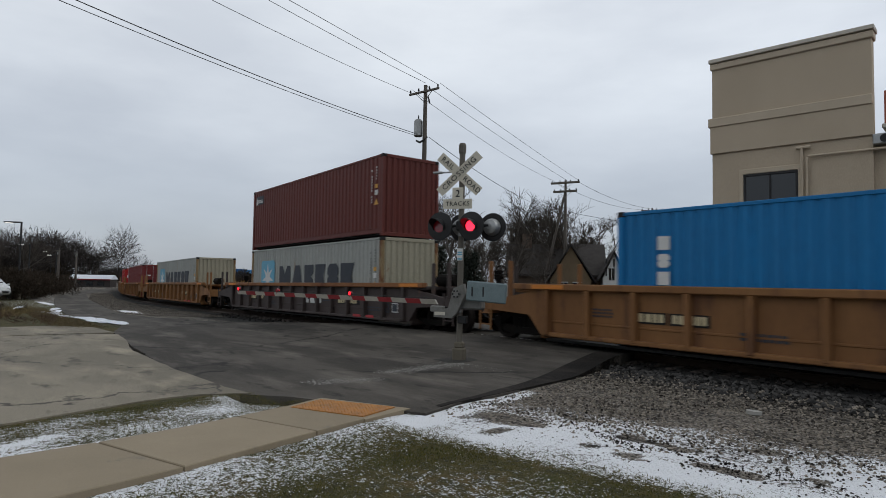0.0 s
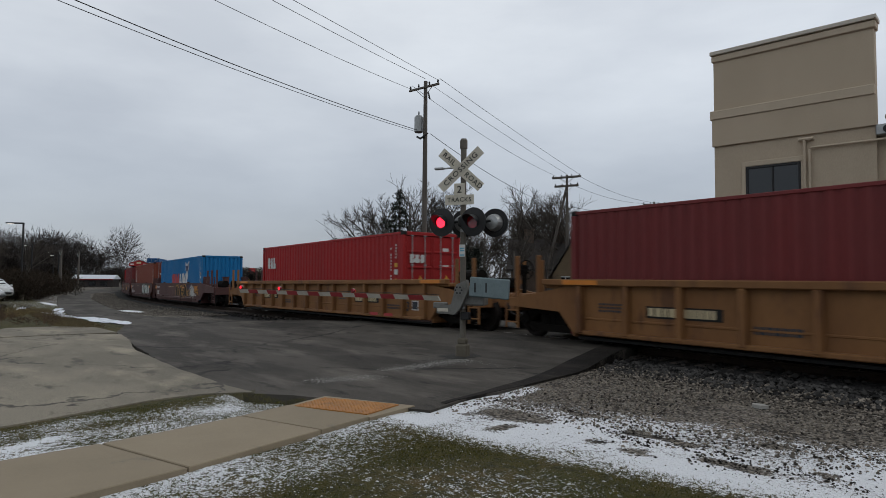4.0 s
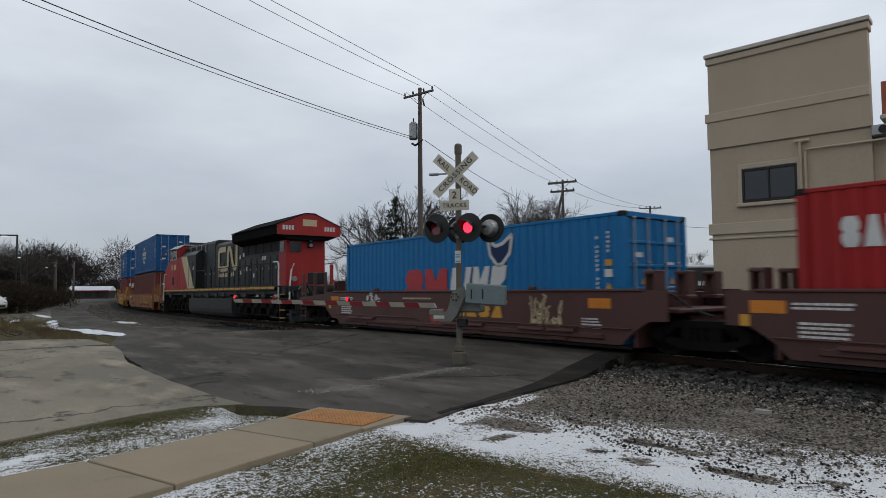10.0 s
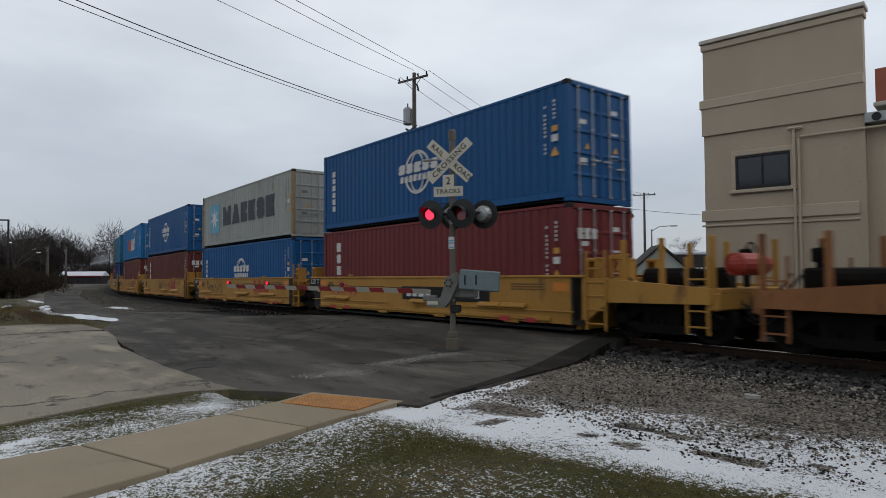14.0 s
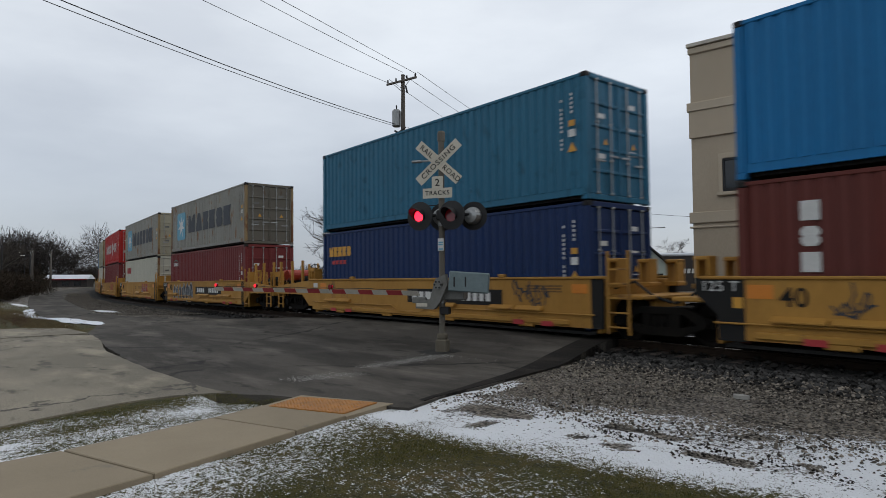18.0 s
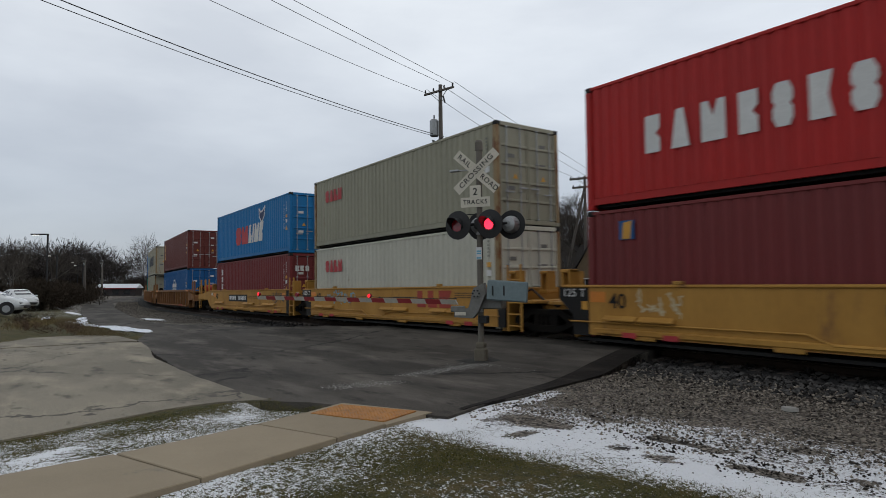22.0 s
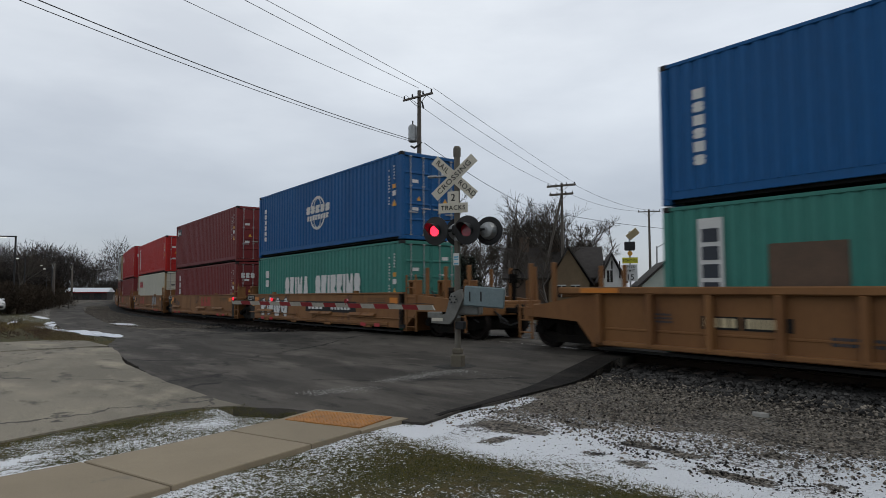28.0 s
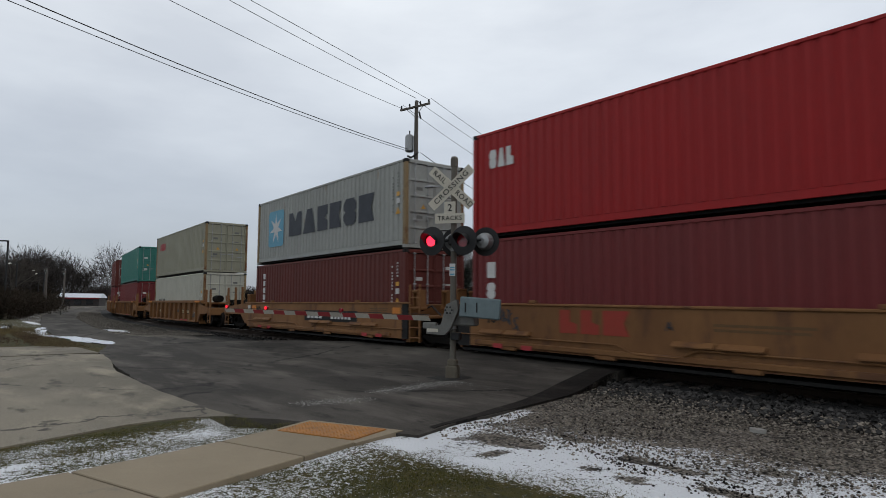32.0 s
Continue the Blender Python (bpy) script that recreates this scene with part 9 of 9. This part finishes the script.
def thicket(name, label, line, trees, twigs, h, seed, mat, size, depth, low=0.25):
    """Many rounded bare crowns of short crossing twigs over thin stems, along a line of the plan."""
    rnd = random.Random(seed)
    vs, fs = [], []

    def sliver(p, d, w):
        a = Vector((rnd.gauss(0, 1), rnd.gauss(0, 1), rnd.gauss(0, 1)))
        q = d.cross(a)
        q = q.normalized() * w if q.length > 1e-6 else Vector((w, 0, 0))
        k = len(vs)
        vs.extend([tuple(p - q), tuple(p + q), tuple(p + d)])
        fs.append((k, k + 1, k + 2))

    (x0, y0), (x1, y1) = line
    for _ in range(trees):
        u_ = rnd.random()
        x, y = x0 + (x1 - x0) * u_ + rnd.gauss(0, depth), y0 + (y1 - y0) * u_ + rnd.gauss(0, depth)
        hh = h * rnd.uniform(0.6, 1.05)
        rx = hh * rnd.uniform(0.26, 0.42)
        z = ground_z(x)
        sliver(Vector((x, y, z)), Vector((rnd.gauss(0, 0.3), rnd.gauss(0, 0.3), hh * 0.8)), size * 1.6)
        for _ in range(twigs):
            v = Vector((rnd.gauss(0, 1), rnd.gauss(0, 1), rnd.gauss(0, 1))).normalized() * rnd.random() ** 0.45
            p = Vector((x + v.x * rx, y + v.y * rx, z + hh * (low + (1 - low) * (0.5 + 0.5 * v.z))))
            d_ = Vector((v.x + rnd.gauss(0, 0.6), v.y + rnd.gauss(0, 0.6), 0.7 + v.z * 0.6 + rnd.gauss(0, 0.5))).normalized() * rnd.uniform(0.05, 0.16) * hh
            sliver(p, d_, size * rnd.uniform(0.5, 1.2))
    g = Geo()
    g.v, g.f = vs, fs
    return single(name, g, mat, label, "brush", kind="stuff")


thicket("woods", "bare brown winter woods in the distance", ((-205, -75), (-165, 24)), 260, 580, 12.2, 41, M_WOODS, 0.055, 7)
thicket("woods", "low bare woods behind the distant road", ((-240, 18), (-215, 95)), 130, 380, 6.0, 42, M_WOODS, 0.07, 7)
thicket("woods", "dense dark undergrowth below the far woods", ((-180, -70), (-160, 12)), 200, 420, 6.0, 49, M_SHRUB, 0.08, 5, 0.0)
thicket("woods", "dark undergrowth behind the distant shop", ((-220, 8), (-200, 95)), 130, 380, 4.0, 50, M_SHRUB, 0.09, 4, 0.0)
thicket("woods", "bare scrub beyond the track", ((-130, 62), (-66, 66)), 70, 240, 4.5, 43, M_WOODS, 0.03, 4)
brush("scrub", "brown roadside scrub behind the train", (-62, 33, -47, 31, 2), 5000, 3.4, 44, M_WOODS, w=0.03)
thicket("hedge", "dark untrimmed hedge beside the road", ((-67, 1.6), (-74, 5.4)), 30, 900, 2.9, 45, M_SHRUB, 0.03, 0.7, 0.0)
thicket("hedge", "dark scrubby hedge along the far road", ((-75, 5.4), (-112, 11.8)), 70, 500, 2.5, 48, M_SHRUB, 0.035, 0.9, 0.0)
thicket("hedge", "low brown shrubs on the bank", ((-44.0, 2.0), (-36.0, 0.6)), 22, 130, 0.6, 46, M_SHRUB, 0.012, 0.5, 0.0)


def snow_mound(cx, cy, rx, ry, turn, seed):
    """A low crusted patch of old snow with a ragged rim."""
    g, n = Geo(), 40
    rnd = random.Random(seed)
    ph = [rnd.uniform(0, 6.28) for _ in range(5)]
    vs = []
    for r, h in ((1.0, 0.006), (0.93, 0.03), (0.6, 0.05), (0.25, 0.055)):
        for k in range(n):
            a = 2 * math.pi * k / n
            q = r * (1 + 0.16 * math.sin(2 * a + ph[0]) + 0.14 * math.sin(3 * a + ph[1]) + 0.1 * math.sin(5 * a + ph[2]) + 0.08 * math.sin(9 * a + ph[3]) + 0.05 * math.sin(14 * a + ph[4]))
            vs.append((rx * q * math.cos(a), ry * q * math.sin(a), h * (0.8 + 0.4 * math.sin(7 * a + ph[2]))))
    g.add(vs, [(i * n + k, i * n + (k + 1) % n, (i + 1) * n + (k + 1) % n, (i + 1) * n + k) for i in range(3) for k in range(n)] + [tuple(range(3 * n, 4 * n))])
    return single("snow_patch", g, M_SNOW, "thin crusted patch of old snow beside the road", "snow", kind="stuff", m=pose(cx, cy, ground_z(cx) + 0.004, 0, 0, turn))


for k, (cx, cy, rx, ry, turn) in enumerate(((-30.4, 4.4, 2.0, 0.5, 6), (-27.9, 4.75, 1.3, 0.34, 14), (-33.6, 3.75, 1.3, 0.2, 4), (-36.4, 3.6, 1.5, 0.22, -4), (-39.6, 3.9, 1.7, 0.2, -10), (-43.5, 4.2, 1.6, 0.22, -10), (-46.5, 2.6, 2.0, 0.25, -8))):
    snow_mound(cx, cy, rx, ry, turn, 60 + k)

thicket("hedge", "low red-brown shrubs at the lot's edge", ((-36.0, 0.4), (-27.5, 2.0)), 26, 160, 0.5, 52, stone_material("red-brown shrubs", (0.04, 0.026, 0.02), (0.13, 0.085, 0.055)), 0.012, 0.7, 0.0)
brush("dry_grass", "rough brown grass along the road's edge", (-44, 3.0, -25, 3.2, 0.7), 12000, 0.16, 53, stone_material("rough brown grass", (0.06, 0.045, 0.022), (0.17, 0.13, 0.07)), 0.5, 0.012)
brush("dry_grass", "tawny dry grass on the bank", (-41, 1.4, -24, -2.5, 1.6), 15000, 0.45, 47, stone_material("tawny grass", (0.10, 0.075, 0.035), (0.2, 0.155, 0.075)), 0.5, 0.016)
for k, (x, y, s) in enumerate(((-135, 8, 0.9), (-150, -4, 1.1), (-146, -14, 1.0), (-158, 4, 1.2), (-128, -22, 0.95), (-164, 14, 1.1), (-120, -12, 0.8), (-118, 2, 0.75), (-130, -30, 1.0), (-140, -24, 0.95), (-126, -4, 0.7), (-142, 2, 0.9), (-155, -20, 1.1), (-160, -32, 1.15), (-136, -16, 0.8), (-148, -40, 1.1), (-168, 6, 1.0), (-185, 22, 1.15), (-180, 27, 0.9), (-132, 0, 0.65), (-124, -18, 0.75))):
    copy_at(T[k % 3], x, y, k * 47, s)

# ---------------------------------------------------------------- parked cars, lot lamps, the far shop
CAR_LINE = ((-2.1, 0.42, 0.62, 0.70, 0.80, 0.60), (-2.02, 0.28, 0.84, 0.80, 0.98, 0.66), (-1.75, 0.22, 0.93, 0.85, 1.16, 0.62), (-1.35, 0.2, 0.95, 0.87, 1.36, 0.60), (-0.8, 0.2, 0.95, 0.88, 1.47, 0.60),
            (-0.2, 0.2, 0.94, 0.88, 1.50, 0.60), (0.3, 0.2, 0.93, 0.88, 1.45, 0.59), (0.75, 0.2, 0.92, 0.87, 1.26, 0.60), (1.15, 0.2, 0.92, 0.86, 1.04, 0.66), (1.55, 0.22, 0.86, 0.84, 0.93, 0.66), (1.9, 0.26, 0.74, 0.78, 0.82, 0.62), (2.1, 0.36, 0.56, 0.64, 0.66, 0.5))


def car(label, body, x, y, z, turn, s=1.0):
    """A hatchback lofted along its length: sill, shoulder and roof at each station, with glass let into the cabin."""
    c = thing("car", label, "car", "parked cars", m=pose(x, y, z, 0, 0, turn))
    vs, n = [], 12
    for px, zb, zs, w, zt, wt in CAR_LINE:
        half = [(w * 0.9, zb), (w * 0.99, zb + 0.16), (w, (zb + zs) / 2), (w * 0.96, zs), (wt, zt - 0.05), (wt * 0.78, zt)]
        vs += [(px, -a, b) for a, b in half] + [(px, a, b) for a, b in half[::-1]]
    k = len(CAR_LINE)
    fs = [tuple(range(n)), tuple(range((k - 1) * n, k * n))[::-1]]
    fs += [(r * n + i, (r + 1) * n + i, (r + 1) * n + (i + 1) % n, r * n + (i + 1) % n) for r in range(k - 1) for i in range(n)]
    part("body", Geo().add(vs, fs), body, c, smooth=True)

    def pane(corner_a, corner_b, sy):
        q = []
        for px, u in ((corner_a, 0.12), (corner_b, 0.12), (corner_b, 0.86), (corner_a, 0.86)):
            st = [float(np.interp(px, [r[0] for r in CAR_LINE], [r[j] for r in CAR_LINE])) for j in range(6)]
            a = Vector((st[3] * 0.96, st[2])).lerp(Vector((st[5], st[4] - 0.05)), u)
            q.append((px, sy * (a.x + 0.008), a.y + 0.004))
        return q
    for sy in (-1, 1):
        for x0, x1 in ((-1.5, -0.95), (-0.9, -0.12), (-0.05, 0.78)):
            part("side_window", Geo().add(pane(x0, x1, sy), [(0, 1, 2, 3)]), M_GLASS, c)
        part("headlight", Geo().cbox(1.92, sy * 0.6, 0.66, 0.26, 0.3, 0.12, 0.04), M_STEEL, c)
        part("tail_light", Geo().cbox(-2.02, sy * 0.64, 0.86, 0.12, 0.26, 0.2, 0.04), M_REDOFF, c)
        part("door_mirror", Geo().cbox(0.72, sy * 0.97, 0.98, 0.14, 0.2, 0.13, 0.04), body, c)
        for sx in (-1.3, 1.32):
            part("wheel_arch", Geo().disc((sx, sy * 0.85, 0.35), (0, 1, 0), 0.39, 0.08, 22), M_LAMPB, c)
            w = part("wheel", Geo().disc((0, 0, 0), (0, 1, 0), 0.32, 0.2, 20), M_RUBBER, c, m=pose(sx, sy * 0.8, 0.32))
            part("rim", Geo().disc((0, sy * 0.1, 0), (0, 1, 0), 0.21, 0.03, 14), M_STEEL, w)
    for a, b_, name in ((0.42, 1.08, "windscreen"), (-1.98, -1.4, "rear_window")):
        q = []
        for px in (a, b_):
            st = [float(np.interp(px, [r[0] for r in CAR_LINE], [r[j] for r in CAR_LINE])) for j in range(6)]
            q += [(px, -st[5] * 0.8, st[4] + 0.012), (px, st[5] * 0.8, st[4] + 0.012)]
        part(name, Geo().add(q, [(0, 2, 3, 1)]), M_GLASS, c)
    part("bumper", Geo().cbox(2.06, 0, 0.42, 0.14, 1.2, 0.16, 0.05), M_LAMPB, c)
    return c


P_WHITE = material("white car paint", (0.55, 0.57, 0.57), 0.25, mix=0.15, scale=2, fine=10, bump=0)
P_SILVER = material("silver car paint", (0.30, 0.33, 0.34), 0.3, 0.4, mix=0.15, scale=2, fine=10, bump=0)
P_DARK = material("dark car paint", (0.02, 0.022, 0.026), 0.25, mix=0.15, scale=2, fine=10, bump=0)
car("white hatchback parked on the lot", P_WHITE, -45.2, -0.5, 0.0, 72)
car("dark car parked on the lot", P_DARK, -52.5, -0.6, 0.0, 28)
car("white saloon parked on the lot", P_WHITE, -58.0, 1.4, -0.1, 15)
car("silver car parked on the lot", P_SILVER, -56.5, -2.8, 0.0, 28)
car("dark car parked on the lot", P_DARK, -63.0, -2.2, -0.1, 28)


def lot_lamp(x, y, top, turn=60):
    c = thing("lot_lamp", "slim black parking lot lamp, lit", "lamp post", "lot lamps", m=pose(x, y, ground_z(x), 0, 0, turn))
    h = top - ground_z(x)
    part("base", Geo().tube([(0, 0, 0), (0, 0, 0.6)], 0.25, 10), M_CAST, c)
    part("pole", Geo().tube([(0, 0, 0.6), (0, 0, h)], 0.085, 8), M_LAMPB, c)
    part("head", Geo().cbox(-0.75, 0, h - 0.05, 1.5, 0.34, 0.12, 0.04), M_LAMPB, c)
    part("diffuser", Geo().box(-1.1, 0, h - 0.12, 0.5, 0.24, 0.03), M_LEDW, c)
    return c


lot_lamp(-70.0, 3.85, 6.6)
lot_lamp(-104.0, 6.9, 6.0)
lot_lamp(-138.0, 12.6, 6.2)
lot_lamp(-118.0, 11.5, 5.0)
far_shop = thing("shop", "low distant shop with a snowy roof and red trim", "shop", m=pose(-150, 17.8, -0.9, 0, 0, 62) @ Matrix.Scale(0.66, 4))
part("wall", Geo().cbox(5, 3, 1.4, 12, 6, 2.9, 0.05), M_DARKWALL, far_shop)
part("roof", Geo().prism([(-0.6, 2.8), (6.6, 2.8), (3, 4.2)], -1.4, 11.4, "yz"), M_SNOW, far_shop, "snow-covered roof")
part("fascia", Geo().cbox(5, -0.65, 2.7, 12.6, 0.1, 0.4, 0.02), M_STRIPE_R, far_shop)
for k in range(3):
    part("window", Geo().box(1.5 + k * 3.4, -0.03, 1.4, 2.0, 0.06, 1.3), M_GLASS, far_shop)
utility_pole(-112.0, 13.6, 5.6, 0.0, ((0.3, 1.2),), 20)
utility_pole(-92.0, 9.2, 5.2, 0.0, ((0.3, 1.1),), 20)


motions()
